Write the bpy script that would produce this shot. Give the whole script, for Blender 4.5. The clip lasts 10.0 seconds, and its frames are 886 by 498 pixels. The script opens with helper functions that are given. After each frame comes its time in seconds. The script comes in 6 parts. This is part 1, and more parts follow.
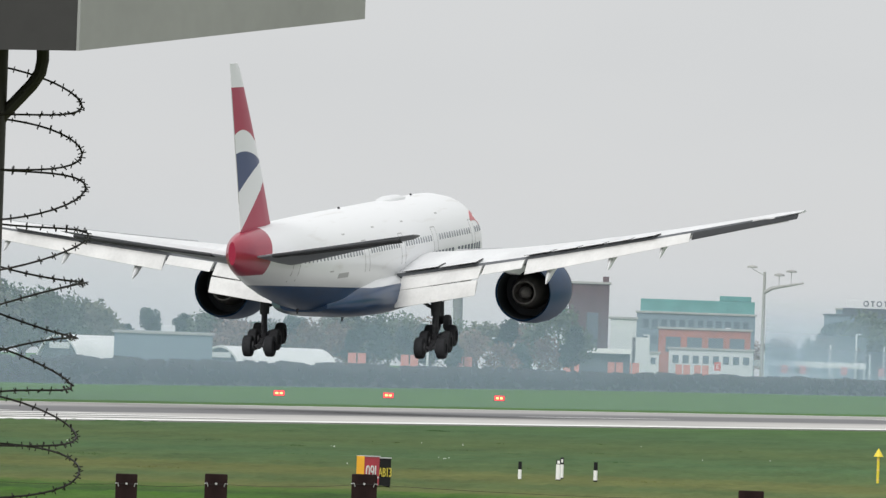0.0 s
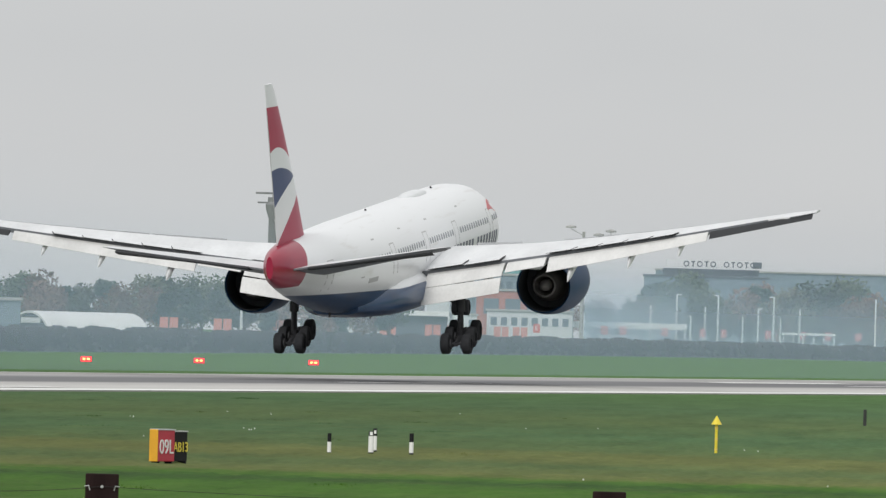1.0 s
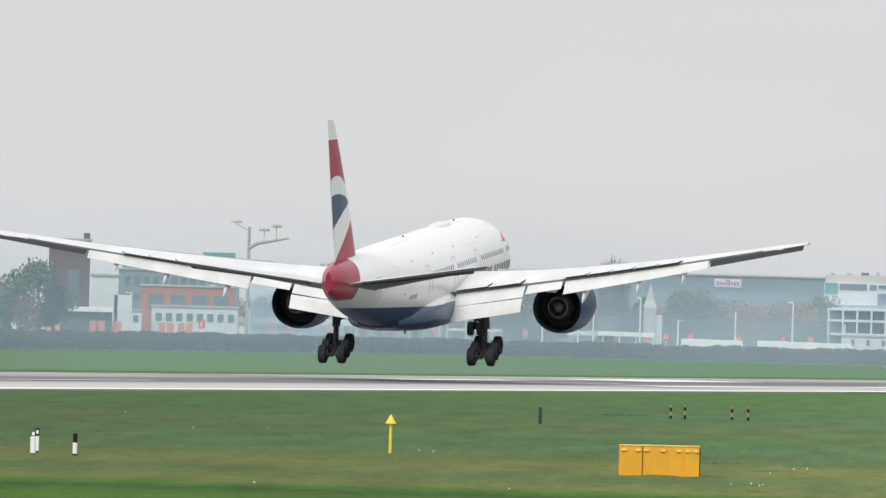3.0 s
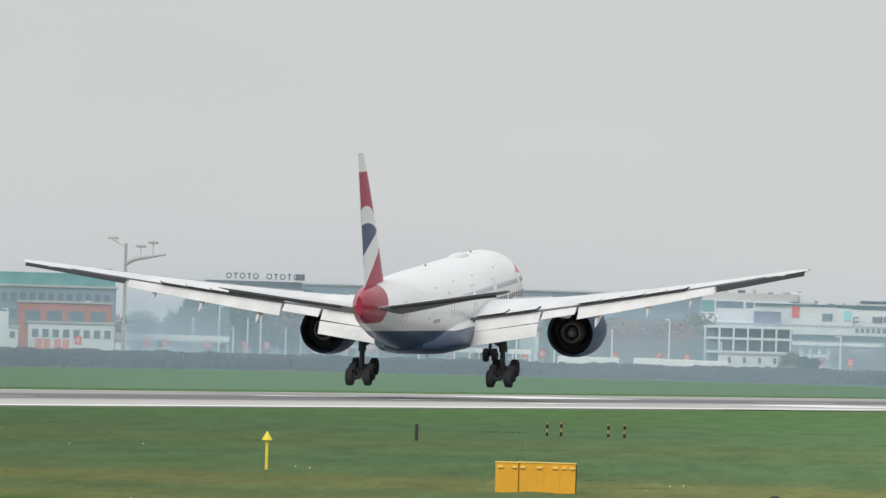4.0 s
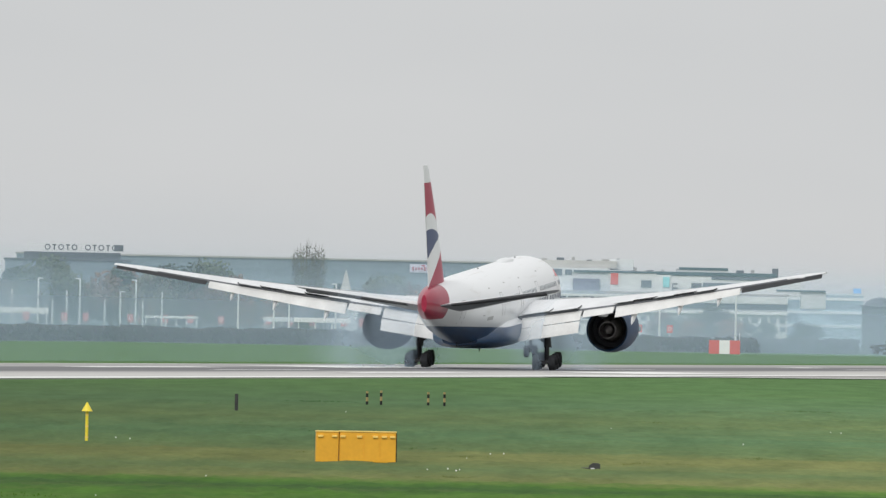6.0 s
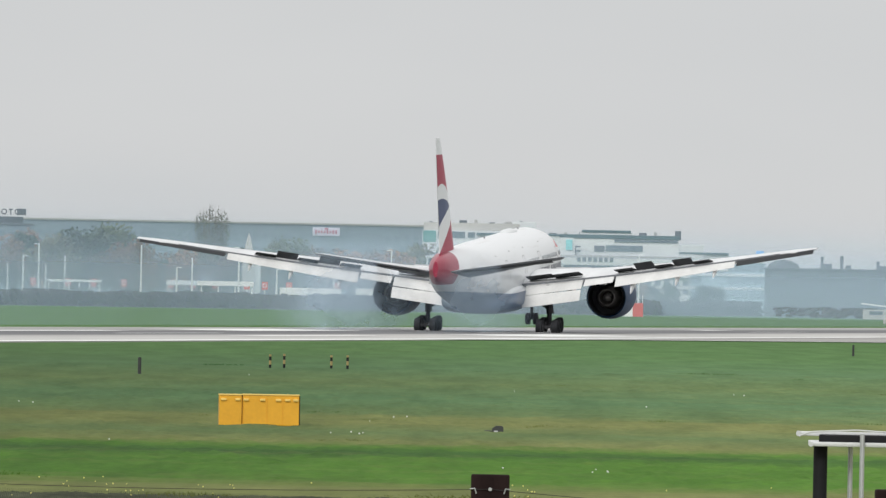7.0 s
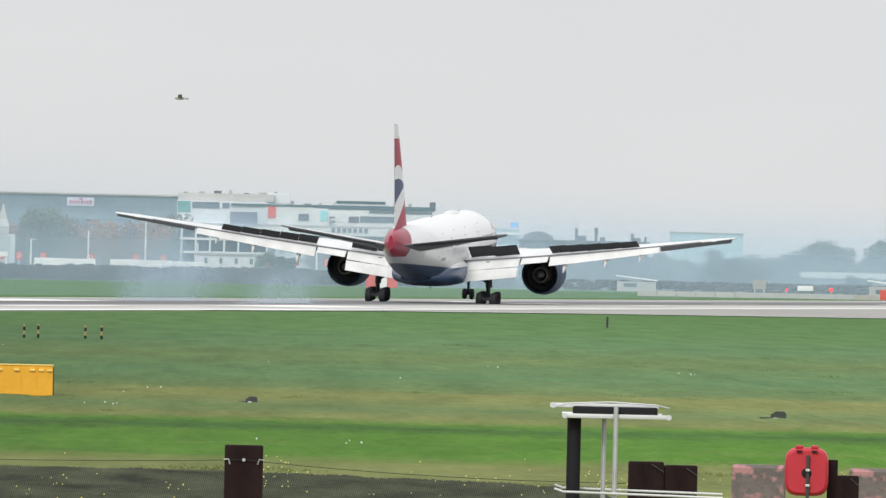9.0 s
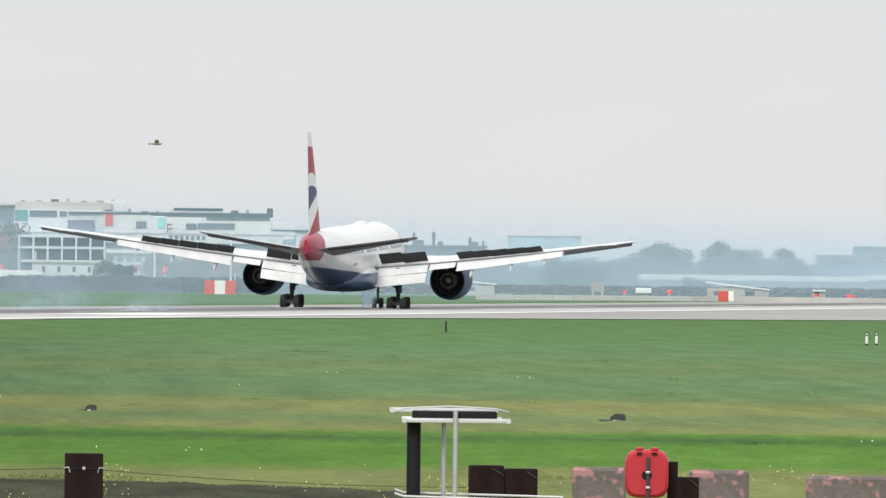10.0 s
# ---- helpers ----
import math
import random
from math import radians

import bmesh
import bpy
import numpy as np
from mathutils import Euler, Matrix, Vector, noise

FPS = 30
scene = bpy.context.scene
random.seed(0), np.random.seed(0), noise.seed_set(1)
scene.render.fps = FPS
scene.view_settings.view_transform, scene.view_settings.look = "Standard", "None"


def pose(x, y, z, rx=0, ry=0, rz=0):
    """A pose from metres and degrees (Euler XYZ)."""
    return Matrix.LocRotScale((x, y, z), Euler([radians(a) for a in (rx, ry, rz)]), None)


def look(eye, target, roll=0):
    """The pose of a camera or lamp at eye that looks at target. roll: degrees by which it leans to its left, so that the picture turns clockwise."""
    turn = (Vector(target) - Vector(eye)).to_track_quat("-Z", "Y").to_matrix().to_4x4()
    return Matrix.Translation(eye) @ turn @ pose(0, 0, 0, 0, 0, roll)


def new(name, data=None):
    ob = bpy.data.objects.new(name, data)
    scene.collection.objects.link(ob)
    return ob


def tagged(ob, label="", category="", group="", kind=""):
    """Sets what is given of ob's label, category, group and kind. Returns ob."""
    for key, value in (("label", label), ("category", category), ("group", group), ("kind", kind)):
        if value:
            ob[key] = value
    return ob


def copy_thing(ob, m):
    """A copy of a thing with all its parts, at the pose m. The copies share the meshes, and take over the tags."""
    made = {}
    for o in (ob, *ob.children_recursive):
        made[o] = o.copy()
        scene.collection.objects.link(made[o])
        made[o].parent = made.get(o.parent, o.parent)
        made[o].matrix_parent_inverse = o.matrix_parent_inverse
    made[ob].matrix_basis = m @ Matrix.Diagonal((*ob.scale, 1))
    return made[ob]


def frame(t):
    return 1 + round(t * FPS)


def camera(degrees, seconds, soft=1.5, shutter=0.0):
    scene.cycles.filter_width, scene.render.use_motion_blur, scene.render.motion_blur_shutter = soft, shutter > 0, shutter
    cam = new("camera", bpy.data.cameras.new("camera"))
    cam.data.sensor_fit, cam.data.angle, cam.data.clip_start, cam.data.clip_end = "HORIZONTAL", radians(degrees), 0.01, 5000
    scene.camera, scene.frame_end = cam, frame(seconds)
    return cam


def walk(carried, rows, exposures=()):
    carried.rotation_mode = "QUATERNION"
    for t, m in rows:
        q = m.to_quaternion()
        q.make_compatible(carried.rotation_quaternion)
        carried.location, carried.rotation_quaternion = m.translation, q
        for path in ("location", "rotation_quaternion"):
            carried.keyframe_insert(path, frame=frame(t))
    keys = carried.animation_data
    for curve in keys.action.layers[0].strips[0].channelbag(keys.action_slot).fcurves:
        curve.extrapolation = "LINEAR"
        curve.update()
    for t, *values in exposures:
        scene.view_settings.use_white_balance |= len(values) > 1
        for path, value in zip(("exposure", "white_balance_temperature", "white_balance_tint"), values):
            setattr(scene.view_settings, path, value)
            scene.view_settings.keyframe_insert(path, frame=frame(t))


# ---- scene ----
FOV, EYE_Z, HEADING = 3.7194, 3.724, 8.648
NEAR_EDGE, RUNWAY_WIDTH = 153.3, 49.0
CAM = [
    (0, 2.71, -46.92, 3.72, -4.0786, 0.4536, 2.021),
    (0.5, 1.70, -29.45, 3.72, -3.6512, 0.4018, 1.834),
    (1, 0.81, -13.98, 3.72, -3.3048, 0.3231, 1.604),
    (1.5, 0.09, -1.50, 3.72, -2.9533, 0.3173, 1.511),
    (2, 0.00, 0.00, 3.72, -2.6242, 0.2388, 1.694),
    (2.5, 0.00, 0.00, 3.72, -2.2613, 0.1806, 1.823),
    (3, 0.00, 0.00, 3.72, -1.8960, 0.3442, 1.559),
    (3.2, 0.00, 0.00, 3.72, -1.7628, 0.4460, 1.582),
    (4.3, 0.00, 0.00, 3.72, -1.2903, 0.3958, 1.674),
    (4.5, 0.00, 0.00, 3.72, -1.2387, 0.3685, 1.674),
    (5, 0.00, 0.00, 3.72, -1.0693, 0.3861, 1.571),
    (5.2, 0.00, 0.00, 3.72, -0.9904, 0.4010, 1.515),
    (6.3, 0.00, 0.00, 3.72, -0.5079, 0.2782, 1.165),
    (6.5, 0.00, 0.00, 3.72, -0.4326, 0.2603, 1.206),
    (7, 0.00, 0.00, 3.72, -0.2044, 0.1700, 1.096),
    (7.5, 0.00, 0.00, 3.72, 0.0000, 0.0176, 1.165),
    (8, 0.00, 0.00, 3.72, 0.2084, 0.0007, 1.172),
    (8.5, 0.00, 0.00, 3.72, 0.4565, 0.0408, 1.204),
    (9, 0.00, 0.00, 3.72, 0.8291, 0.0690, 1.285),
    (9.5, 0.00, 0.00, 3.72, 1.1770, 0.0779, 0.920),
    (10, 0.00, 0.00, 3.72, 1.5099, 0.1020, 0.662),
]
JET = [
    (0, -63.41, 801.74, 4.40, 3.50, -1.23),
    (0.5, -58.91, 831.31, 3.50, 4.18, -1.44),
    (1, -53.94, 864.00, 2.78, 5.05, -1.39),
    (1.5, -49.34, 894.25, 2.41, 5.43, -1.22),
    (2, -44.40, 926.76, 2.08, 5.48, -1.04),
    (2.5, -39.79, 957.06, 2.04, 4.96, -0.75),
    (3, -34.91, 989.17, 2.17, 4.11, -0.50),
    (4.5, -21.47, 1077.50, 1.59, 3.55, -1.07),
    (5, -17.15, 1107.26, 1.12, 3.51, -1.20),
    (6.5, -4.59, 1188.48, 0.00, 2.99, -0.10),
    (7, -0.12, 1219.22, 0.00, 2.84, -0.14),
    (7.5, 4.62, 1249.03, 0.00, 2.71, 0.10),
    (8, 9.44, 1280.73, 0.00, 2.66, 0.59),
    (8.5, 13.92, 1310.16, 0.00, 2.59, 0.67),
    (9, 18.50, 1340.29, 0.00, 2.20, 1.13),
    (9.5, 22.62, 1367.38, 0.00, 1.75, 0.90),
    (10, 26.82, 1394.99, 0.00, 1.40, 0.85),
]


def aim(x, y, z, bearing, elevation):
    b, e = radians(bearing), radians(elevation)
    return (x + 100 * math.sin(b), y + 100 * math.cos(b), z + 100 * math.tan(e))


cam = camera(FOV, 10.0, soft=1.4)
walk(cam, [(t, look((x, y, z), aim(x, y, z, b, e), r)) for t, x, y, z, b, e, r in CAM],
     [(0, 0.02), (1.0, -0.14), (1.5, -0.14), (2.5, 0.09), (3.2, 0.06), (4.5, -0.15), (5.0, -0.09), (6.5, -0.1), (7.0, -0.06), (7.5, 0.08), (8.0, 0.21), (9.0, 0.14), (9.5, 0.08), (10, 0.2)])

# ---- world and light: a bright overcast ----
world = bpy.data.worlds.new("overcast")
scene.world = world
world.use_nodes = True
wn, wl = world.node_tree.nodes, world.node_tree.links
wn.clear()
sky = wn.new("ShaderNodeTexSky")
sky.sky_type, sky.sun_disc = "NISHITA", False
sky.sun_elevation, sky.sun_rotation = radians(35), radians(199)
sky.air_density, sky.dust_density = 1.0, 4.0
grey = wn.new("ShaderNodeHueSaturation")
grey.inputs["Saturation"].default_value = 0.1
grey.inputs["Value"].default_value = 0.07
cloud_at = wn.new("ShaderNodeTexCoord")
cloud_stretch = wn.new("ShaderNodeMapping")
cloud_stretch.inputs["Scale"].default_value = (9, 9, 28)
cloud = wn.new("ShaderNodeTexNoise")
cloud.inputs["Scale"].default_value = 1.0
cloud.inputs["Detail"].default_value = 4
cloud_tone = wn.new("ShaderNodeValToRGB")
cloud_tone.color_ramp.elements[0].position, cloud_tone.color_ramp.elements[1].position = 0.3, 0.7
cloud_tone.color_ramp.elements[0].color = (0.72, 0.735, 0.745, 1)
cloud_tone.color_ramp.elements[1].color = (0.8, 0.808, 0.81, 1)
height = wn.new("ShaderNodeSeparateXYZ")
lift = wn.new("ShaderNodeMapRange")
lift.inputs["From Min"].default_value, lift.inputs["From Max"].default_value = 0.0, 0.8
lift.inputs["To Min"].default_value, lift.inputs["To Max"].default_value = 1.0, 1.75
bright = wn.new("ShaderNodeVectorMath")
bright.operation = "SCALE"
veil = wn.new("ShaderNodeMix")
veil.data_type = "RGBA"
veil.inputs["Factor"].default_value = 0.85
back = wn.new("ShaderNodeBackground")
back.inputs["Strength"].default_value = 1.0
wout = wn.new("ShaderNodeOutputWorld")
wl.new(sky.outputs[0], grey.inputs["Color"])
wl.new(cloud_at.outputs["Generated"], cloud_stretch.inputs["Vector"])
wl.new(cloud_stretch.outputs[0], cloud.inputs["Vector"])
wl.new(cloud.outputs["Fac"], cloud_tone.inputs["Fac"])
wl.new(cloud_at.outputs["Generated"], height.inputs[0])
wl.new(height.outputs["Z"], lift.inputs["Value"])
wl.new(cloud_tone.outputs["Color"], bright.inputs[0])
wl.new(lift.outputs[0], bright.inputs["Scale"])
wl.new(grey.outputs[0], veil.inputs["A"])
wl.new(bright.outputs[0], veil.inputs["B"])
wl.new(veil.outputs["Result"], back.inputs["Color"])
wl.new(back.outputs[0], wout.inputs["Surface"])

sun_data = bpy.data.lights.new("sun", "SUN")
sun_data.energy, sun_data.angle, sun_data.color = 1.6, radians(14), (1.0, 0.97, 0.93)
sun = new("sun", sun_data)
sun.matrix_world = look((0, 0, 300), (140, 400, 0))

# ---- materials ----


def mat(name, color, rough=0.6, metal=0.0, vary=0.12, scale=3.0, bump=0.0, bump_scale=40.0, stretch=(1, 1, 1), emit=0.0, gloss=0.5):
    m = bpy.data.materials.new(name)
    m.use_nodes = True
    n, k = m.node_tree.nodes, m.node_tree.links
    b = n["Principled BSDF"]
    b.inputs["Roughness"].default_value, b.inputs["Metallic"].default_value = rough, metal
    b.inputs["Base Color"].default_value = (*color, 1)
    b.inputs["Specular IOR Level"].default_value = gloss
    if emit:
        b.inputs["Emission Color"].default_value = (*color, 1)
        b.inputs["Emission Strength"].default_value = emit
    if vary:
        at, mp = n.new("ShaderNodeTexCoord"), n.new("ShaderNodeMapping")
        mp.inputs["Scale"].default_value = stretch
        k.new(at.outputs["Object"], mp.inputs["Vector"])
        a, c = n.new("ShaderNodeTexNoise"), n.new("ShaderNodeTexNoise")
        a.inputs["Scale"].default_value, a.inputs["Detail"].default_value = scale, 5
        c.inputs["Scale"].default_value, c.inputs["Detail"].default_value = scale * 9, 3
        mul = n.new("ShaderNodeMath")
        mul.operation = "MULTIPLY_ADD"
        mul.inputs[1].default_value = 0.4
        k.new(mp.outputs[0], a.inputs["Vector"])
        k.new(mp.outputs[0], c.inputs["Vector"])
        k.new(c.outputs["Fac"], mul.inputs[0])
        k.new(a.outputs["Fac"], mul.inputs[2])
        ramp = n.new("ShaderNodeValToRGB")
        ramp.color_ramp.elements[0].position, ramp.color_ramp.elements[1].position = 0.4, 1.0
        ramp.color_ramp.elements[0].color = (*[v * (1 - vary) for v in color], 1)
        ramp.color_ramp.elements[1].color = (*[min(1, v * (1 + vary)) for v in color], 1)
        k.new(mul.outputs[0], ramp.inputs["Fac"])
        k.new(ramp.outputs["Color"], b.inputs["Base Color"])
        if emit:
            k.new(ramp.outputs["Color"], b.inputs["Emission Color"])
        if bump:
            t, p = n.new("ShaderNodeTexNoise"), n.new("ShaderNodeBump")
            t.inputs["Scale"].default_value = bump_scale
            p.inputs["Strength"].default_value = bump
            k.new(mp.outputs[0], t.inputs["Vector"])
            k.new(t.outputs["Fac"], p.inputs["Height"])
            k.new(p.outputs[0], b.inputs["Normal"])
    return m


def ramp_node(n, k, source, stops, constant=False):
    r = n.new("ShaderNodeValToRGB")
    r.color_ramp.interpolation = "CONSTANT" if constant else "LINEAR"
    e = r.color_ramp.elements
    while len(e) < len(stops):
        e.new(0.5)
    for el, (p, c) in zip(e, stops):
        el.position, el.color = p, (*c, 1)
    k.new(source, r.inputs["Fac"])
    return r.outputs["Color"]


def math_node(n, k, op, a, b=None, c=None):
    m = n.new("ShaderNodeMath")
    m.operation = op
    for i, v in enumerate((a, b, c)):
        if v is None:
            continue
        if isinstance(v, (int, float)):
            m.inputs[i].default_value = v
        else:
            k.new(v, m.inputs[i])
    return m.outputs[0]


def mix_node(n, k, fac, a, b):
    m = n.new("ShaderNodeMix")
    m.data_type = "RGBA"
    for key, v in (("Factor", fac), ("A", a), ("B", b)):
        if isinstance(v, tuple):
            m.inputs[key].default_value = (*v, 1)
        elif isinstance(v, (int, float)):
            m.inputs[key].default_value = v
        else:
            k.new(v, m.inputs[key])
    return m.outputs["Result"]


def noise_node(n, k, vector, scale, detail=4):
    t = n.new("ShaderNodeTexNoise")
    t.inputs["Scale"].default_value, t.inputs["Detail"].default_value = scale, detail
    k.new(vector, t.inputs["Vector"])
    return t.outputs["Fac"]


WHITE_PAINT = (0.7, 0.71, 0.72)
NAVY = (0.006, 0.036, 0.095)
RED = (0.25, 0.005, 0.036)


def fuselage_material():
    """White above, navy keel, red tail cone; grime toward the tail."""
    m = bpy.data.materials.new("fuselage_paint")
    m.use_nodes = True
    n, k = m.node_tree.nodes, m.node_tree.links
    b = n["Principled BSDF"]
    b.inputs["Roughness"].default_value = 0.28
    at, sep = n.new("ShaderNodeTexCoord"), n.new("ShaderNodeSeparateXYZ")
    k.new(at.outputs["Object"], sep.inputs[0])
    x, y, z = sep.outputs
    streak = n.new("ShaderNodeMapping")
    streak.inputs["Scale"].default_value = (0.12, 1.0, 1.0)
    k.new(at.outputs["Object"], streak.inputs["Vector"])
    grime = noise_node(n, k, streak.outputs[0], 1.6, 5)
    white = ramp_node(n, k, grime, [(0.3, WHITE_PAINT), (0.6, WHITE_PAINT), (0.86, (0.5, 0.485, 0.46))])
    # the keel line climbs toward the tail
    aft = math_node(n, k, "MAXIMUM", math_node(n, k, "SUBTRACT", -7.0, x), 0.0)
    line = math_node(n, k, "MULTIPLY_ADD", aft, 0.055, 3.8)
    keel = math_node(n, k, "LESS_THAN", z, line)
    color = mix_node(n, k, keel, white, ramp_node(n, k, grime, [(0.3, NAVY), (0.8, (0.012, 0.06, 0.16))]))
    tail = math_node(n, k, "LESS_THAN", x, math_node(n, k, "MULTIPLY_ADD", z, 0.42, -29.2))
    up = math_node(n, k, "GREATER_THAN", z, 5.55)
    color = mix_node(n, k, math_node(n, k, "MULTIPLY", tail, up), color, ramp_node(n, k, grime, [(0.3, RED), (0.8, (0.33, 0.02, 0.045))]))
    k.new(color, b.inputs["Base Color"])
    return m


def fin_material():
    """Waving bands of red, white and blue up the fin."""
    m = bpy.data.materials.new("fin_paint")
    m.use_nodes = True
    n, k = m.node_tree.nodes, m.node_tree.links
    b = n["Principled BSDF"]
    b.inputs["Roughness"].default_value = 0.4
    b.inputs["Specular IOR Level"].default_value = 0.3
    at, sep = n.new("ShaderNodeTexCoord"), n.new("ShaderNodeSeparateXYZ")
    k.new(at.outputs["Object"], sep.inputs[0])
    x, y, z = sep.outputs
    up = math_node(n, k, "SUBTRACT", z, 8.6)
    wide = math_node(n, k, "MULTIPLY_ADD", up, -0.52, 7.3)
    c = math_node(n, k, "DIVIDE", math_node(n, k, "MULTIPLY_ADD", up, 0.274, math_node(n, k, "ADD", x, 28.95)), wide)
    hump = math_node(n, k, "MULTIPLY", c, math_node(n, k, "SUBTRACT", 1.0, c))
    red = (0.33, 0.008, 0.048)
    color = ramp_node(n, k, z, [(0.0, red), (1.0, red)])
    # each band's lower edge: height at the rear, height at the front, bulge
    for back_z, front_z, bulge, paint in ((8.3, 11.2, 1.0, WHITE_PAINT), (10.6, 12.3, 1.0, (0.022, 0.042, 0.13)), (12.95, 12.35, 1.4, WHITE_PAINT), (14.1, 13.4, 2.3, red), (17.0, 16.95, 0.0, WHITE_PAINT)):
        edge = math_node(n, k, "MULTIPLY_ADD", c, front_z - back_z, math_node(n, k, "MULTIPLY_ADD", hump, bulge, back_z))
        color = mix_node(n, k, math_node(n, k, "GREATER_THAN", z, edge), color, paint)
    k.new(color, b.inputs["Base Color"])
    return m


def grass_material():
    m = bpy.data.materials.new("airfield_grass")
    m.use_nodes = True
    n, k = m.node_tree.nodes, m.node_tree.links
    b = n["Principled BSDF"]
    b.inputs["Roughness"].default_value = 0.95
    b.inputs["Specular IOR Level"].default_value = 0.1
    at, sep = n.new("ShaderNodeTexCoord"), n.new("ShaderNodeSeparateXYZ")
    k.new(at.outputs["Object"], sep.inputs[0])
    x, y, z = sep.outputs
    big = noise_node(n, k, at.outputs["Object"], 0.018, 4)
    mid = noise_node(n, k, at.outputs["Object"], 0.11, 5)
    fine = noise_node(n, k, at.outputs["Object"], 0.8, 4)
    tuft = noise_node(n, k, at.outputs["Object"], 5.0, 3)
    # mown strips that lie across the view, their edges uneven
    streak = n.new("ShaderNodeMapping")
    streak.inputs["Scale"].default_value = (0.05, 0.3, 1)
    k.new(at.outputs["Object"], streak.inputs["Vector"])
    drift = noise_node(n, k, streak.outputs[0], 1.0, 4)
    edge = math_node(n, k, "MULTIPLY_ADD", mid, 9.0, math_node(n, k, "MULTIPLY_ADD", big, 16.0, math_node(n, k, "MULTIPLY_ADD", drift, 12.0, y)))
    strip = math_node(n, k, "MULTIPLY_ADD", edge, 1 / 600.0, -218.0 / 600.0)
    lush, mown, straw, deep = (0.052, 0.128, 0.015), (0.079, 0.124, 0.046), (0.118, 0.138, 0.046), (0.03, 0.078, 0.016)
    cool = (0.063, 0.126, 0.054)
    base = ramp_node(n, k, strip, [(0.0, straw), (0.09, straw), (0.108, lush), (0.155, lush), (0.172, deep), (0.188, lush), (0.205, straw), (0.25, mown), (0.285, straw), (0.315, straw), (0.335, mown), (0.42, cool), (0.56, mown), (0.72, cool), (1.0, (0.06, 0.128, 0.042))])
    base = mix_node(n, k, ramp_node(n, k, drift, [(0.5, (0, 0, 0)), (0.72, (0.3, 0.3, 0.3))]), base, straw)
    base = mix_node(n, k, ramp_node(n, k, mid, [(0.55, (0, 0, 0)), (0.8, (0.25, 0.25, 0.25))]), base, deep)
    for scale, lo, hi in (((3.0, 0.16, 1), (0.92, 0.92, 0.9), (1.09, 1.08, 1.07)), ((0.5, 0.035, 1), (0.84, 0.86, 0.82), (1.18, 1.15, 1.15))):
        mp = n.new("ShaderNodeMapping")
        mp.inputs["Scale"].default_value = scale
        k.new(at.outputs["Object"], mp.inputs["Vector"])
        tone = ramp_node(n, k, noise_node(n, k, mp.outputs[0], 1.0, 5), [(0.32, lo), (0.68, hi)])
        mott = n.new("ShaderNodeMix")
        mott.data_type, mott.blend_type = "RGBA", "MULTIPLY"
        mott.inputs["Factor"].default_value = 1.0
        k.new(base, mott.inputs["A"])
        k.new(tone, mott.inputs["B"])
        base = mott.outputs["Result"]
    # exposure change painted in: colour multiplied brighter toward +x, fixed gain far off
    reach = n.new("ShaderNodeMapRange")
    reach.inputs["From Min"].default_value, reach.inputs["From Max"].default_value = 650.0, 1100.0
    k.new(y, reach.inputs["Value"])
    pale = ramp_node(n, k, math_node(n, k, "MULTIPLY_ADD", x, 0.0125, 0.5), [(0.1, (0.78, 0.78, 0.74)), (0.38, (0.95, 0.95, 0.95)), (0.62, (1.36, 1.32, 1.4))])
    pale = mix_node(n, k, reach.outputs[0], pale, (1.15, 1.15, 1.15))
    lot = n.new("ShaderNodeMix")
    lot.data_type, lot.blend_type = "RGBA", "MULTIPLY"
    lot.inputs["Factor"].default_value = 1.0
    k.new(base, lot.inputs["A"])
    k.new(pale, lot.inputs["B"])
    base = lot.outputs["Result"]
    dark = ramp_node(n, k, math_node(n, k, "MULTIPLY_ADD", tuft, 0.5, math_node(n, k, "MULTIPLY", fine, 0.5)), [(0.3, (0.78, 0.8, 0.75)), (0.65, (1.14, 1.12, 1.1))])
    mul = n.new("ShaderNodeMix")
    mul.data_type, mul.blend_type = "RGBA", "MULTIPLY"
    mul.inputs["Factor"].default_value = 1.0
    k.new(base, mul.inputs["A"])
    k.new(dark, mul.inputs["B"])
    k.new(mul.outputs["Result"], b.inputs["Base Color"])
    p = n.new("ShaderNodeBump")
    p.inputs["Strength"].default_value, p.inputs["Distance"].default_value = 0.5, 0.1
    k.new(tuft, p.inputs["Height"])
    k.new(p.outputs[0], b.inputs["Normal"])
    return m


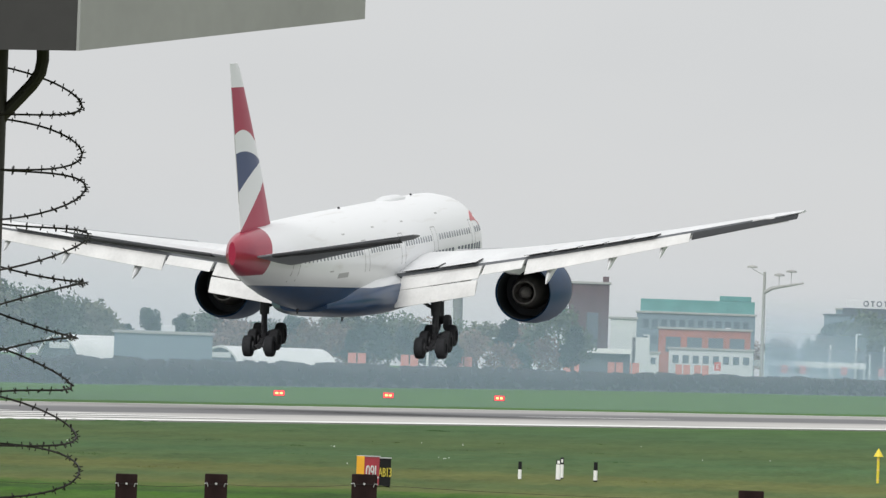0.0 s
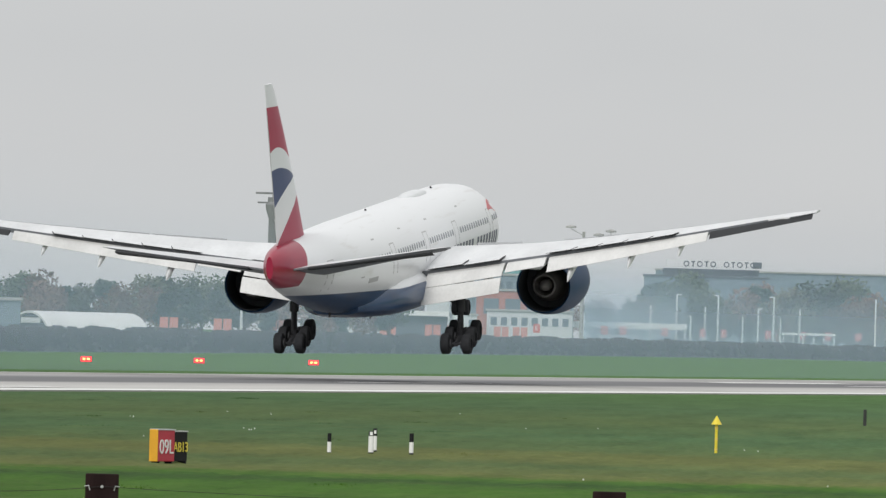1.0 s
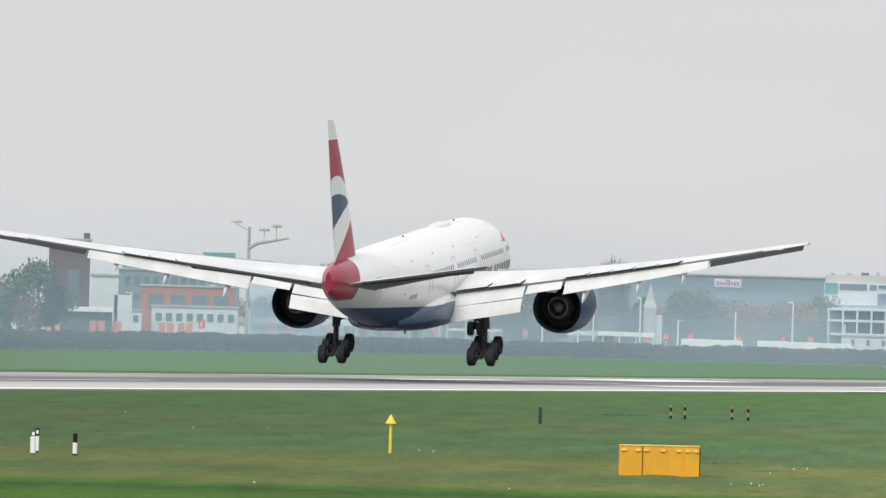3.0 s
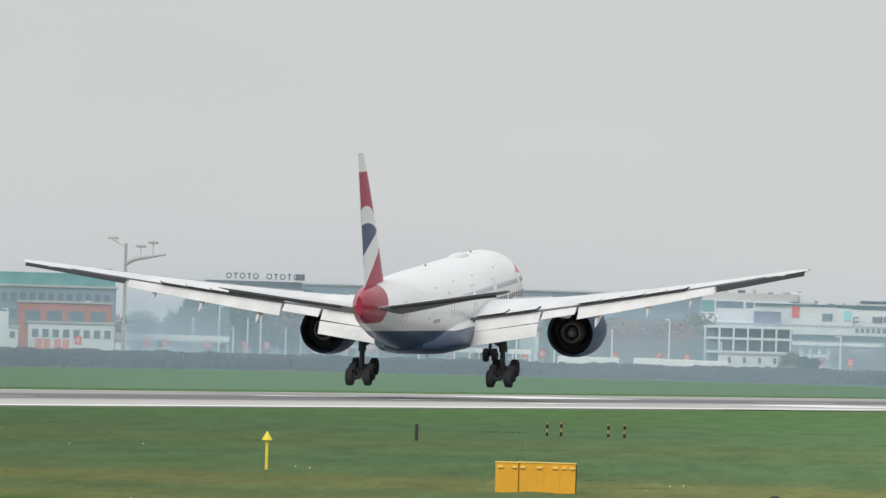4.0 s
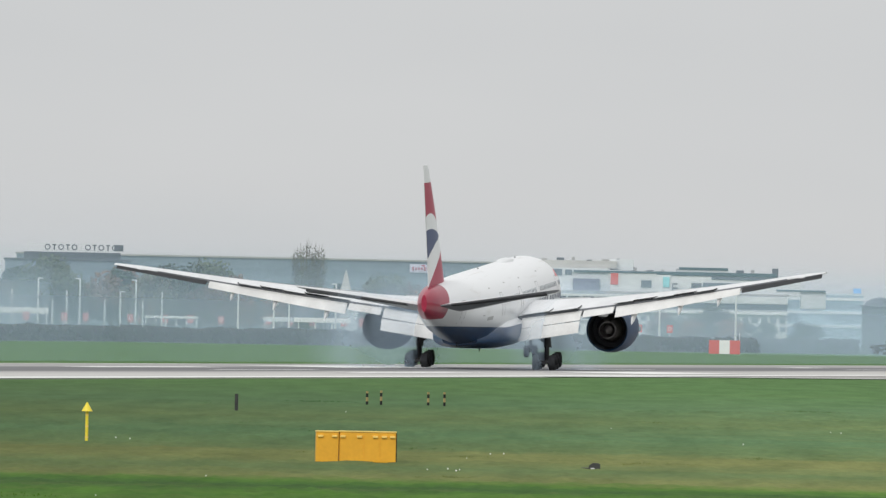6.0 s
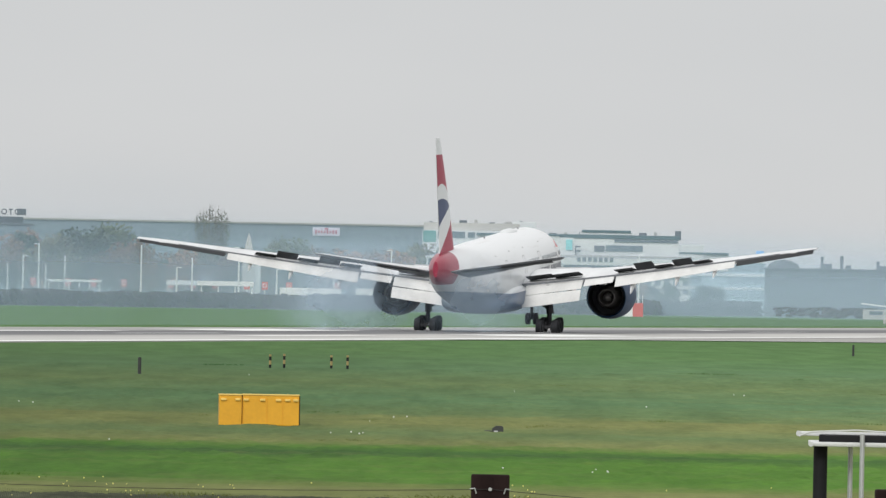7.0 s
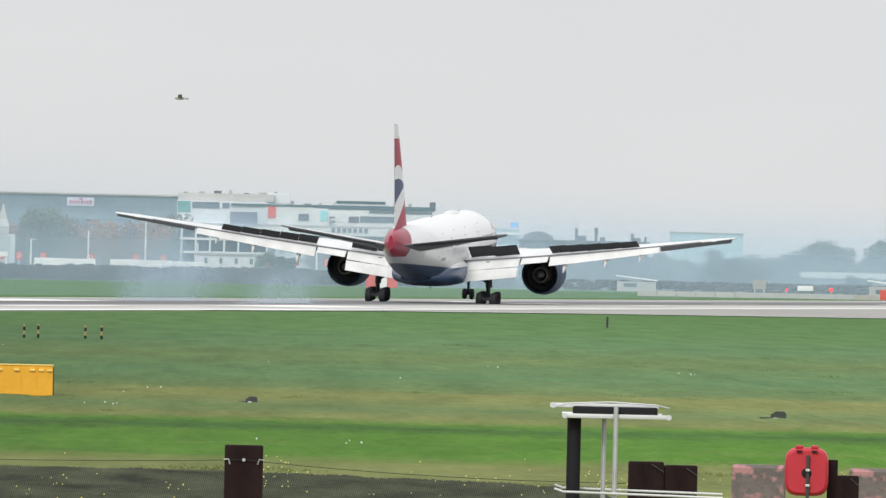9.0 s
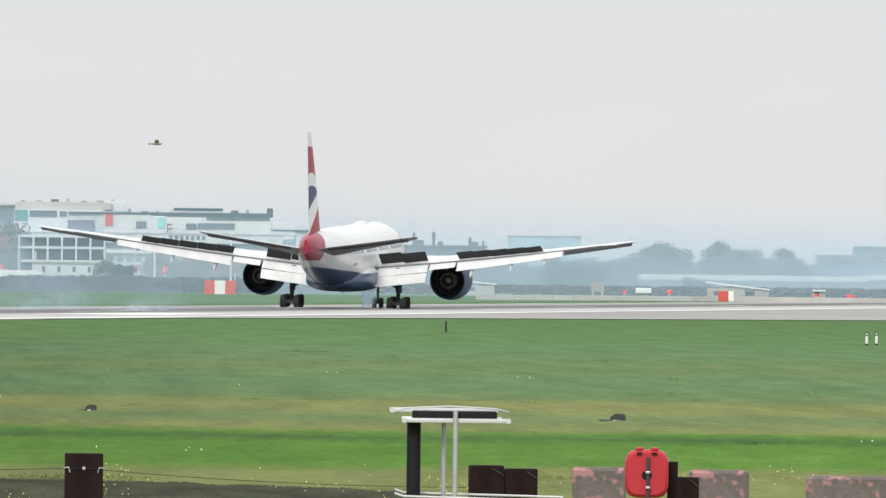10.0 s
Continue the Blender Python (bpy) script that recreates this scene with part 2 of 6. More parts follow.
def runway_material():
    """Local x runs along the runway, y across it from the near edge."""
    m = bpy.data.materials.new("runway_asphalt")
    m.use_nodes = True
    n, k = m.node_tree.nodes, m.node_tree.links
    b = n["Principled BSDF"]
    b.inputs["Roughness"].default_value = 0.8
    at, sep = n.new("ShaderNodeTexCoord"), n.new("ShaderNodeSeparateXYZ")
    k.new(at.outputs["Object"], sep.inputs[0])
    x, y, z = sep.outputs
    streak = n.new("ShaderNodeMapping")
    streak.inputs["Scale"].default_value = (0.006, 0.35, 1)
    k.new(at.outputs["Object"], streak.inputs["Vector"])
    rub = noise_node(n, k, streak.outputs[0], 1.0, 5)
    speck = noise_node(n, k, at.outputs["Object"], 0.6, 4)
    across = math_node(n, k, "MULTIPLY_ADD", rub, 5.0, y)
    f = math_node(n, k, "MULTIPLY", across, 1 / 54.0)
    base = ramp_node(n, k, f, [(0.0, (0.42, 0.41, 0.39)), (0.24, (0.44, 0.43, 0.41)), (0.38, (0.36, 0.35, 0.34)), (0.46, (0.11, 0.11, 0.115)), (0.68, (0.12, 0.12, 0.125)), (0.78, (0.3, 0.295, 0.29)), (1.0, (0.33, 0.32, 0.31))])
    tone = ramp_node(n, k, speck, [(0.3, (0.85, 0.85, 0.85)), (0.7, (1.08, 1.08, 1.08))])
    mul = n.new("ShaderNodeMix")
    mul.data_type, mul.blend_type = "RGBA", "MULTIPLY"
    mul.inputs["Factor"].default_value = 1.0
    k.new(base, mul.inputs["A"])
    k.new(tone, mul.inputs["B"])
    k.new(mul.outputs["Result"], b.inputs["Base Color"])
    return m


M_FUSELAGE, M_FIN, M_GRASS, M_RUNWAY = fuselage_material(), fin_material(), grass_material(), runway_material()
M_WING = mat("wing_paint", (0.6, 0.61, 0.62), 0.35, 0, 0.14, 0.6, stretch=(0.3, 1, 1))
M_FLAP = mat("flap_paint", (0.59, 0.59, 0.58), 0.45, 0, 0.15, 0.7, stretch=(0.4, 1, 1))
# tailplane grey, darkened to carry shade beneath it and in the flap gaps
M_SHADE_GREY = mat("shade_grey", (0.15, 0.16, 0.175), 0.45, 0, 0.15, 0.8)
M_DARK_PANEL = mat("dark_grey_panel", (0.036, 0.038, 0.041), 0.65, 0, 0.2, 1.0, gloss=0.2)
M_NAVY = mat("navy_paint", NAVY, 0.5, 0, 0.15, 0.8, gloss=0.25)
M_NOZZLE = mat("burnt_titanium", (0.17, 0.16, 0.155), 0.6, 0.3, 0.3, 1.5)
M_DUCT = mat("fan_duct_dark", (0.028, 0.032, 0.038), 0.65, 0.1, 0.3, 1.5)
M_TYRE = mat("tyre_rubber", (0.028, 0.029, 0.032), 0.85, 0, 0.3, 3.0, gloss=0.15)
M_GEAR = mat("gear_steel", (0.04, 0.041, 0.045), 0.6, 0.2, 0.3, 2.0, gloss=0.25)
M_GLASS_DARK = mat("cabin_window_glass", (0.24, 0.26, 0.28), 0.12, 0, 0)
M_RED = mat("red_paint", (0.45, 0.03, 0.04), 0.35, 0, 0.1, 0.6)
M_LETTER = mat("navy_lettering", (0.05, 0.06, 0.11), 0.35, 0, 0)
M_LINE = mat("panel_line", (0.4, 0.4, 0.4), 0.6, 0, 0)
M_TURNOFF = mat("turnoff_concrete", (0.28, 0.272, 0.258), 0.85, 0, 0.22, 0.05)
M_MARK = mat("runway_white_paint", (0.72, 0.72, 0.7), 0.7, 0, 0.18, 0.4)

# ---- building helpers ----


def link(name, bm, material, smooth=True):
    bmesh.ops.recalc_face_normals(bm, faces=bm.faces)
    me = bpy.data.meshes.new(name)
    bm.to_mesh(me)
    bm.free()
    if smooth:
        me.shade_smooth()
        me.set_sharp_from_angle(angle=radians(35))
    for x in material if isinstance(material, (list, tuple)) else [material]:
        me.materials.append(x)
    return new(name, me)


def part(name, bm, material, parent, label="", smooth=True):
    ob = link(name, bm, material, smooth)
    ob.parent = parent
    return tagged(ob, label)


def thing(name, label, category, m=None, group="", kind=""):
    ob = new(name)
    ob.empty_display_size = 0.2
    if m is not None:
        ob.matrix_world = m
    return tagged(ob, label, category, group, kind)


def box(bm, size, at=(0, 0, 0), m=None, bevel=0.0):
    sx, sy, sz = (v / 2 for v in size)
    t = Matrix.Translation(at) if m is None else m @ Matrix.Translation(at)
    vs = [bm.verts.new(t @ Vector((a * sx, b * sy, c * sz))) for a in (-1, 1) for b in (-1, 1) for c in (-1, 1)]
    fs = [bm.faces.new([vs[i] for i in f]) for f in ((0, 1, 3, 2), (4, 6, 7, 5), (0, 4, 5, 1), (2, 3, 7, 6), (0, 2, 6, 4), (1, 5, 7, 3))]
    if bevel:
        es = list({e for f in fs for e in f.edges})
        bmesh.ops.bevel(bm, geom=es, offset=bevel, segments=2, affect="EDGES", profile=0.6)
    return bm


def loft(bm, rings, cap=True, closed=True):
    """Skin through rings of points with equal counts."""
    vs = [[bm.verts.new(p) for p in r] for r in rings]
    c = len(vs[0])
    for a, b in zip(vs, vs[1:]):
        for i in range(c if closed else c - 1):
            j = (i + 1) % c
            bm.faces.new((a[i], a[j], b[j], b[i]))
    if cap:
        bm.faces.new(vs[0])
        bm.faces.new(vs[-1])
    return bm


def tube(bm, points, radius, sides=8):
    """A round bar along a line of points; radius may be a list."""
    pts = [Vector(p) for p in points]
    rings = []
    side = None
    for i, p in enumerate(pts):
        d = (pts[min(i + 1, len(pts) - 1)] - pts[max(i - 1, 0)]).normalized()
        if side is None:
            side = d.cross(Vector((0, 0, 1)))
            if side.length < 1e-3:
                side = d.cross(Vector((0, 1, 0)))
        side = (side - d * side.dot(d)).normalized()
        up = d.cross(side)
        r = radius[i] if isinstance(radius, (list, tuple)) else radius
        rings.append([p + r * (math.cos(a) * side + math.sin(a) * up) for a in (2 * math.pi * q / sides for q in range(sides))])
    return loft(bm, rings)


def turned(bm, profile, axis="x", sides=32, at=(0, 0, 0), cap=False):
    """A profile of (along, radius) turned round an axis."""
    rings = []
    for a, r in profile:
        ring = []
        for q in range(sides):
            w = 2 * math.pi * q / sides
            c, s = r * math.cos(w), r * math.sin(w)
            p = {"x": (a, c, s), "y": (c, a, s), "z": (c, s, a)}[axis]
            ring.append(Vector(p) + Vector(at))
        rings.append(ring)
    return loft(bm, rings, cap)


# ---- ground ----
TH = radians(HEADING)
ALONG, ACROSS = Vector((math.sin(TH), math.cos(TH), 0)), Vector((-math.cos(TH), math.sin(TH), 0))


def on_field(s, off, z=0.0):
    """A place by metres along the runway and across from the eye's line parallel to it."""
    p = s * ALONG + off * ACROSS
    return Vector((p.x, p.y, z))


def polar(bearing, distance, z=0.0):
    b = radians(bearing)
    return Vector((distance * math.sin(b), distance * math.cos(b), z))


def ground_z(y):
    """The viewing bank falls to the flat airfield."""
    if y < 30:
        return 2.0
    if y < 190:
        k = (y - 30) / 160
        return 2.0 * (1 - k * k * (3 - 2 * k))
    return 0.0


def build_ground():
    bm = bmesh.new()
    ys = [-600, -200, -60, 0, 30] + [30 + 10 * i for i in range(1, 17)] + [220, 300, 450, 700, 1000, 1500, 2200, 3200, 4200, 6000]
    xs = [-5000, -1500, -600, -200, -60, -20, 0, 20, 60, 200, 600, 1500, 5000]
    grid = [[bm.verts.new((x, y, ground_z(y))) for x in xs] for y in ys]
    for a, b in zip(grid, grid[1:]):
        for i in range(len(xs) - 1):
            bm.faces.new((a[i], a[i + 1], b[i + 1], b[i]))
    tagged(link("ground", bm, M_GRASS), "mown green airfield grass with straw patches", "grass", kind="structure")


build_ground()


def strip_on_runway(bm, s0, s1, o0, o1, z):
    vs = [bm.verts.new(v) for v in ((s0, o0, z), (s1, o0, z), (s1, o1, z), (s0, o1, z))]
    bm.faces.new(vs)


RUNWAY_FRAME = Matrix.Translation(on_field(0, NEAR_EDGE)) @ Matrix.Rotation(math.pi / 2 - TH, 4, "Z")


def build_runway():
    bm = bmesh.new()
    box(bm, (6000, RUNWAY_WIDTH, 0.3), (2700, RUNWAY_WIDTH / 2, -0.11))
    ob = link("runway", bm, M_RUNWAY, False)
    ob.matrix_world = RUNWAY_FRAME
    tagged(ob, "grey asphalt runway darkened by tyre rubber", "runway", kind="structure")
    bm = bmesh.new()
    strip_on_runway(bm, -300, 5700, 0.2, 3.2, 0.07)
    strip_on_runway(bm, -300, 5700, RUNWAY_WIDTH - 1.7, RUNWAY_WIDTH - 0.6, 0.07)
    mid = RUNWAY_WIDTH / 2
    for i in range(24):
        strip_on_runway(bm, 810 + 50.5 * i * 3.5, 855 + 50.5 * i * 3.5, mid - 0.45, mid + 0.45, 0.07)
    for i in range(4):
        for side in (-1, 1):
            strip_on_runway(bm, 610 + 0 * i, 664, mid + side * (3.5 + 4.5 * i) - 0.9, mid + side * (3.5 + 4.5 * i) + 0.9, 0.07)
    for side in (-1, 1):
        strip_on_runway(bm, 1090, 1150, mid + side * 12.5 - 4.5, mid + side * 12.5 + 4.5, 0.07)
        strip_on_runway(bm, 1370, 1392, mid + side * 10 - 1.5, mid + side * 10 + 1.5, 0.07)
        strip_on_runway(bm, 985, 1040, mid + side * 10 - 1.5, mid + side * 10 + 1.5, 0.07)
    ob = link("runway_markings", bm, M_MARK, False)
    ob.matrix_world = RUNWAY_FRAME
    tagged(ob, "worn white painted runway bars and edge lines", "marking", kind="structure")


build_runway()


def build_turnoff():
    """Pale concrete that widens the near side of the runway toward its far end."""
    edge = [(985, 153.4), (1050, 150.5), (1105, 140), (1182, 113), (1290, 82), (1420, 60), (1800, 50)]
    bm = bmesh.new()
    rows = [[bm.verts.new(on_field(a, b, z)) for a, b, z in ((x, y, 0.045), (x, NEAR_EDGE + 0.3, 0.045))] for x, y in edge]
    for p, q in zip(rows, rows[1:]):
        bm.faces.new((p[0], q[0], q[1], p[1]))
    tagged(link("turnoff_pavement", bm, M_TURNOFF, False), "pale worn concrete turn-off beside the runway", "pavement", kind="structure")
    bm = bmesh.new()
    rows = [[bm.verts.new(on_field(x, y + d, 0.06)) for d in (0.5, 2.2)] for x, y in edge]
    for p, q in zip(rows, rows[1:]):
        bm.faces.new((p[0], q[0], q[1], p[1]))
    tagged(link("turnoff_line", bm, M_MARK, False), "white painted edge line of the turn-off", "marking", kind="structure")


build_turnoff()
# ---- the airliner: x forward, y to its left, z up, origin on the ground between the main wheels ----
AIRFOIL = [(0.0, 0.0), (0.015, 0.28), (0.06, 0.62), (0.15, 0.9), (0.32, 1.0), (0.52, 0.84), (0.76, 0.46), (1.0, 0.03)]


def foil(le, te, thick, upto=1.0, place=None, start=0.0):
    """A ring round an aerofoil between chord fractions; place maps (x along, up) to a point."""
    cs = [(start + (upto - start) * i / 9) for i in range(10)]

    def height_at(c):
        for (c0, h0), (c1, h1) in zip(AIRFOIL, AIRFOIL[1:]):
            if c <= c1:
                return h0 + (h1 - h0) * (c - c0) / (c1 - c0)
        return 0.03
    top = [(le + (te - le) * c, thick * 0.62 * height_at(c)) for c in cs]
    bot = [(le + (te - le) * c, -thick * 0.38 * height_at(c)) for c in reversed(cs)]
    return [place(x, h) for x, h in top + bot]


def lerp_table(table, v):
    for a, b in zip(table, table[1:]):
        if v <= b[0]:
            k = (v - a[0]) / (b[0] - a[0])
            return [p + (q - p) * k for p, q in zip(a[1:], b[1:])]
    return list(table[-1][1:])


# span: leading edge x, trailing edge x, thickness
WING = [(0, 13.6, -3.4, 1.9), (3.0, 11.8, -3.4, 1.75), (9.6, 7.3, -2.6, 1.15), (20, 0.3, -5.2, 0.7), (28.6, -5.5, -7.8, 0.36), (30.46, -7.0, -8.6, 0.16)]


def wing_z(y):
    return 3.95 + max(0, y - 2.5) * 0.121 + 1.15 * (y / 30.46) ** 2


def wing_at(y):
    le, te, th = lerp_table(WING, y)
    return le, te, th, wing_z(y)


def incidence(y):
    return radians(3.5 - 3.0 * y / 30)


def wing_point(y, side, c, up=0.0):
    """A point at chord fraction c, raised by up."""
    le, te, th, z = wing_at(y)
    x = le + (te - le) * c
    a = incidence(y)
    mid = (le + te) / 2
    return Vector((x, side * y, z + up + (x - mid) * math.tan(a)))


WINGS = []


def build_wing(jet, side):
    bm = bmesh.new()
    rings = []
    ys = [1.5, 3, 5, 7.5, 9.6, 11.8, 15, 18, 21, 24, 27, 28.6, 29.8, 30.46]
    for y in ys:
        le, te, th, z = wing_at(y)
        upto = 0.74 if y < 28.6 else 0.9

        def place(x, h, y=y, le=le, te=te, z=z):
            return Vector((x, side * y, z + h + (x - (le + te) / 2) * math.tan(incidence(y))))
        rings.append(foil(le, te, th, upto, place))
    loft(bm, rings)
    wing = part("wing", bm, [M_WING, M_SHADE_GREY], jet, "light grey swept wing")
    # rear faces ahead of the flaps painted dark for the gap's shade
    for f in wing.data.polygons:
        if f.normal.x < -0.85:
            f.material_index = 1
    flap(wing, side, 3.3, 8.5, 0.73, 1.9, 24, 0.30, "inboard_flap")
    flap(wing, side, 3.3, 8.5, 0.73, 1.45, 46, 0.2, "aft_flap", lead=(1.8, 24), gap=0.05)
    flap(wing, side, 8.7, 11.4, 0.74, 1.5, 20, 0.22, "flaperon")
    flap(wing, side, 11.6, 22.8, 0.74, 1.6, 33, 0.22, "outboard_flap", taper=0.6)
    flap(wing, side, 23.0, 30.2, 0.78, 0.8, 32 if side < 0 else 20, 0.16, "aileron", taper=0.75, material=M_DARK_PANEL)
    # leading-edge slats, drooped
    for y0, y1 in ((4.5, 8.0), (11.2, 15.5), (15.7, 20.0), (20.2, 24.5), (24.7, 29)):
        bm = bmesh.new()
        rings = []
        for y in (y0, (y0 + y1) / 2, y1):
            le, te, th, z = wing_at(y)
            p = wing_point(y, side, 0.0)
            rings.append([p + Vector(v) for v in ((0.55, 0, -0.42), (0.62, 0, -0.3), (0.2, 0, 0.12), (-0.5, 0, th * 0.5 + 0.02), (-0.4, 0, th * 0.4), (0.15, 0, -0.08))])
        loft(bm, rings)
        part("slat", bm, M_WING, wing)
    # canoe fairings of the flap tracks
    for y, size in ((7.2, 1.0), (13.2, 1.0), (17.4, 0.85), (20.9, 0.7)):
        bm = bmesh.new()
        p = wing_point(y, side, 0.62, -0.25)
        prof = [(2.2, 0.03, 0.1), (1.4, 0.17, 0.0), (0.2, 0.24, -0.12), (-1.2, 0.24, -0.45), (-2.2, 0.16, -0.95), (-2.9, 0.03, -1.3)]
        rings = []
        for x, r, dz in prof:
            rings.append([p + Vector((x * size, r * size * math.cos(w), dz * size + 1.5 * r * size * math.sin(w))) for w in (2 * math.pi * q / 10 for q in range(10))])
        loft(bm, rings)
        part("flap_track_fairing", bm, M_WING, wing)
    WINGS.append((wing, side))
    return wing


def flap(jet, side, y0, y1, c, chord, angle, thick, name, taper=0.9, lead=None, gap=0.0, material=None):
    """A panel hinged below the wing's rear edge, drooped by an angle."""
    bm = bmesh.new()
    rings = []
    a = radians(angle)
    for i in range(5):
        k = i / 4
        y = y0 + (y1 - y0) * k
        ch = chord * (1 + (taper - 1) * k)
        th = thick * (1 + (taper - 1) * k)
        o = wing_point(y, side, c + 0.005, 0.19 * wing_at(y)[2] - 0.06)
        if lead:
            b = radians(lead[1])
            o = o + Vector((-lead[0] * math.cos(b) - 0.02, 0, -lead[0] * math.sin(b) - gap))
        d, n = Vector((-math.cos(a), 0, -math.sin(a))), Vector((-math.sin(a), 0, math.cos(a)))
        rings.append([o + d * (q * ch) + n * (w * th) for q, w in ((0, 0), (0.1, 0.45), (0.35, 0.5), (0.7, 0.3), (1.0, 0.06), (1.0, -0.06), (0.6, -0.35), (0.2, -0.5), (0.05, -0.35))])
    loft(bm, rings)
    return part(name, bm, material or M_FLAP, jet, "dark grey drooped aileron" if material else "")


SPOILERS = []


def build_spoilers(wing, side):
    spans = [(3.5, 5.8, 1.45, "all"), (5.9, 8.3, 1.35, "all"), (11.7, 13.4, 0.95, "all"), (13.5, 15.2, 0.9, "first"), (15.3, 17.0, 0.85, "all"), (17.1, 18.8, 0.8, "first"), (18.9, 20.6, 0.75, "all")]
    for y0, y1, ch, which in spans:
        p0, p1 = wing_point(y0, side, 0.66, 0.0), wing_point(y1, side, 0.66, 0.0)
        th0 = wing_at((y0 + y1) / 2)[2]
        mid = (p0 + p1) / 2 + Vector((0, 0, th0 * 0.62 * 0.66 + 0.03))
        axis = (p1 - p0) * side
        yaw = math.atan2(-axis.x, axis.y)
        rollx = math.asin(axis.z / axis.length)
        w = axis.length / 2 + 0.03
        bm = bmesh.new()
        rings = []
        for yy in (-w, w):
            rings.append([Vector(v) for v in ((0, yy, 0.03), (-ch * 0.5, yy, 0.035), (-ch, yy, 0.015), (-ch, yy, -0.015), (-ch * 0.5, yy, -0.05), (0, yy, -0.05))])
        loft(bm, rings)
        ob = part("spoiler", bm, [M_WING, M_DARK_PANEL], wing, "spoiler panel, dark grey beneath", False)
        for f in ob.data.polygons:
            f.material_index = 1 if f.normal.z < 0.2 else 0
        base = Matrix.Translation(mid) @ Matrix.Rotation(yaw, 4, "Z") @ Matrix.Rotation(rollx, 4, "X")
        SPOILERS.append((ob, base, which, incidence(y0) + radians(6)))


def build_engine(jet, side):
    y, z = side * 9.7, 2.95
    at = (1.0, y, z)
    nacelle = bmesh.new()
    turned(nacelle, [(5.2, 1.68), (5.05, 1.78), (6.2, 1.94), (8.0, 2.05), (9.6, 2.05), (10.7, 1.93), (11.15, 1.78), (11.2, 1.66), (10.9, 1.58), (9.8, 1.6)], "x", 40, at)
    cowl = part("nacelle", nacelle, M_NAVY, jet, "glossy navy engine cowl")
    lip = bmesh.new()
    turned(lip, [(10.75, 1.935), (11.16, 1.79), (11.22, 1.66), (10.9, 1.575)], "x", 40, at)
    part("intake_lip", lip, M_NOZZLE, cowl, "polished metal intake lip")
    duct = bmesh.new()
    turned(duct, [(5.15, 1.66), (7.5, 1.6), (7.6, 0.2)], "x", 32, at)
    part("fan_duct", duct, M_DUCT, cowl)
    core = bmesh.new()
    turned(core, [(7.5, 1.15), (6.8, 1.08), (6.0, 0.9), (5.4, 0.74), (5.38, 0.66), (6.0, 0.6), (6.6, 0.3)], "x", 32, at)
    part("core_nozzle", core, M_NOZZLE, cowl, "heat-stained metal core nozzle")
    plug = bmesh.new()
    turned(plug, [(6.2, 0.42), (5.6, 0.38), (5.0, 0.2), (4.7, 0.03)], "x", 24, at, True)
    part("exhaust_plug", plug, M_NOZZLE, cowl)
    pylon = bmesh.new()
    loft(pylon, [[(10.2, y + s * 0.18, z + 1.75) for s in (-1, 1)] + [(10.0, y + s * 0.18, z + 1.95) for s in (1, -1)],
                 [(6.0, y + s * 0.3, z + 1.5) for s in (-1, 1)] + [(5.5, y + s * 0.3, z + 2.35) for s in (1, -1)],
                 [(3.8, y + s * 0.3, z + 1.25) for s in (-1, 1)] + [(2.5, y + s * 0.3, z + 2.3) for s in (1, -1)],
                 [(0.6, y + s * 0.08, z + 1.6) for s in (-1, 1)] + [(0.0, y + s * 0.08, z + 2.1) for s in (1, -1)]])
    part("pylon", pylon, M_WING, jet)


def wheel_mesh(r, w):
    bm = bmesh.new()
    turned(bm, [(-w / 2, r * 0.5), (-w / 2, r * 0.8), (-w * 0.42, r * 0.95), (-w * 0.25, r), (w * 0.25, r), (w * 0.42, r * 0.95), (w / 2, r * 0.8), (w / 2, r * 0.5), (w * 0.3, r * 0.45), (w * 0.3, 0.02)], "y", 24)
    turned(bm, [(-w / 2, r * 0.5), (-w * 0.3, r * 0.45), (-w * 0.3, 0.02)], "y", 24)
    return bm


BOGIES = []


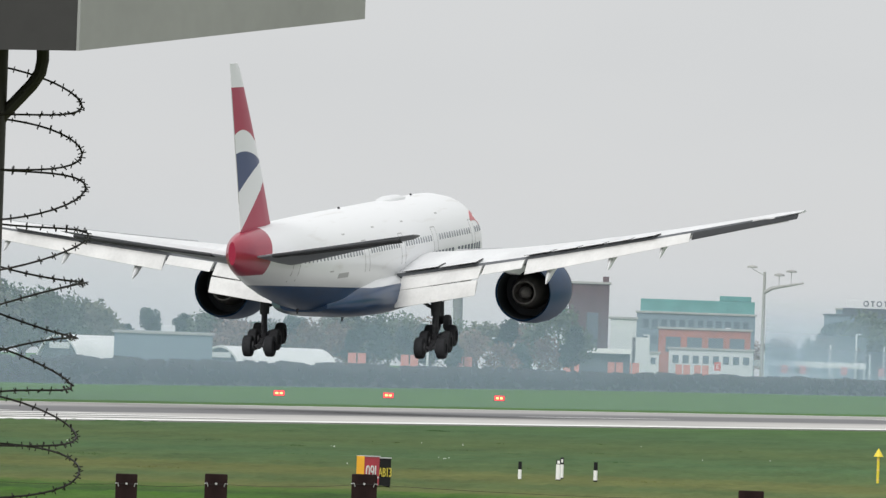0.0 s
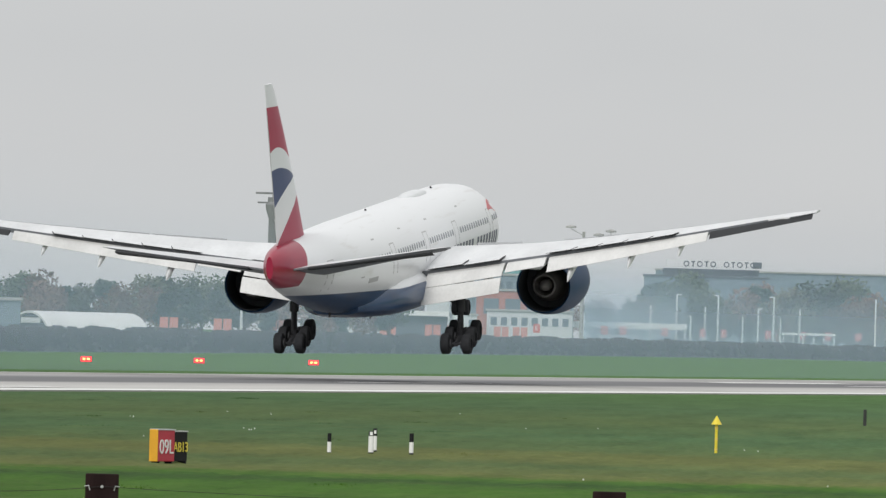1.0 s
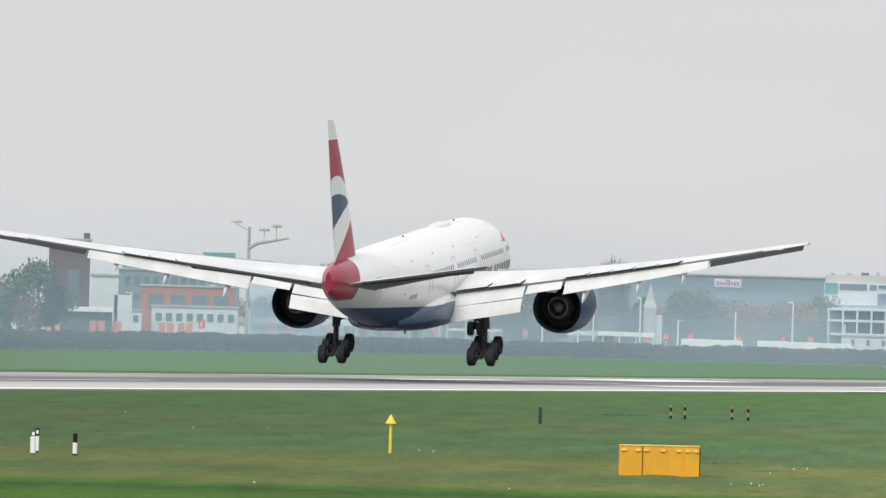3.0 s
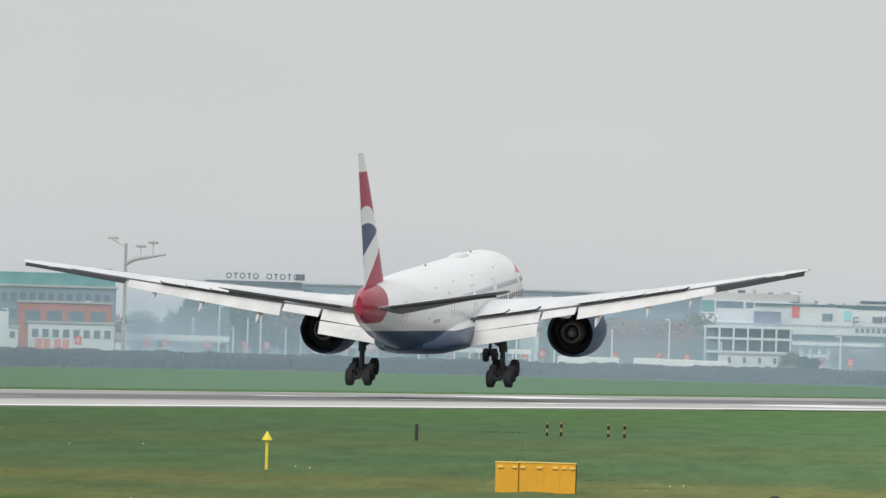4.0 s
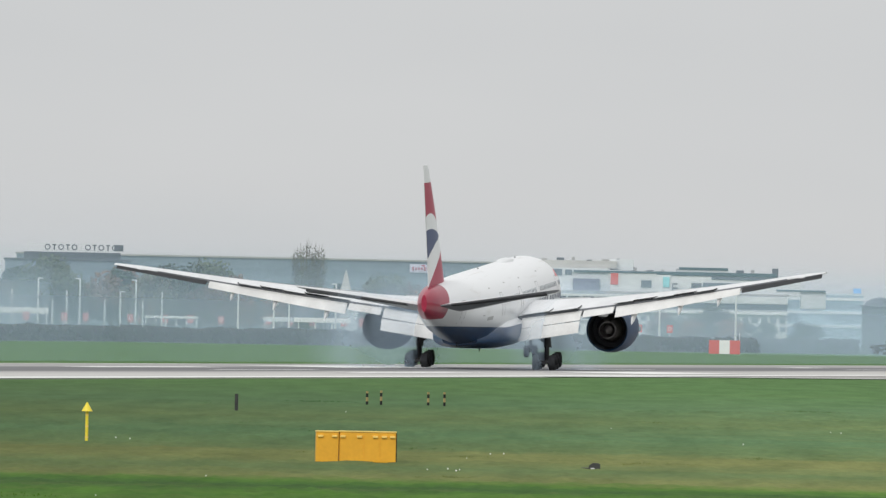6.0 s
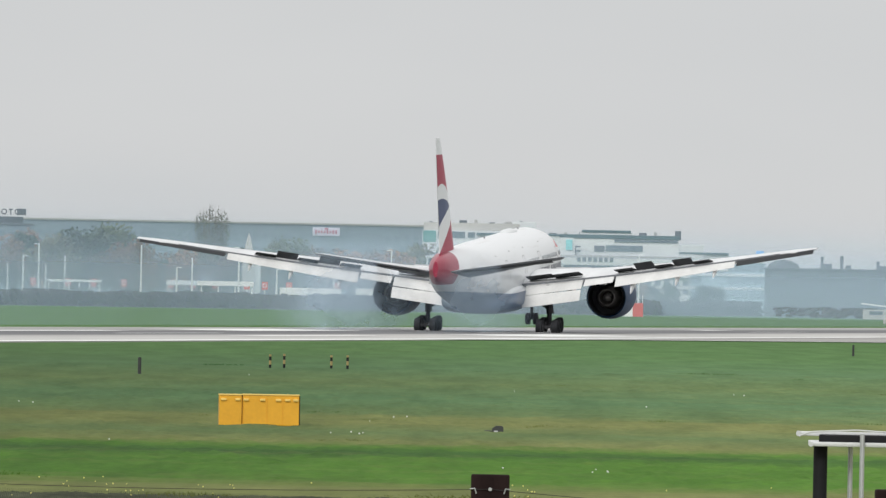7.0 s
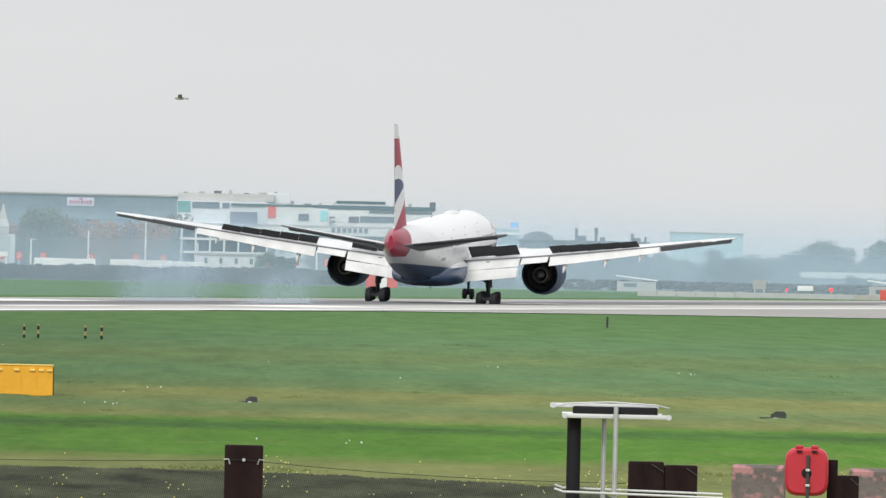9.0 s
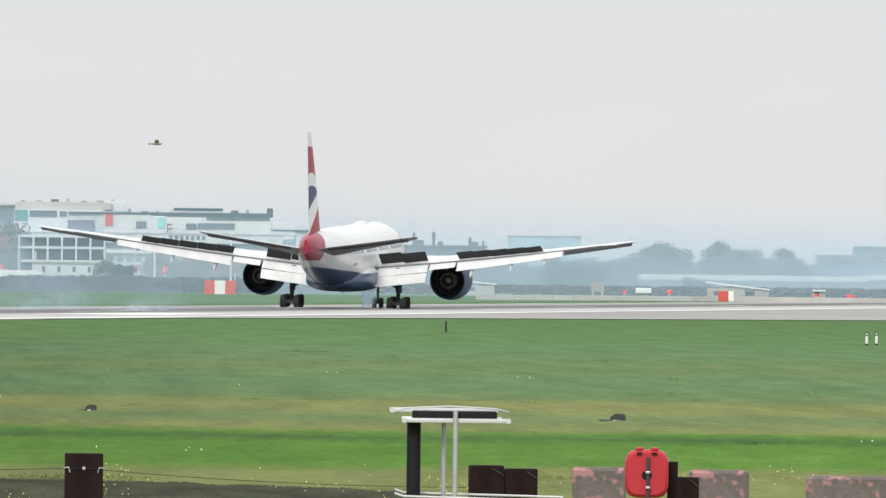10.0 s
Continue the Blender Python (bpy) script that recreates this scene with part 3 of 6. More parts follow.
def build_main_gear(jet, side):
    y = side * 5.49
    bm = bmesh.new()
    tube(bm, [(0.0, y, 1.75), (0.1, y - side * 0.1, 4.3)], 0.3, 14)
    tube(bm, [(0.1, y, 2.1), (0.3, y - side * 2.6, 3.6)], 0.11, 8)
    tube(bm, [(0.1, y, 2.3), (2.6, y - side * 0.4, 3.9)], 0.11, 8)
    tube(bm, [(0.25, y + side * 0.22, 2.6), (0.3, y + side * 0.3, 1.7)], 0.04, 6)
    part("main_gear_leg", bm, M_GEAR, jet, "dark steel landing gear leg")
    bm = bmesh.new()
    tube(bm, [(0, 0, 0), (0, 0, 1.7)], 0.19, 12)
    tube(bm, [(-0.2, 0, 1.5), (-0.5, 0, 0.95), (-0.2, 0, 0.35)], 0.08, 8)
    tube(bm, [(0.2, 0.2, 1.4), (0.25, 0.28, 0.2)], 0.04, 6)
    piston = part("gear_piston", bm, M_GEAR, jet)
    door = bmesh.new()
    box(door, (2.2, 0.06, 1.3), (0.2, y + side * 0.62, 3.35), None, 0.02)
    part("gear_door", door, M_WING, jet)
    truck = bmesh.new()
    tube(truck, [(-1.6, 0, 0), (1.6, 0, 0)], 0.17, 10)
    for ax in (-1.45, 0, 1.45):
        tube(truck, [(ax, -0.7, 0), (ax, 0.7, 0)], 0.1, 8)
        for s in (-1, 1):
            tube(truck, [(ax, s * 0.3, 0), (ax, s * 0.47, 0)], 0.33, 14)
    tube(truck, [(0, 0, 0), (0, 0, 0.45)], 0.2, 10)
    bogie = part("bogie", truck, M_GEAR, jet, "six-wheel bogie beam")
    tyre = None
    for ax in (-1.45, 0, 1.45):
        for s in (-1, 1):
            if tyre is None:
                w = part("wheel", wheel_mesh(0.67, 0.58), M_TYRE, bogie)
                tyre = w.data
            else:
                w = new("wheel", tyre)
                w.parent = bogie
            w.location = (ax, s * 0.7, 0)
    BOGIES.append((bogie, piston, y))


def build_nose_gear(jet):
    bm = bmesh.new()
    tube(bm, [(25.9, 0, -0.1), (25.9, 0, 2.9)], 0.14, 10)
    tube(bm, [(25.9, 0, 0.9), (27.6, 0, 2.9)], 0.07, 8)
    tube(bm, [(25.9, -0.45, -0.07), (25.9, 0.45, -0.07)], 0.08, 8)
    part("nose_gear_leg", bm, M_GEAR, jet)
    for s in (-1, 1):
        w = part("nose_wheel", wheel_mesh(0.535, 0.42), M_TYRE, jet)
        w.location = (25.9, s * 0.36, -0.065)
        d = bmesh.new()
        box(d, (2.0, 0.05, 0.75), (27.2, s * 0.75, 2.1), None, 0.02)
        part("nose_gear_door", d, M_WING, jet)


# x, centre height, half width, half height
BODY = [(31.75, 4.55, 0.06, 0.06), (31.4, 4.57, 0.55, 0.55), (30.6, 4.63, 1.1, 1.12), (29.4, 4.78, 1.65, 1.7), (27.8, 4.98, 2.2, 2.28), (26.0, 5.17, 2.62, 2.68), (24.0, 5.32, 2.92, 2.95), (21.5, 5.4, 3.08, 3.08), (19, 5.42, 3.1, 3.1), (10, 5.42, 3.1, 3.1), (0, 5.42, 3.1, 3.1), (-7.5, 5.42, 3.1, 3.1), (-11, 5.5, 3.04, 3.02), (-15, 5.72, 2.78, 2.78), (-19, 6.02, 2.4, 2.46), (-23, 6.36, 1.88, 2.06), (-26, 6.64, 1.42, 1.72), (-28.5, 6.84, 0.98, 1.36), (-30.2, 6.95, 0.6, 1.02), (-31.1, 7.0, 0.22, 0.7)]


def body_at(x):
    for a, b in zip(BODY, BODY[1:]):
        if x >= b[0]:
            k = (x - a[0]) / (b[0] - a[0])
            return [p + (q - p) * k for p, q in zip(a[1:], b[1:])]
    return list(BODY[-1][1:])


def skin(x, z, side, proud=0.015):
    """A point on the fuselage's side at a height, with its outward way."""
    zc, ry, rz = body_at(x)
    k = max(-1, min(1, (z - zc) / rz))
    w = math.asin(k)
    n = Vector((0, side * math.cos(w), math.sin(w)))
    return Vector((x, side * ry * math.cos(w), zc + rz * math.sin(w))) + n * proud, n


def plate(bm, x0, x1, z0, z1, side, proud=0.015, steps=2):
    """A thin plate that lies on the fuselage's side."""
    for i in range(steps):
        za, zb = z0 + (z1 - z0) * i / steps, z0 + (z1 - z0) * (i + 1) / steps
        q = [skin(x, z, side, proud)[0] for x, z in ((x0, za), (x1, za), (x1, zb), (x0, zb))]
        p = [skin(x, z, side, -0.02)[0] for x, z in ((x0, za), (x1, za), (x1, zb), (x0, zb))]
        loft(bm, [[v for v in q], [v for v in p]])
    return bm


def build_fuselage(jet):
    bm = bmesh.new()
    rings = []
    for x, zc, ry, rz in BODY:
        rings.append([Vector((x, ry * math.cos(w), zc + rz * math.sin(w))) for w in (2 * math.pi * q / 56 for q in range(56))])
    loft(bm, rings)
    hull = part("fuselage", bm, M_FUSELAGE, jet, "white fuselage with navy keel and red tail cone")
    # wing-to-body fairing
    bm = bmesh.new()
    rings = []
    for x, ry, zb, zt in ((13.5, 1.2, 2.5, 3.0), (11, 2.6, 2.15, 3.9), (7, 3.3, 1.85, 4.4), (0, 3.5, 1.75, 4.6), (-5, 3.4, 1.85, 4.6), (-9, 2.9, 2.1, 4.3), (-12.5, 1.5, 2.55, 3.4)):
        zc, rz = (zb + zt) / 2, (zt - zb) / 2
        ring = []
        for q in range(28):
            w = 2 * math.pi * q / 28
            c, s = math.cos(w), math.sin(w)
            ring.append(Vector((x, ry * math.copysign(abs(c) ** 0.7, c), zc + rz * math.copysign(abs(s) ** 0.7, s))))
        rings.append(ring)
    loft(bm, rings)
    part("belly_fairing", bm, M_FUSELAGE, jet)
    # cabin windows, in groups between the doors
    pane = bmesh.new()
    bmesh.ops.create_cone(pane, cap_ends=True, segments=10, radius1=0.17, radius2=0.15, depth=0.05)
    bmesh.ops.scale(pane, vec=(0.75, 1.25, 1), verts=pane.verts)
    me = None
    for side in (-1, 1):
        for x0, x1 in ((-21.0, -9.5), (-7.0, 0.5), (2.6, 9.5), (12.0, 20.5), (22.6, 25.2)):
            c = int((x1 - x0) / 0.66)
            for i in range(c + 1):
                x = x0 + (x1 - x0) * i / c
                p, nrm = skin(x, 6.15, side, 0.012)
                if me is None:
                    ob = part("cabin_window", pane, M_GLASS_DARK, hull)
                    me = ob.data
                else:
                    ob = new("cabin_window", me)
                    ob.parent = hull
                up = Vector((0, -side * nrm.z, side * nrm.y)) * side
                ob.matrix_basis = Matrix.Translation(p) @ Matrix((Vector((1, 0, 0)), up, nrm)).transposed().to_4x4()
        # cabin doors: thin outlines
        for x in (-8.3, 1.6, 10.7, 21.6, -22.3):
            d = bmesh.new()
            for q in (-0.55, 0.55):
                plate(d, x + q - 0.035, x + q + 0.035, 4.9, 6.8, side, 0.012, 4)
            plate(d, x - 0.55, x + 0.55, 6.77, 6.83, side, 0.012, 1)
            part("cabin_door", d, M_LINE, hull)
        # the airline's title as plain bars
        for i, (w, g) in enumerate([(0.75, 0.2)] * 7 + [(0.75, 1.1)] + [(0.75, 0.2)] * 7):
            d = bmesh.new()
            x = 9.5 + i * 0.95 + (0.8 if i > 6 else 0)
            plate(d, x, x + 0.45, 4.35, 5.3, side, 0.02, 3)
            part("lettering_bar", d, M_LETTER, hull)
        # ribbon device ahead of the title
        d = bmesh.new()
        rings = []
        for i in range(9):
            x = 22.0 + i * 0.5
            z = 6.75 + 0.2 * math.sin(i * 0.45)
            t = 0.36 * math.sin(math.pi * (i + 0.5) / 14) + 0.02
            rings.append([skin(x, z + t, side, 0.02)[0], skin(x, z - t, side, 0.02)[0], skin(x, z - t, side, -0.02)[0], skin(x, z + t, side, -0.02)[0]])
        loft(d, rings)
        part("ribbon", d, M_RED, hull, "red ribbon device")
        d = bmesh.new()
        plate(d, -14.6, -12.6, 4.75, 5.05, side, 0.012, 1)
        part("registration_bar", d, M_LINE, hull)
        for x, z in ((-12.0, 7.3), (-4.0, 7.4), (4.0, 7.4), (14.0, 7.5), (-16, 5.2)):
            d = bmesh.new()
            plate(d, x - 0.3, x + 0.3, z, z + 0.08, side, 0.012, 1)
            part("vent_mark", d, M_LINE, hull)
    # roof radome and aerials
    bm = bmesh.new()
    rings = []
    for x, w, hgt in ((14.2, 0.05, 0.02), (13.6, 0.45, 0.22), (12.4, 0.62, 0.36), (10.4, 0.62, 0.38), (9.0, 0.5, 0.28), (7.8, 0.1, 0.02)):
        rings.append([Vector((x, w * math.cos(a), 8.46 + (hgt if math.sin(a) > 0 else 0.1) * math.sin(a) * 0.8)) for a in (2 * math.pi * q / 14 for q in range(14))])
    loft(bm, rings)
    part("satellite_radome", bm, M_WING, jet)
    for x, z, up in ((-3.0, 8.48, 0.16), (17.0, 8.48, 0.16), (-2.0, 1.85, -0.4), (-14.0, 2.98, -0.45)):
        bm = bmesh.new()
        loft(bm, [[(x + 0.25, 0.04, z), (x + 0.25, -0.04, z), (x - 0.25, -0.04, z), (x - 0.25, 0.04, z)], [(x - 0.1, 0.02, z + up), (x - 0.1, -0.02, z + up), (x - 0.35, -0.02, z + up), (x - 0.35, 0.02, z + up)]])
        part("blade_aerial", bm, M_GEAR, jet)


def build_tail(jet):
    bm = bmesh.new()
    rings = []
    for z, le, te, th in ((7.2, -20.4, -28.9, 0.7), (8.6, -21.7, -29.0, 0.62), (12, -24.1, -29.9, 0.52), (15.5, -27.0, -30.9, 0.38), (17.9, -29.1, -31.5, 0.26), (18.45, -29.8, -31.7, 0.14)):
        half = [(le + (te - le) * c, t * th / 2) for c, t in ((0, 0), (0.02, 0.35), (0.1, 0.75), (0.3, 1), (0.6, 0.75), (1, 0.06))]
        rings.append([Vector((x, y, z)) for x, y in half] + [Vector((x, -y, z)) for x, y in reversed(half[1:])])
    loft(bm, rings)
    part("tail_fin", bm, M_FIN, jet, "tail fin with waving red, white and blue bands")
    bm = bmesh.new()
    rings = []
    for z in (9.2, 12.5, 16.8):
        te = -28.95 + (z - 8.6) * -0.28
        rings.append([Vector((te + 0.02, s * 0.02, z)) for s in (-1, 1)] + [Vector((te - 0.03, s * 0.02, z)) for s in (1, -1)])
    loft(bm, rings)
    part("rudder_edge", bm, M_LINE, jet)
    for side in (-1, 1):
        bm = bmesh.new()
        rings = []
        for y, le, te, th in ((0.6, -20.2, -28.6, 0.85), (1.6, -21.0, -28.5, 0.8), (6, -24.3, -29.2, 0.5), (10.4, -27.2, -29.9, 0.26), (10.95, -28.2, -30.0, 0.1)):
            z = 6.78 + (y - 1.5) * 0.138
            half = [(le + (te - le) * c, t * th / 2) for c, t in ((0, 0), (0.02, 0.35), (0.1, 0.75), (0.3, 1), (0.6, 0.75), (1, 0.12))]
            rings.append([Vector((x, side * y, z + h - (x + 28.5) * 0.09)) for x, h in half] + [Vector((x, side * y, z - h - (x + 28.5) * 0.09)) for x, h in reversed(half[1:])])
        loft(bm, rings)
        plane = part("tailplane", bm, [M_WING, M_SHADE_GREY], jet, "tailplane, pale above, shade painted dark beneath")
        # downward faces take the darker grey: painted shade of the underside
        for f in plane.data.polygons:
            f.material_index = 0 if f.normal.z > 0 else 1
        bm = bmesh.new()
        rings = []
        for y, te, ch in ((1.9, -28.55, 1.9), (6, -29.2, 1.4), (10.1, -29.9, 0.8)):
            z = 6.78 + (y - 1.5) * 0.138
            rings.append([Vector((te + 0.05, side * y, z + 0.06)), Vector((te - 0.25, side * y, z - 0.02)), Vector((te - 0.24, side * y, z - 0.1)), Vector((te + ch, side * y, z - 0.3)), Vector((te + 0.05, side * y, z - 0.16))])
        loft(bm, rings)
        # dark colour stands in for the shaded line beneath the tailplane
        part("elevator", bm, M_DARK_PANEL, jet, "elevator edge, dark for shade under the tailplane")


airliner = thing("airliner", "white twin-engine airliner landing, flaps down, navy belly and red tail", "airplane")
build_fuselage(airliner)
build_tail(airliner)
for SIDE in (-1, 1):
    build_spoilers(build_wing(airliner, SIDE), SIDE)
    build_engine(airliner, SIDE)
    build_main_gear(airliner, SIDE)
build_nose_gear(airliner)

# ---- the far side of the airfield ----
M_HEDGE = mat("hedge_twigs", (0.075, 0.07, 0.075), 0.95, 0, 0.35, 0.15)
M_BRICK = mat("dark_brick", (0.11, 0.072, 0.078), 0.85, 0, 0.2, 0.5)
M_RED_BRICK = mat("red_brick", (0.4, 0.15, 0.11), 0.85, 0, 0.2, 0.5)
M_CLAD = mat("white_cladding", (0.62, 0.64, 0.65), 0.6, 0, 0.12, 0.2)
M_BLUEGREY = mat("blue_grey_cladding", (0.17, 0.225, 0.27), 0.55, 0, 0.15, 0.1)
M_STEEL_ROOF = mat("pale_metal_roof", (0.66, 0.67, 0.66), 0.45, 0, 0.12, 0.3)
M_TEAL = mat("teal_glass", (0.12, 0.3, 0.29), 0.25, 0, 0.2, 0.3)
M_HOTEL_PANE = mat("hotel_window_glass", (0.15, 0.2, 0.24), 0.35, 0, 0.2, 0.5)
M_PANE = mat("far_window_glass", (0.13, 0.17, 0.2), 0.2, 0, 0.2, 0.5)
M_DARK_CLAD = mat("dark_cladding", (0.1, 0.12, 0.14), 0.6, 0, 0.2, 0.2)
M_BEIGE = mat("beige_render", (0.46, 0.45, 0.43), 0.8, 0, 0.1, 0.2)
M_LILAC = mat("pale_lilac_board", (0.55, 0.55, 0.66), 0.6, 0, 0.1, 0.5)
M_SIGN_PLUM = mat("dull_red_sign", (0.42, 0.16, 0.22), 0.6, 0, 0.1, 0.5)
M_ROOF_DARK = mat("dark_teal_roofing", (0.07, 0.13, 0.15), 0.6, 0, 0.25, 0.3)
M_PLUM = mat("plum_grey_panel", (0.12, 0.12, 0.18), 0.6, 0, 0.1, 0.3)
M_CYAN = mat("turquoise_panel", (0.25, 0.62, 0.66), 0.5, 0, 0.1, 0.3)
M_BLUEBOX = mat("bright_blue_panel", (0.16, 0.4, 0.75), 0.5, 0, 0.1, 0.3)
M_HAZE_GLASS = mat("pale_blue_glass_and_haze", (0.4, 0.55, 0.62), 0.3, 0, 0.15, 0.3)
M_TOWER = mat("weathered_tower_concrete", (0.2, 0.205, 0.205), 0.85, 0, 0.25, 0.4)
M_CONCRETE = mat("concrete_grey", (0.36, 0.36, 0.35), 0.85, 0, 0.15, 0.4)
M_POLE = mat("galvanised_pole", (0.68, 0.7, 0.71), 0.55, 0.1, 0.1, 1.0)
M_BARK = mat("tree_bark", (0.1, 0.085, 0.07), 0.9, 0, 0.3, 2.0)
M_LEAF = [mat("green_leaves", (0.085, 0.11, 0.068), 0.8, 0, 0.45, 0.4), mat("olive_leaves", (0.115, 0.12, 0.08), 0.8, 0, 0.4, 0.4),
          mat("russet_leaves", (0.28, 0.15, 0.085), 0.8, 0, 0.4, 0.4), mat("bare_twigs", (0.2, 0.135, 0.11), 0.9, 0, 0.3, 0.4),
          mat("dark_evergreen", (0.055, 0.085, 0.072), 0.85, 0, 0.4, 0.4)]
M_BOARD_RED = mat("red_board", (0.62, 0.1, 0.08), 0.5, 0, 0.1, 1.0)
M_BOARD_SALMON = mat("faded_red_board", (0.62, 0.25, 0.2), 0.5, 0, 0.12, 1.0)
M_BOARD_WHITE = mat("white_board", (0.8, 0.8, 0.79), 0.5, 0, 0.08, 1.0)
M_LAMP_RED = mat("lit_red_lens", (1.0, 0.02, 0.02), 0.4, 0, 0, emit=1.5)
M_LAMP_CORE = mat("lit_amber_core", (1.0, 0.5, 0.1), 0.4, 0, 0, emit=5.0)


def facing(bearing, distance, z=0.0, turn=0.0):
    """A frame whose x runs to the right across the line of sight and y away from the eye."""
    return Matrix.Translation(polar(bearing, distance, z)) @ Matrix.Rotation(radians(turn - bearing), 4, "Z")


def slab(name, size, at, material, parent, label="", bevel=0.05):
    return part(name, box(bmesh.new(), size, at, None, bevel), material, parent, label, False)


def windows(parent, x0, x1, z0, z1, across, up, fill=0.6, y=-0.03, material=None, rise=0.55):
    """A grid of panes set in the front wall."""
    dx, dz = (x1 - x0) / across, (z1 - z0) / up
    me = None
    for j in range(up):
        for i in range(across):
            at = (x0 + (i + 0.5) * dx, y, z0 + (j + 0.5) * dz)
            if me is None:
                ob = part("window", box(bmesh.new(), (dx * fill, 0.12, dz * rise)), material or M_PANE, parent, "", False)
                me = ob.data
            else:
                ob = new("window", me)
                ob.parent = parent
            ob.location = at


def building(name, label, bearing, distance, w, h, material, depth=14.0, turn=0.0, roof=None, z=0.0):
    b = thing(name, label, "building", facing(bearing, distance, z, turn))
    slab("wall", (w, depth, h), (0, depth / 2, h / 2), material, b)
    slab("roof", (w + 0.5, depth + 0.5, 0.35), (0, depth / 2, h + 0.15), roof or M_CONCRETE, b)
    return b


def hangar(bearing, distance, w, h, depth, turn, group, label):
    b = thing("hangar", label, "hangar", facing(bearing, distance, 0, turn), group)
    arc = [(w / 2 * math.cos(math.pi * q / 16), h * math.sin(math.pi * q / 16)) for q in range(17)]
    bm = bmesh.new()
    loft(bm, [[(x, y, z) for x, z in arc] + [(x * 0.97, y, max(0, z - 0.25)) for x, z in reversed(arc)] for y in (0, depth)])
    part("arched_roof", bm, M_STEEL_ROOF, b, "pale curved metal roof")
    bm = bmesh.new()
    loft(bm, [[(x * 0.96, y, z * 0.95) for x, z in arc] for y in (0.5, 0.8)])
    part("end_wall", bm, M_DARK_CLAD, b, "dark end wall")
    slab("sliding_door", (w * 0.5, 0.2, h * 0.55), (0, 0.38, h * 0.275), M_DARK_CLAD, b)
    slab("sign_panel", (w * 0.42, 0.1, h * 0.16), (0, 0.3, h * 0.72), M_CLAD, b)
    return b


def build_far_buildings():
    # left group behind the hedge
    hangar(-5.75, 1640, 10.5, 4.9, 15, -56, "arched hangars", "dark-fronted arched hangar with a bright pale roof")
    hangar(-5.05, 1660, 10.0, 4.2, 15, -56, "arched hangars", "low arched hangar, grey in the haze")
    hangar(-7.3, 1640, 11.0, 4.3, 15, -50, "arched hangars", "low arched hangar, grey in the haze")
    b = building("shed", "long pale industrial shed with a dark roof band", -6.75, 1500, 18, 4.6, M_CLAD, 20)
    slab("fascia", (18.4, 0.3, 1.0), (0, -0.15, 5.1), M_DARK_CLAD, b)
    slab("fascia_light", (1.8, 0.2, 0.5), (-2.0, -0.36, 5.1), M_BOARD_WHITE, b)
    b = building("shed", "low grey shed beside the hangars", -5.3, 1480, 11, 5.2, M_BLUEGREY, 16)
    slab("roof_vent", (1.6, 2, 1.0), (0.5, 5, 5.7), M_CLAD, b)
    # dark brick block with its neighbours
    b = building("brick_tower_block", "tall dark brick block with a roof stack", -3.462, 1950, 5.9, 15.2, M_BRICK, 9)
    slab("chimney", (0.9, 1.2, 1.1), (2.4, 3, 15.8), M_BRICK, b)
    slab("stair_strip", (1.7, 0.15, 9.0), (0.6, -0.06, 6.5), M_DARK_CLAD, b)
    b = building("annex", "plain white annex block", -3.62, 1940, 5.4, 10.6, M_CLAD, 8)
    slab("plant_box", (1.6, 2, 1.3), (1.2, 3, 11.4), M_TEAL, b)
    b = building("annex", "small pale annex with stepped roof", -3.31, 1940, 3.8, 10.2, M_CLAD, 7)
    slab("lower_wing", (2.6, 5, 7.6), (2.6, 2.5, 3.8), M_CLAD, b)
    b = building("kiosk", "low dark kiosk with a white lit canopy", -3.42, 1900, 9.5, 5.2, M_DARK_CLAD, 6)
    slab("canopy", (9.8, 1.4, 0.7), (0, -0.7, 5.4), M_BOARD_WHITE, b)
    b = building("office_block", "blue-grey office block with a teal glass top floor", -3.0, 2200, 19.5, 12.2, M_BLUEGREY, 16)
    slab("glass_storey", (18.8, 14, 2.2), (0.2, 8, 13.45), M_TEAL, b)
    slab("top_rail", (5.2, 10, 0.8), (6.4, 7, 15.0), M_TEAL, b)
    windows(b, -9, 9, 6.5, 11.8, 12, 2, 0.62)
    b = building("brick_offices", "red brick offices with wide windows", -2.96, 2100, 14.5, 9.4, M_RED_BRICK, 12)
    windows(b, -6.6, 6.8, 5.0, 9.0, 4, 1, 0.7, rise=0.6)
    b = building("porch_block", "white low-rise with a flat roof", -2.93, 2050, 13, 6.2, M_CLAD, 8)
    windows(b, -6.2, 6.2, 3.6, 5.8, 8, 1, 0.6)
    b = building("porch_block", "white low-rise with a flat roof", -3.23, 2040, 5.5, 5.4, M_CLAD, 8)
    windows(b, -2.5, 2.5, 3.4, 5.2, 4, 1, 0.6)
    # hotel with roof letters shown as plain shapes
    b = building("hotel", "dark blue-grey hotel with a stepped roof sign", -2.19, 2400, 22, 13.6, M_BLUEGREY, 16, 0, M_DARK_CLAD)
    slab("upper_storey", (17, 12, 1.4), (0.8, 7, 14.4), M_DARK_CLAD, b)
    windows(b, -10.5, 10.5, 5.0, 13.0, 16, 4, 0.5, material=M_HOTEL_PANE)
    sign = thing("roof_sign", "row of grey sign shapes on a light roof frame", "sign", facing(-2.158, 2398, 15.2))
    for i in range(24):
        slab("upright", (0.07, 0.07, 1.5), (-8.4 + i * 0.73, 0.3, 0.75), M_POLE, sign, bevel=0)
    for zz in (0.2, 1.3):
        slab("rail", (17.0, 0.08, 0.08), (0, 0.3, zz), M_POLE, sign, bevel=0)
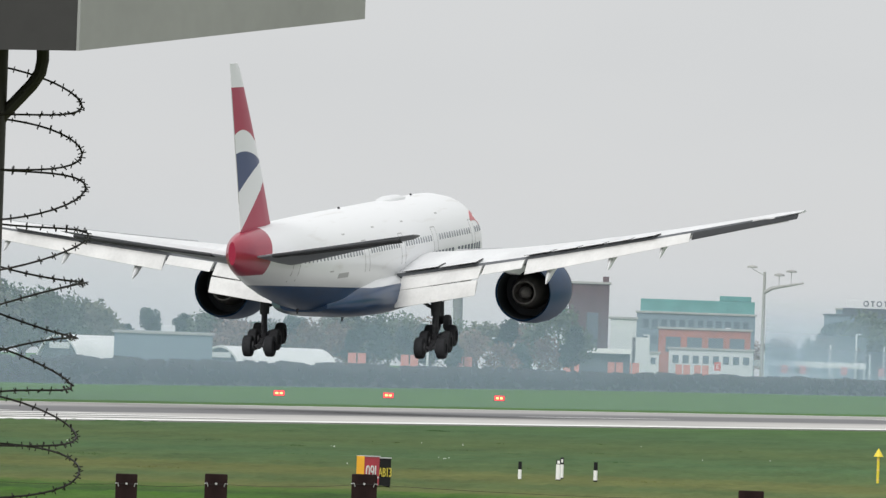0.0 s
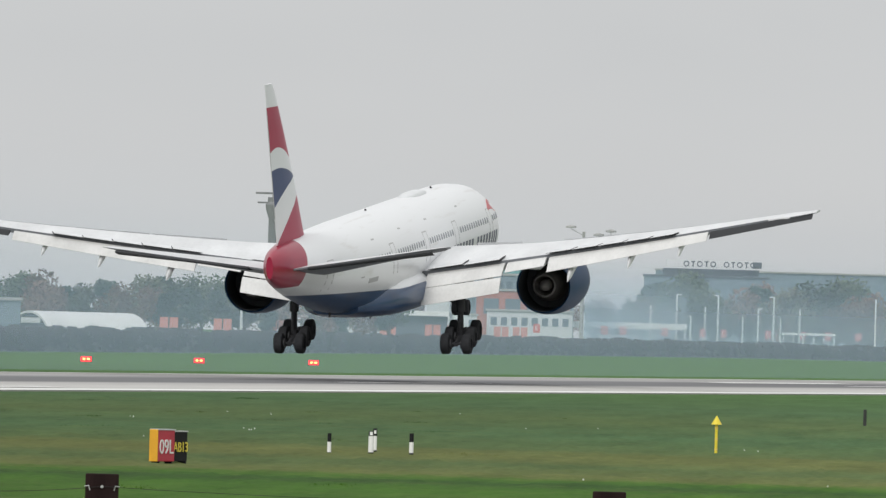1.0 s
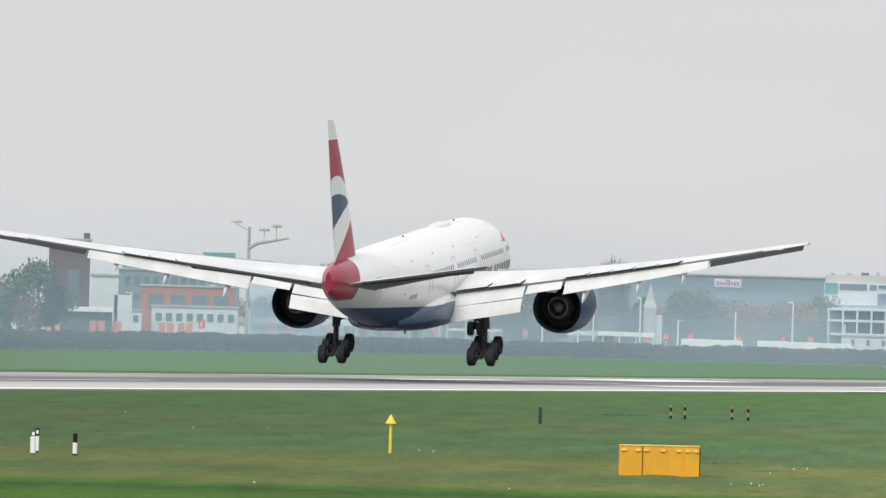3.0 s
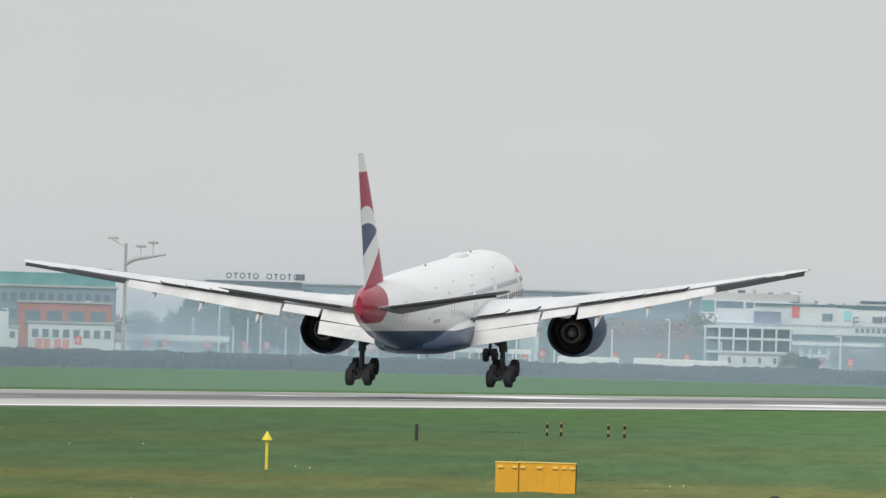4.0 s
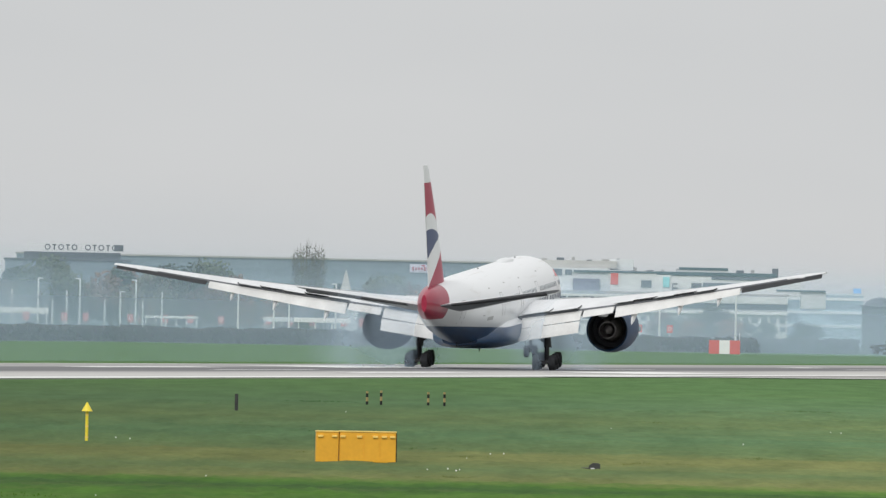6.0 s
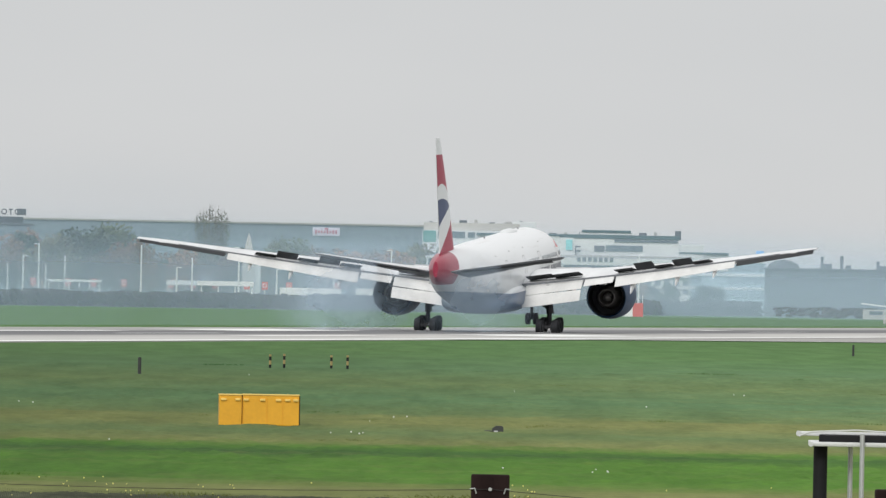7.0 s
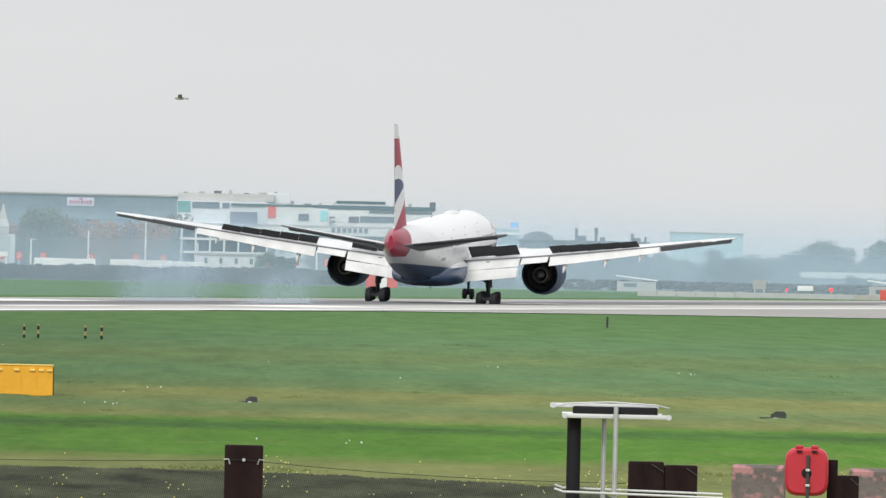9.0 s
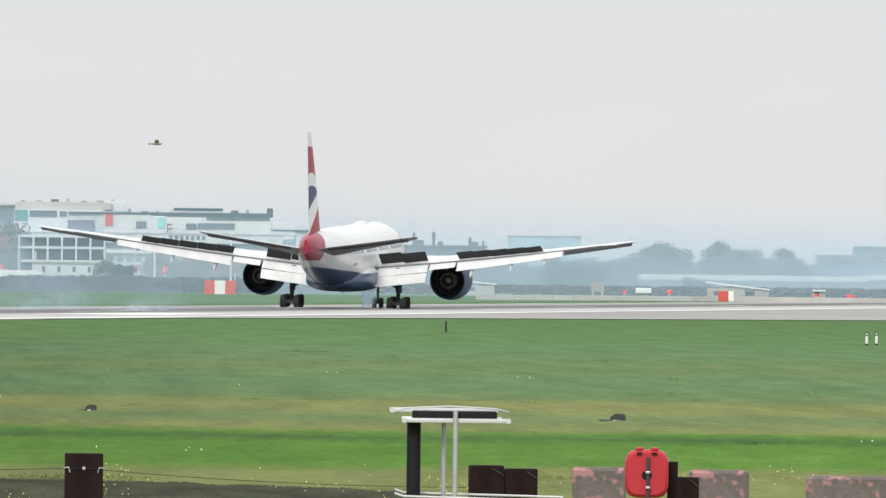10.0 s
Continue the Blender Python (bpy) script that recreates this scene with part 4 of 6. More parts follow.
    for i in range(11):
        if i == 5:
            continue
        bm = bmesh.new()
        cx = -4.9 + i * 1.18
        if i % 2 == 0:
            turned(bm, [(-0.08, 0.52), (0.08, 0.52), (0.08, 0.33), (-0.08, 0.33), (-0.08, 0.52)], "y", 16, (cx, 0, 0.75))
        else:
            box(bm, (0.22, 0.16, 1.0), (cx, 0, 0.75))
            box(bm, (0.7, 0.16, 0.2), (cx, 0, 1.15))
        part("sign_shape", bm, M_DARK_CLAD, sign, "", False)
    slab("sign_plate", (1.6, 0.2, 1.1), (7.6, 0, 0.75), M_DARK_CLAD, sign)
    # the long hotel wing
    b = building("long_hotel", "very long blue-grey hotel range with a flat roof", -1.17, 2600, 112, 15.6, M_BLUEGREY, 18, 0, M_CONCRETE)
    windows(b, -54, 54, 5.0, 14.2, 60, 4, 0.5, material=M_HOTEL_PANE)
    slab("string_course", (112.2, 0.2, 0.4), (0, -0.12, 11.2), M_HOTEL_PANE, b)
    slab("sign_board", (5.2, 0.2, 1.6), (21.5, -0.2, 14.3), M_LILAC, b, "pale lilac board with dull red shapes")
    for i in range(8):
        slab("sign_bar", (0.34, 0.1, 0.75 if i in (0, 4, 6, 7) else 0.5), (19.55 + i * 0.55, -0.36, 14.25), M_SIGN_PLUM, b, bevel=0)
    slab("sign_dot", (0.7, 0.1, 0.3), (21.5, -0.36, 14.85), M_SIGN_PLUM, b, bevel=0)
    for x in (-31, -24):
        bm = bmesh.new()
        loft(bm, [[(x, -1, 11.0), (x + 0.4, -1, 11.0), (x + 0.4, -0.5, 11.0), (x, -0.5, 11.0)], [(x + 5, -1, 7.0), (x + 5.4, -1, 7.0), (x + 5.4, -0.5, 7.0), (x + 5, -0.5, 7.0)]])
        part("stair_string", bm, M_CLAD, b, "", False)
    # little white spired pavilion
    b = thing("spired_pavilion", "small white pavilion with a pointed roof", "pavilion", facing(-1.02, 2300))
    slab("wall", (2.1, 3, 8.6), (0, 1.5, 4.3), M_BEIGE, b)
    slab("side_wing", (1.2, 2.4, 7.4), (1.5, 1.5, 3.7), M_CLAD, b)
    bm = bmesh.new()
    loft(bm, [[(-1.2, -0.1, 8.6), (1.2, -0.1, 8.6), (1.2, 3.1, 8.6), (-1.2, 3.1, 8.6)], [(-0.7, 0.9, 9.9), (0.7, 0.9, 9.9), (0.7, 2.1, 9.9), (-0.7, 2.1, 9.9)], [(-0.35, 1.2, 11.5), (0.35, 1.2, 11.5), (0.35, 1.8, 11.5), (-0.35, 1.8, 11.5)], [(-0.04, 1.45, 12.6), (0.04, 1.45, 12.6), (0.04, 1.55, 12.6), (-0.04, 1.55, 12.6)]])
    part("spire", bm, M_BEIGE, b, "", False)
    # the big white hotel in stepped volumes
    b = building("white_hotel", "large white hotel in stepped blocks with dark window bands", 0.24, 2500, 52, 10.2, M_CLAD, 24)

    def front(name, x0, x1, z0, z1, y, material, depth=0.2, label=""):
        return slab(name, (x1 - x0, depth, z1 - z0), ((x0 + x1) / 2, y + depth / 2, (z0 + z1) / 2), material, b, label)
    front("upper_block", -23.2, -7.0, 10.2, 14.6, 1.0, M_CLAD, 14)
    front("top_block", -23.0, -5.4, 14.6, 16.0, 2.5, M_BEIGE, 11, "plain beige top storey")
    front("lift_house", -6.6, -2.4, 14.4, 16.35, 3.5, M_CLAD, 7)
    front("upper_block", -7.0, 4.6, 10.2, 13.9, 0.6, M_CLAD, 14)
    front("roof_edge", -13.3, 1.8, 13.9, 14.25, 0.4, M_ROOF_DARK, 13, "dark roof edge")
    front("upper_block", 4.6, 23.9, 10.2, 13.6, 0.8, M_CLAD, 14)
    front("roof_edge", 1.8, 23.9, 13.6, 14.3, 0.6, M_ROOF_DARK, 13, "dark roof edge")
    front("roof_edge", 6.0, 15.0, 14.7, 15.15, 1.2, M_ROOF_DARK, 10, "dark roof edge")
    front("roof_storey", 5.6, 15.6, 14.3, 14.7, 1.4, M_CLAD, 10)
    front("lift_house", 23.1, 24.2, 13.6, 15.25, 2, M_DARK_CLAD, 3)
    front("terrace", 23.9, 28.4, 10.2, 12.7, 1.4, M_CLAD, 12)
    front("terrace", 28.4, 33.0, 8.0, 11.1, 1.8, M_CLAD, 12)
    front("roof_edge", 23.9, 33.0, 11.1, 11.4, 1.2, M_ROOF_DARK, 10, "dark roof edge")
    front("window_band", -23.1, -20.7, 12.4, 14.5, 0.85, M_TEAL)
    front("window_band", -20.4, -15.4, 13.2, 14.4, 0.85, M_PANE)
    front("window_band", -14.9, -13.6, 13.3, 14.3, 0.85, M_PANE)
    front("ledge", -25.8, -13.4, 10.5, 10.9, -0.3, M_BOARD_WHITE, 1.2)
    front("dark_panel", -13.4, -8.5, 10.0, 12.7, 0.3, M_PLUM, 0.3, "plum-grey wall panel")
    front("red_panel", -6.5, -5.1, 11.7, 13.8, 0.4, M_BOARD_RED)
    front("window_band", -0.9, 1.0, 11.3, 12.6, 0.4, M_PANE)
    front("teal_panel", 3.1, 4.3, 11.4, 13.3, 0.35, M_CYAN, 0.2, "turquoise panel")
    front("window_band", 8.3, 10.2, 11.2, 12.3, 0.6, M_DARK_CLAD)
    front("window_band", 10.4, 17.2, 11.3, 12.4, 0.6, M_PANE)
    front("window_band", 12.0, 23.6, 13.0, 13.5, 0.6, M_PANE)
    front("terrace", -8.4, 26.0, 8.7, 9.9, -1.6, M_STEEL_ROOF, 2.0, "pale terrace roof")
    front("terrace", -26.0, -13.0, 9.0, 9.8, -1.2, M_STEEL_ROOF, 2.0, "pale terrace roof")
    front("window_band", -8.0, 26.0, 7.6, 8.6, -0.25, M_PANE)
    front("window_band", -26.0, -13.0, 7.4, 8.7, -0.25, M_PANE)
    front("ledge", -8.4, 26.0, 6.7, 7.2, -0.8, M_BOARD_WHITE, 1.2)
    windows(b, -8, 26, 3.4, 6.4, 20, 2, 0.6)
    # roof letter shapes
    front("sign_shape", 4.8, 5.0, 10.3, 12.2, -0.2, M_DARK_CLAD)
    front("sign_shape", 5.0, 5.8, 11.9, 12.2, -0.2, M_DARK_CLAD)
    front("sign_shape", 5.0, 5.8, 11.1, 11.4, -0.2, M_DARK_CLAD)
    for i in range(7):
        front("sign_shape", 5.2 + i, 5.85 + i, 9.3, 10.1, -1.75, M_DARK_CLAD, 0.12)
    for i in range(16):
        x = -22 + i * 2.75
        top = 16.0 if x < -5.4 else 14.3 if x < 23 else 12.7
        front("roof_plant", x, x + 0.6 + 0.4 * (i % 3), top, top + 0.2 + 0.15 * (i % 4), 4, M_CONCRETE if i % 2 else M_DARK_CLAD, 2)
    # open white parking frame
    b = thing("parking_deck", "white open concrete parking frame with dark bays", "parking deck", facing(-0.09, 2300))
    for zz in (2.8, 5.0, 7.3, 9.2):
        slab("deck", (15.0, 9, 0.42), (0, 4.5, zz), M_CLAD, b)
    for i in range(7):
        slab("column", (0.35, 0.4, 9.3), (-7.2 + i * 2.4, 0.1, 4.65), M_CLAD, b)
    slab("back_wall", (15.0, 0.3, 9.0), (0, 8.8, 4.5), M_DARK_CLAD, b)
    b = building("white_block", "low white block with small dark windows", -0.07, 2240, 11, 4.6, M_CLAD, 8)
    windows(b, -5, 5, 2.8, 4.5, 4, 1, 0.2)
    # dark building and distant blocks
    b = building("dark_offices", "long dark blue-grey building with roof plant", 1.42, 2480, 23.5, 8.5, M_DARK_CLAD, 18, 0, M_DARK_CLAD)
    bm = bmesh.new()
    turned(bm, [(0.0, 3.2), (0.9, 2.6), (1.5, 1.5), (1.75, 0.1)], "z", 14, (-8.4, 6, 8.6), True)
    part("roof_dome", bm, M_DARK_CLAD, b, "low dark domed plant cover")
    for x, w, hh in ((-1.4, 0.5, 2.3), (-0.4, 1.6, 1.0), (2.2, 0.6, 2.5), (3.4, 1.0, 0.8), (8.8, 0.6, 1.6), (9.6, 1.4, 0.8), (11.2, 0.4, 1.0)):
        slab("roof_plant", (w, 3, hh), (x, 6, 8.7 + hh / 2), M_DARK_CLAD, b)
    windows(b, -11, 11, 4.5, 8.2, 14, 2, 0.6)
    b = building("pale_offices", "pale glass offices in white-edged floors", 0.945, 2550, 18.4, 10.6, M_HAZE_GLASS, 14, 0, M_BOARD_WHITE)
    for zz in (4.9, 7.45, 10.0):
        slab("floor_edge", (18.6, 0.5, 0.55), (0, -0.2, zz), M_BOARD_WHITE, b, "white floor edge")
    slab("dark_panel", (3.9, 0.2, 2.0), (-0.3, -0.12, 8.75), M_DARK_CLAD, b)
    for i in range(26):
        slab("louvre", (0.12, 0.3, 0.7), (1.9 + i * 0.28, -0.2, 10.65), M_HAZE_GLASS, b, bevel=0)
    windows(b, -9, -2.6, 5.3, 9.8, 5, 2, 0.75)
    windows(b, 2.0, 9.0, 5.3, 9.8, 6, 2, 0.75)
    windows(b, -9, 9, 2.6, 4.6, 12, 1, 0.7)
    slab("plant_box", (1.45, 2, 0.95), (8.1, 4, 11.6), M_BLUEBOX, b, "bright blue roof box")
    # distance haze on this block is put into its pale blue wall colour
    building("tower_block", "far-off block coloured pale blue for haze", 1.935, 4300, 23, 15.6, M_HAZE_GLASS, 20)
    b = building("warehouse", "long low warehouse with a white roof band", 2.83, 3250, 56, 2.6, M_DARK_CLAD, 20)
    slab("roof_band", (56.4, 20, 1.4), (0, 10, 3.4), M_STEEL_ROOF, b)
    windows(b, -27, 27, 0.8, 2.4, 26, 1, 0.5)
    b = building("warehouse", "grey warehouse with a stepped roof", 3.3, 3300, 26, 9.0, M_BLUEGREY, 24)
    slab("upper_storey", (17, 14, 2.2), (4.5, 8, 10.3), M_BLUEGREY, b)
    slab("window_band", (24, 0.2, 0.9), (0, -0.1, 7.6), M_PANE, b)
    b = building("warehouse", "low shed with a white roof band", 3.5, 3200, 24, 3.2, M_DARK_CLAD, 18)
    slab("roof_band", (24.4, 18, 1.1), (0, 9, 3.9), M_STEEL_ROOF, b)
    for bearing, dist, w, h0, h1, label in ((2.7, 2150, 6.4, 2.0, 2.7, "low pale apron shed with a sloping white roof"), (2.82, 2160, 4.9, 1.6, 2.1, "low pale apron shed with a sloping white roof"), (1.645, 2330, 7.3, 1.8, 2.6, "open apron shelter with a sloping white roof"), (3.09, 2200, 2.2, 1.5, 1.5, "low pale apron cabin")):
        b = thing("shed", label, "building", facing(bearing, dist))
        slab("wall", (w * 0.92, 5, h0 - 0.1), (0, 2.6, (h0 - 0.1) / 2), M_BEIGE, b)
        bm = bmesh.new()
        loft(bm, [[(-w / 2, y, h1), (w / 2, y, h0), (w / 2, y, h0 + 0.22), (-w / 2, y, h1 + 0.22)] for y in (-0.3, 5.6)])
        part("roof", bm, M_BOARD_WHITE, b, "sloping white roof", False)
        slab("window", (w * 0.3, 0.1, 0.6), (-w * 0.15, 0.06, 1.1), M_PANE, b, bevel=0)


build_far_buildings()


def leafy(bm, lobes, count, size, rng):
    """Leaf clumps scattered through lobes (centre, radii)."""
    total = sum(r[0] * r[1] * r[2] for c, r in lobes)
    for c, r in lobes:
        for _ in range(max(6, int(count * r[0] * r[1] * r[2] / total))):
            v = Vector((rng.gauss(0, 1), rng.gauss(0, 1), rng.gauss(0, 1))).normalized() * (rng.random() ** 0.4)
            p = Vector((c[0] + v.x * r[0], c[1] + v.y * r[1], c[2] + v.z * r[2]))
            a = Vector((rng.gauss(0, 1), rng.gauss(0, 1), rng.gauss(0, 1))).normalized()
            b = a.orthogonal().normalized()
            s = size * (0.6 + 0.8 * rng.random())
            q = [bm.verts.new(p + a * s * i + b * s * j * 0.7) for i, j in ((-0.5, -0.5), (0.6, -0.3), (0.4, 0.6), (-0.4, 0.5))]
            bm.faces.new(q)


def make_tree(seed, h, spread, leaf, label, density=1.0, low=0.38):
    rng = random.Random(seed)
    t = thing("tree", label, "tree", Matrix.Translation((0, -300 - seed * 15, 2)))
    bm = bmesh.new()
    top = h * 0.62
    tube(bm, [(0, 0, -0.2), (0.1, 0, top * 0.4), (-0.1, 0.05, top * 0.75), (0.05, 0, top)], [0.3, 0.24, 0.17, 0.07], 7)
    lobes = []
    for i in range(11):
        a = rng.random() * 6.28
        k = i / 10
        rad = spread * 0.5 * (0.45 + 0.5 * rng.random()) * (1 - 0.55 * k)
        end = Vector((rad * math.cos(a), rad * math.sin(a), h * (low + (0.84 - low) * k + 0.06 * rng.random())))
        r = spread * (0.19 + 0.11 * rng.random())
        lobes.append((end, (r, r, r * 0.8)))
        st = Vector((0, 0, min(top * 0.95, max(h * 0.2, end.z - h * 0.22))))
        tube(bm, [st, (st + end) / 2 + Vector((0, 0, 0.15)), end], [0.1, 0.06, 0.025], 5)
        for _ in range(3):
            d = Vector((rng.gauss(0, 1), rng.gauss(0, 1), abs(rng.gauss(0, 1)))).normalized()
            tube(bm, [end * 0.8 + st * 0.2, end + d * spread * 0.16], [0.035, 0.012], 3)
    part("trunk", bm, M_BARK, t)
    bm = bmesh.new()
    leafy(bm, lobes, int(2300 * density), 0.34, rng)
    part("crown", bm, leaf, t)
    return t


def make_poplars():
    """A clump of upright stems with bare brush tops."""
    rng = random.Random(7)
    t = thing("tree", "tall clump of upright poplars with bare tops", "tree")
    bm, leaves = bmesh.new(), bmesh.new()
    for i in range(11):
        x, y, h = -2.3 + 0.46 * i, rng.gauss(0, 0.8), 15.6 + 2.0 * rng.random() - abs(i - 5) * 0.25
        lean = x * 0.12
        tube(bm, [(x * 0.4, y, -0.1), (x * 0.8, y, h * 0.45), (x, y, h * 0.75), (x + lean, y, h)], [0.16, 0.09, 0.045, 0.012], 5)
        for _ in range(18):
            k = 0.3 + 0.62 * rng.random()
            p = Vector((x * (0.6 + 0.4 * k) + lean * k * k, y, h * k))
            d = Vector((rng.gauss(0, 0.35), rng.gauss(0, 0.35), 1.0))
            tube(bm, [p, p + d * (0.9 + 1.0 * rng.random())], [0.022, 0.008], 3)
        leafy(leaves, [(Vector((x * (0.8 + 0.05 * q), y, h * (0.25 + 0.105 * q))), (0.62, 0.62, h * 0.08)) for q in range(7)], 330, 0.2, rng)
    part("trunk", bm, M_BARK, t)
    part("crown", leaves, M_LEAF[1], t)
    return t


def build_trees():
    protos = [make_tree(1, 10, 8.5, M_LEAF[0], "broad green-leaved tree, hazy with distance"), make_tree(2, 9, 8, M_LEAF[1], "rounded olive-green tree in thin leaf"),
              make_tree(3, 8, 8.5, M_LEAF[2], "autumn tree in russet leaf"), make_tree(4, 9, 7, M_LEAF[3], "nearly bare brown tree in autumn", 0.5),
              make_tree(5, 9.5, 4.5, M_LEAF[4], "dark evergreen tree with dense crown", 1.2),
              make_tree(6, 8.5, 10, M_LEAF[4], "spreading dark thicket, leafy to the ground", 1.6, 0.12),
              make_tree(8, 8.0, 9.5, M_LEAF[0], "bushy green thicket, leafy to the ground", 1.6, 0.12)]
    poplar = make_poplars()
    rng = random.Random(11)

    def put(proto, bearing, distance, scale, group):
        m = facing(bearing, distance, 0, rng.random() * 360)
        ob = copy_thing(proto, m)
        ob.scale = (scale, scale, scale * (0.9 + 0.2 * rng.random()))
        tagged(ob, group=group)

    def row(b0, b1, step, d0, d1, s0, s1, kinds, group):
        b = b0
        while b < b1:
            put(protos[rng.choice(kinds)], b, d0 + (d1 - d0) * rng.random(), s0 + (s1 - s0) * rng.random(), group)
            b += step * (0.6 + 0.8 * rng.random())
    row(-6.55, -5.85, 0.09, 1760, 1840, 1.15, 1.4, (0, 0, 1), "woodland beyond the hangars")
    row(-7.6, -3.55, 0.1, 1760, 1880, 0.85, 1.1, (0, 1, 3, 4), "woodland beyond the hangars")
    row(-5.0, -3.5, 0.1, 1690, 1760, 0.7, 0.95, (1, 3, 4), "woodland beyond the hangars")
    row(-2.75, -2.3, 0.08, 2290, 2350, 0.9, 1.1, (1, 2, 3), "trees along the hotels")
    row(-2.4, -0.25, 0.055, 2300, 2390, 0.95, 1.4, (0, 2, 2, 3, 3, 4, 1), "trees along the hotels")
    row(-1.2, -0.8, 0.07, 2340, 2390, 0.9, 1.1, (2, 3, 2), "trees along the hotels")
    row(0.1, 0.2, 0.05, 2232, 2240, 0.5, 0.6, (4, 0), "trees along the hotels")
    row(0.3, 0.8, 0.07, 2400, 2440, 0.6, 0.85, (3, 2, 0), "trees along the hotels")
    row(0.72, 1.0, 0.08, 2500, 2530, 0.45, 0.6, (3, 0, 4), "trees along the hotels")
    row(1.0, 2.2, 0.08, 2640, 2690, 0.45, 0.7, (5, 6, 6), "trees by the far end")
    row(1.6, 2.3, 0.07, 2560, 2600, 0.5, 0.75, (5, 6, 0), "trees by the far end")
    row(1.7, 4.6, 0.05, 3290, 3420, 0.65, 0.95, (5, 6, 6, 0), "trees by the far end")
    for b, sc in ((2.37, 1.15), (2.43, 1.3), (2.49, 1.1), (2.68, 1.2), (2.74, 1.1), (2.79, 1.0), (2.93, 1.05)):
        put(protos[0], b, 3380, sc, "trees by the far end")
    for b, sc in ((2.04, 0.62), (2.1, 0.6), (2.56, 0.42), (2.61, 0.36)):
        put(protos[5], b, 2440, sc, "trees by the far end")
    poplar.matrix_world = facing(-1.175, 2330) @ Matrix.Diagonal((1.03, 1.03, 1.03, 1))
    # the models themselves stand among the rest
    for p, (b, d) in zip(protos, ((-6.0, 1780), (-5.6, 1790), (-1.5, 2330), (-2.0, 2340), (-3.75, 1900), (2.3, 3320), (3.0, 3330))):
        p.matrix_world = facing(b, d)


build_trees()


HEDGE = [(-8.5, 1080), (-5.66, 1240), (-4.4, 1480), (-3.3, 1800), (-2.0, 2130), (-1.0, 2200), (0.3, 2230), (1.2, 2450)]


def build_hedge():
    """A dense dark hedge that closes the field along its far side."""
    stops = HEDGE
    rng = random.Random(3)
    bm = bmesh.new()
    rings = []
    for (b0, d0), (b1, d1) in zip(stops, stops[1:]):
        for i in range(14):
            k = i / 14
            p = polar(b0 + (b1 - b0) * k, d0 + (d1 - d0) * k)
            n = Vector((p.x, p.y, 0)).normalized()
            top = 2.3 + 0.3 * noise.noise(p * 0.05) + 0.2 * rng.random()
            rings.append([p - n * 0.9, p - n * 0.8 + Vector((0, 0, top * 0.8)), p - n * 0.3 + Vector((0, 0, top)), p + n * 0.5 + Vector((0, 0, top)), p + n])
    loft(bm, rings, closed=False, cap=False)
    for _ in range(5200):
        i = rng.randrange(len(rings) - 1)
        a, b = rings[i], rings[i + 1]
        k, j = rng.random(), rng.random()
        base = a[0].lerp(b[0], k).lerp(a[2].lerp(b[2], k), j ** 0.7)
        s = 0.5 + 0.7 * rng.random()
        n = Vector((base.x, base.y, 0)).normalized()
        c = base - n * (0.1 + 0.3 * rng.random())
        x = Vector((n.y, -n.x, 0))
        bm.faces.new([bm.verts.new(c + x * s * u + Vector((0, 0, s * v)) - n * 0.1 * w) for u, v, w in ((-0.6, -0.2, 0), (0.5, -0.3, 1), (0.45, 0.25, 0), (-0.4, 0.3, 1))])
    tagged(link("hedge", bm, M_HEDGE), "dense dark brown-grey hedge along the airfield's far side", "hedge", kind="stuff")


build_hedge()


def glyph(text, size, material, parent, at, label=""):
    cu = bpy.data.curves.new("letters", "FONT")
    cu.body, cu.size, cu.align_x, cu.align_y, cu.extrude = text, size, "CENTER", "CENTER", 0.008
    tmp = bpy.data.objects.new("letters", cu)
    me = bpy.data.meshes.new_from_object(tmp)
    bpy.data.objects.remove(tmp)
    me.materials.append(material)
    ob = new("lettering", me)
    ob.parent = parent
    ob.matrix_basis = at
    return tagged(ob, label)


UPRIGHT = Matrix.Rotation(math.pi / 2, 4, "X")


def build_letter_boards():
    """Red row markers with white letters above the hedge."""
    rng = random.Random(5)
    marks = {}
    first = None
    for b, d in ((-4.458, 1600), (-4.23, 1640), (-3.996, 1700), (-3.76, 1760), (-3.53, 1840), (-3.34, 1900), (-3.27, 1920), (-3.05, 1980), (-2.97, 2000)):
        m = facing(b, d)
        if first:
            copy_thing(first, m)
            continue
        first = thing("row_board", "pair of large faded red boards on posts", "sign", m, "large row boards")
        for x in (-0.55, 0.62):
            slab("board", (1.0, 0.12, 1.7), (x, 0, 3.0), M_BOARD_SALMON, first, bevel=0.02)
            slab("post", (0.14, 0.14, 2.3), (x, 0.15, 1.15), M_POLE, first, bevel=0)
    b = -2.9
    while b < 0.35:
        k = rng.choice("DDCCE")
        d = min(2230, max(1500, 2230 + (b + 2.1) * (300 if b < -2.1 else 20)))
        m = facing(b, d + 40)
        if k not in marks:
            t = thing("row_marker", "red board with a white letter on a post", "sign", m, "row markers")
            slab("post", (0.12, 0.12, 3.2), (0, 0.1, 1.6), M_POLE, t, bevel=0)
            slab("board", (1.0, 0.1, 1.3), (0, 0, 3.75), M_BOARD_RED, t, bevel=0)
            glyph(k, 1.0, M_BOARD_WHITE, t, Matrix.Translation((0, -0.07, 3.75)) @ UPRIGHT)
            marks[k] = t
        else:
            copy_thing(marks[k], m)
        b += 0.075 + 0.13 * rng.random()


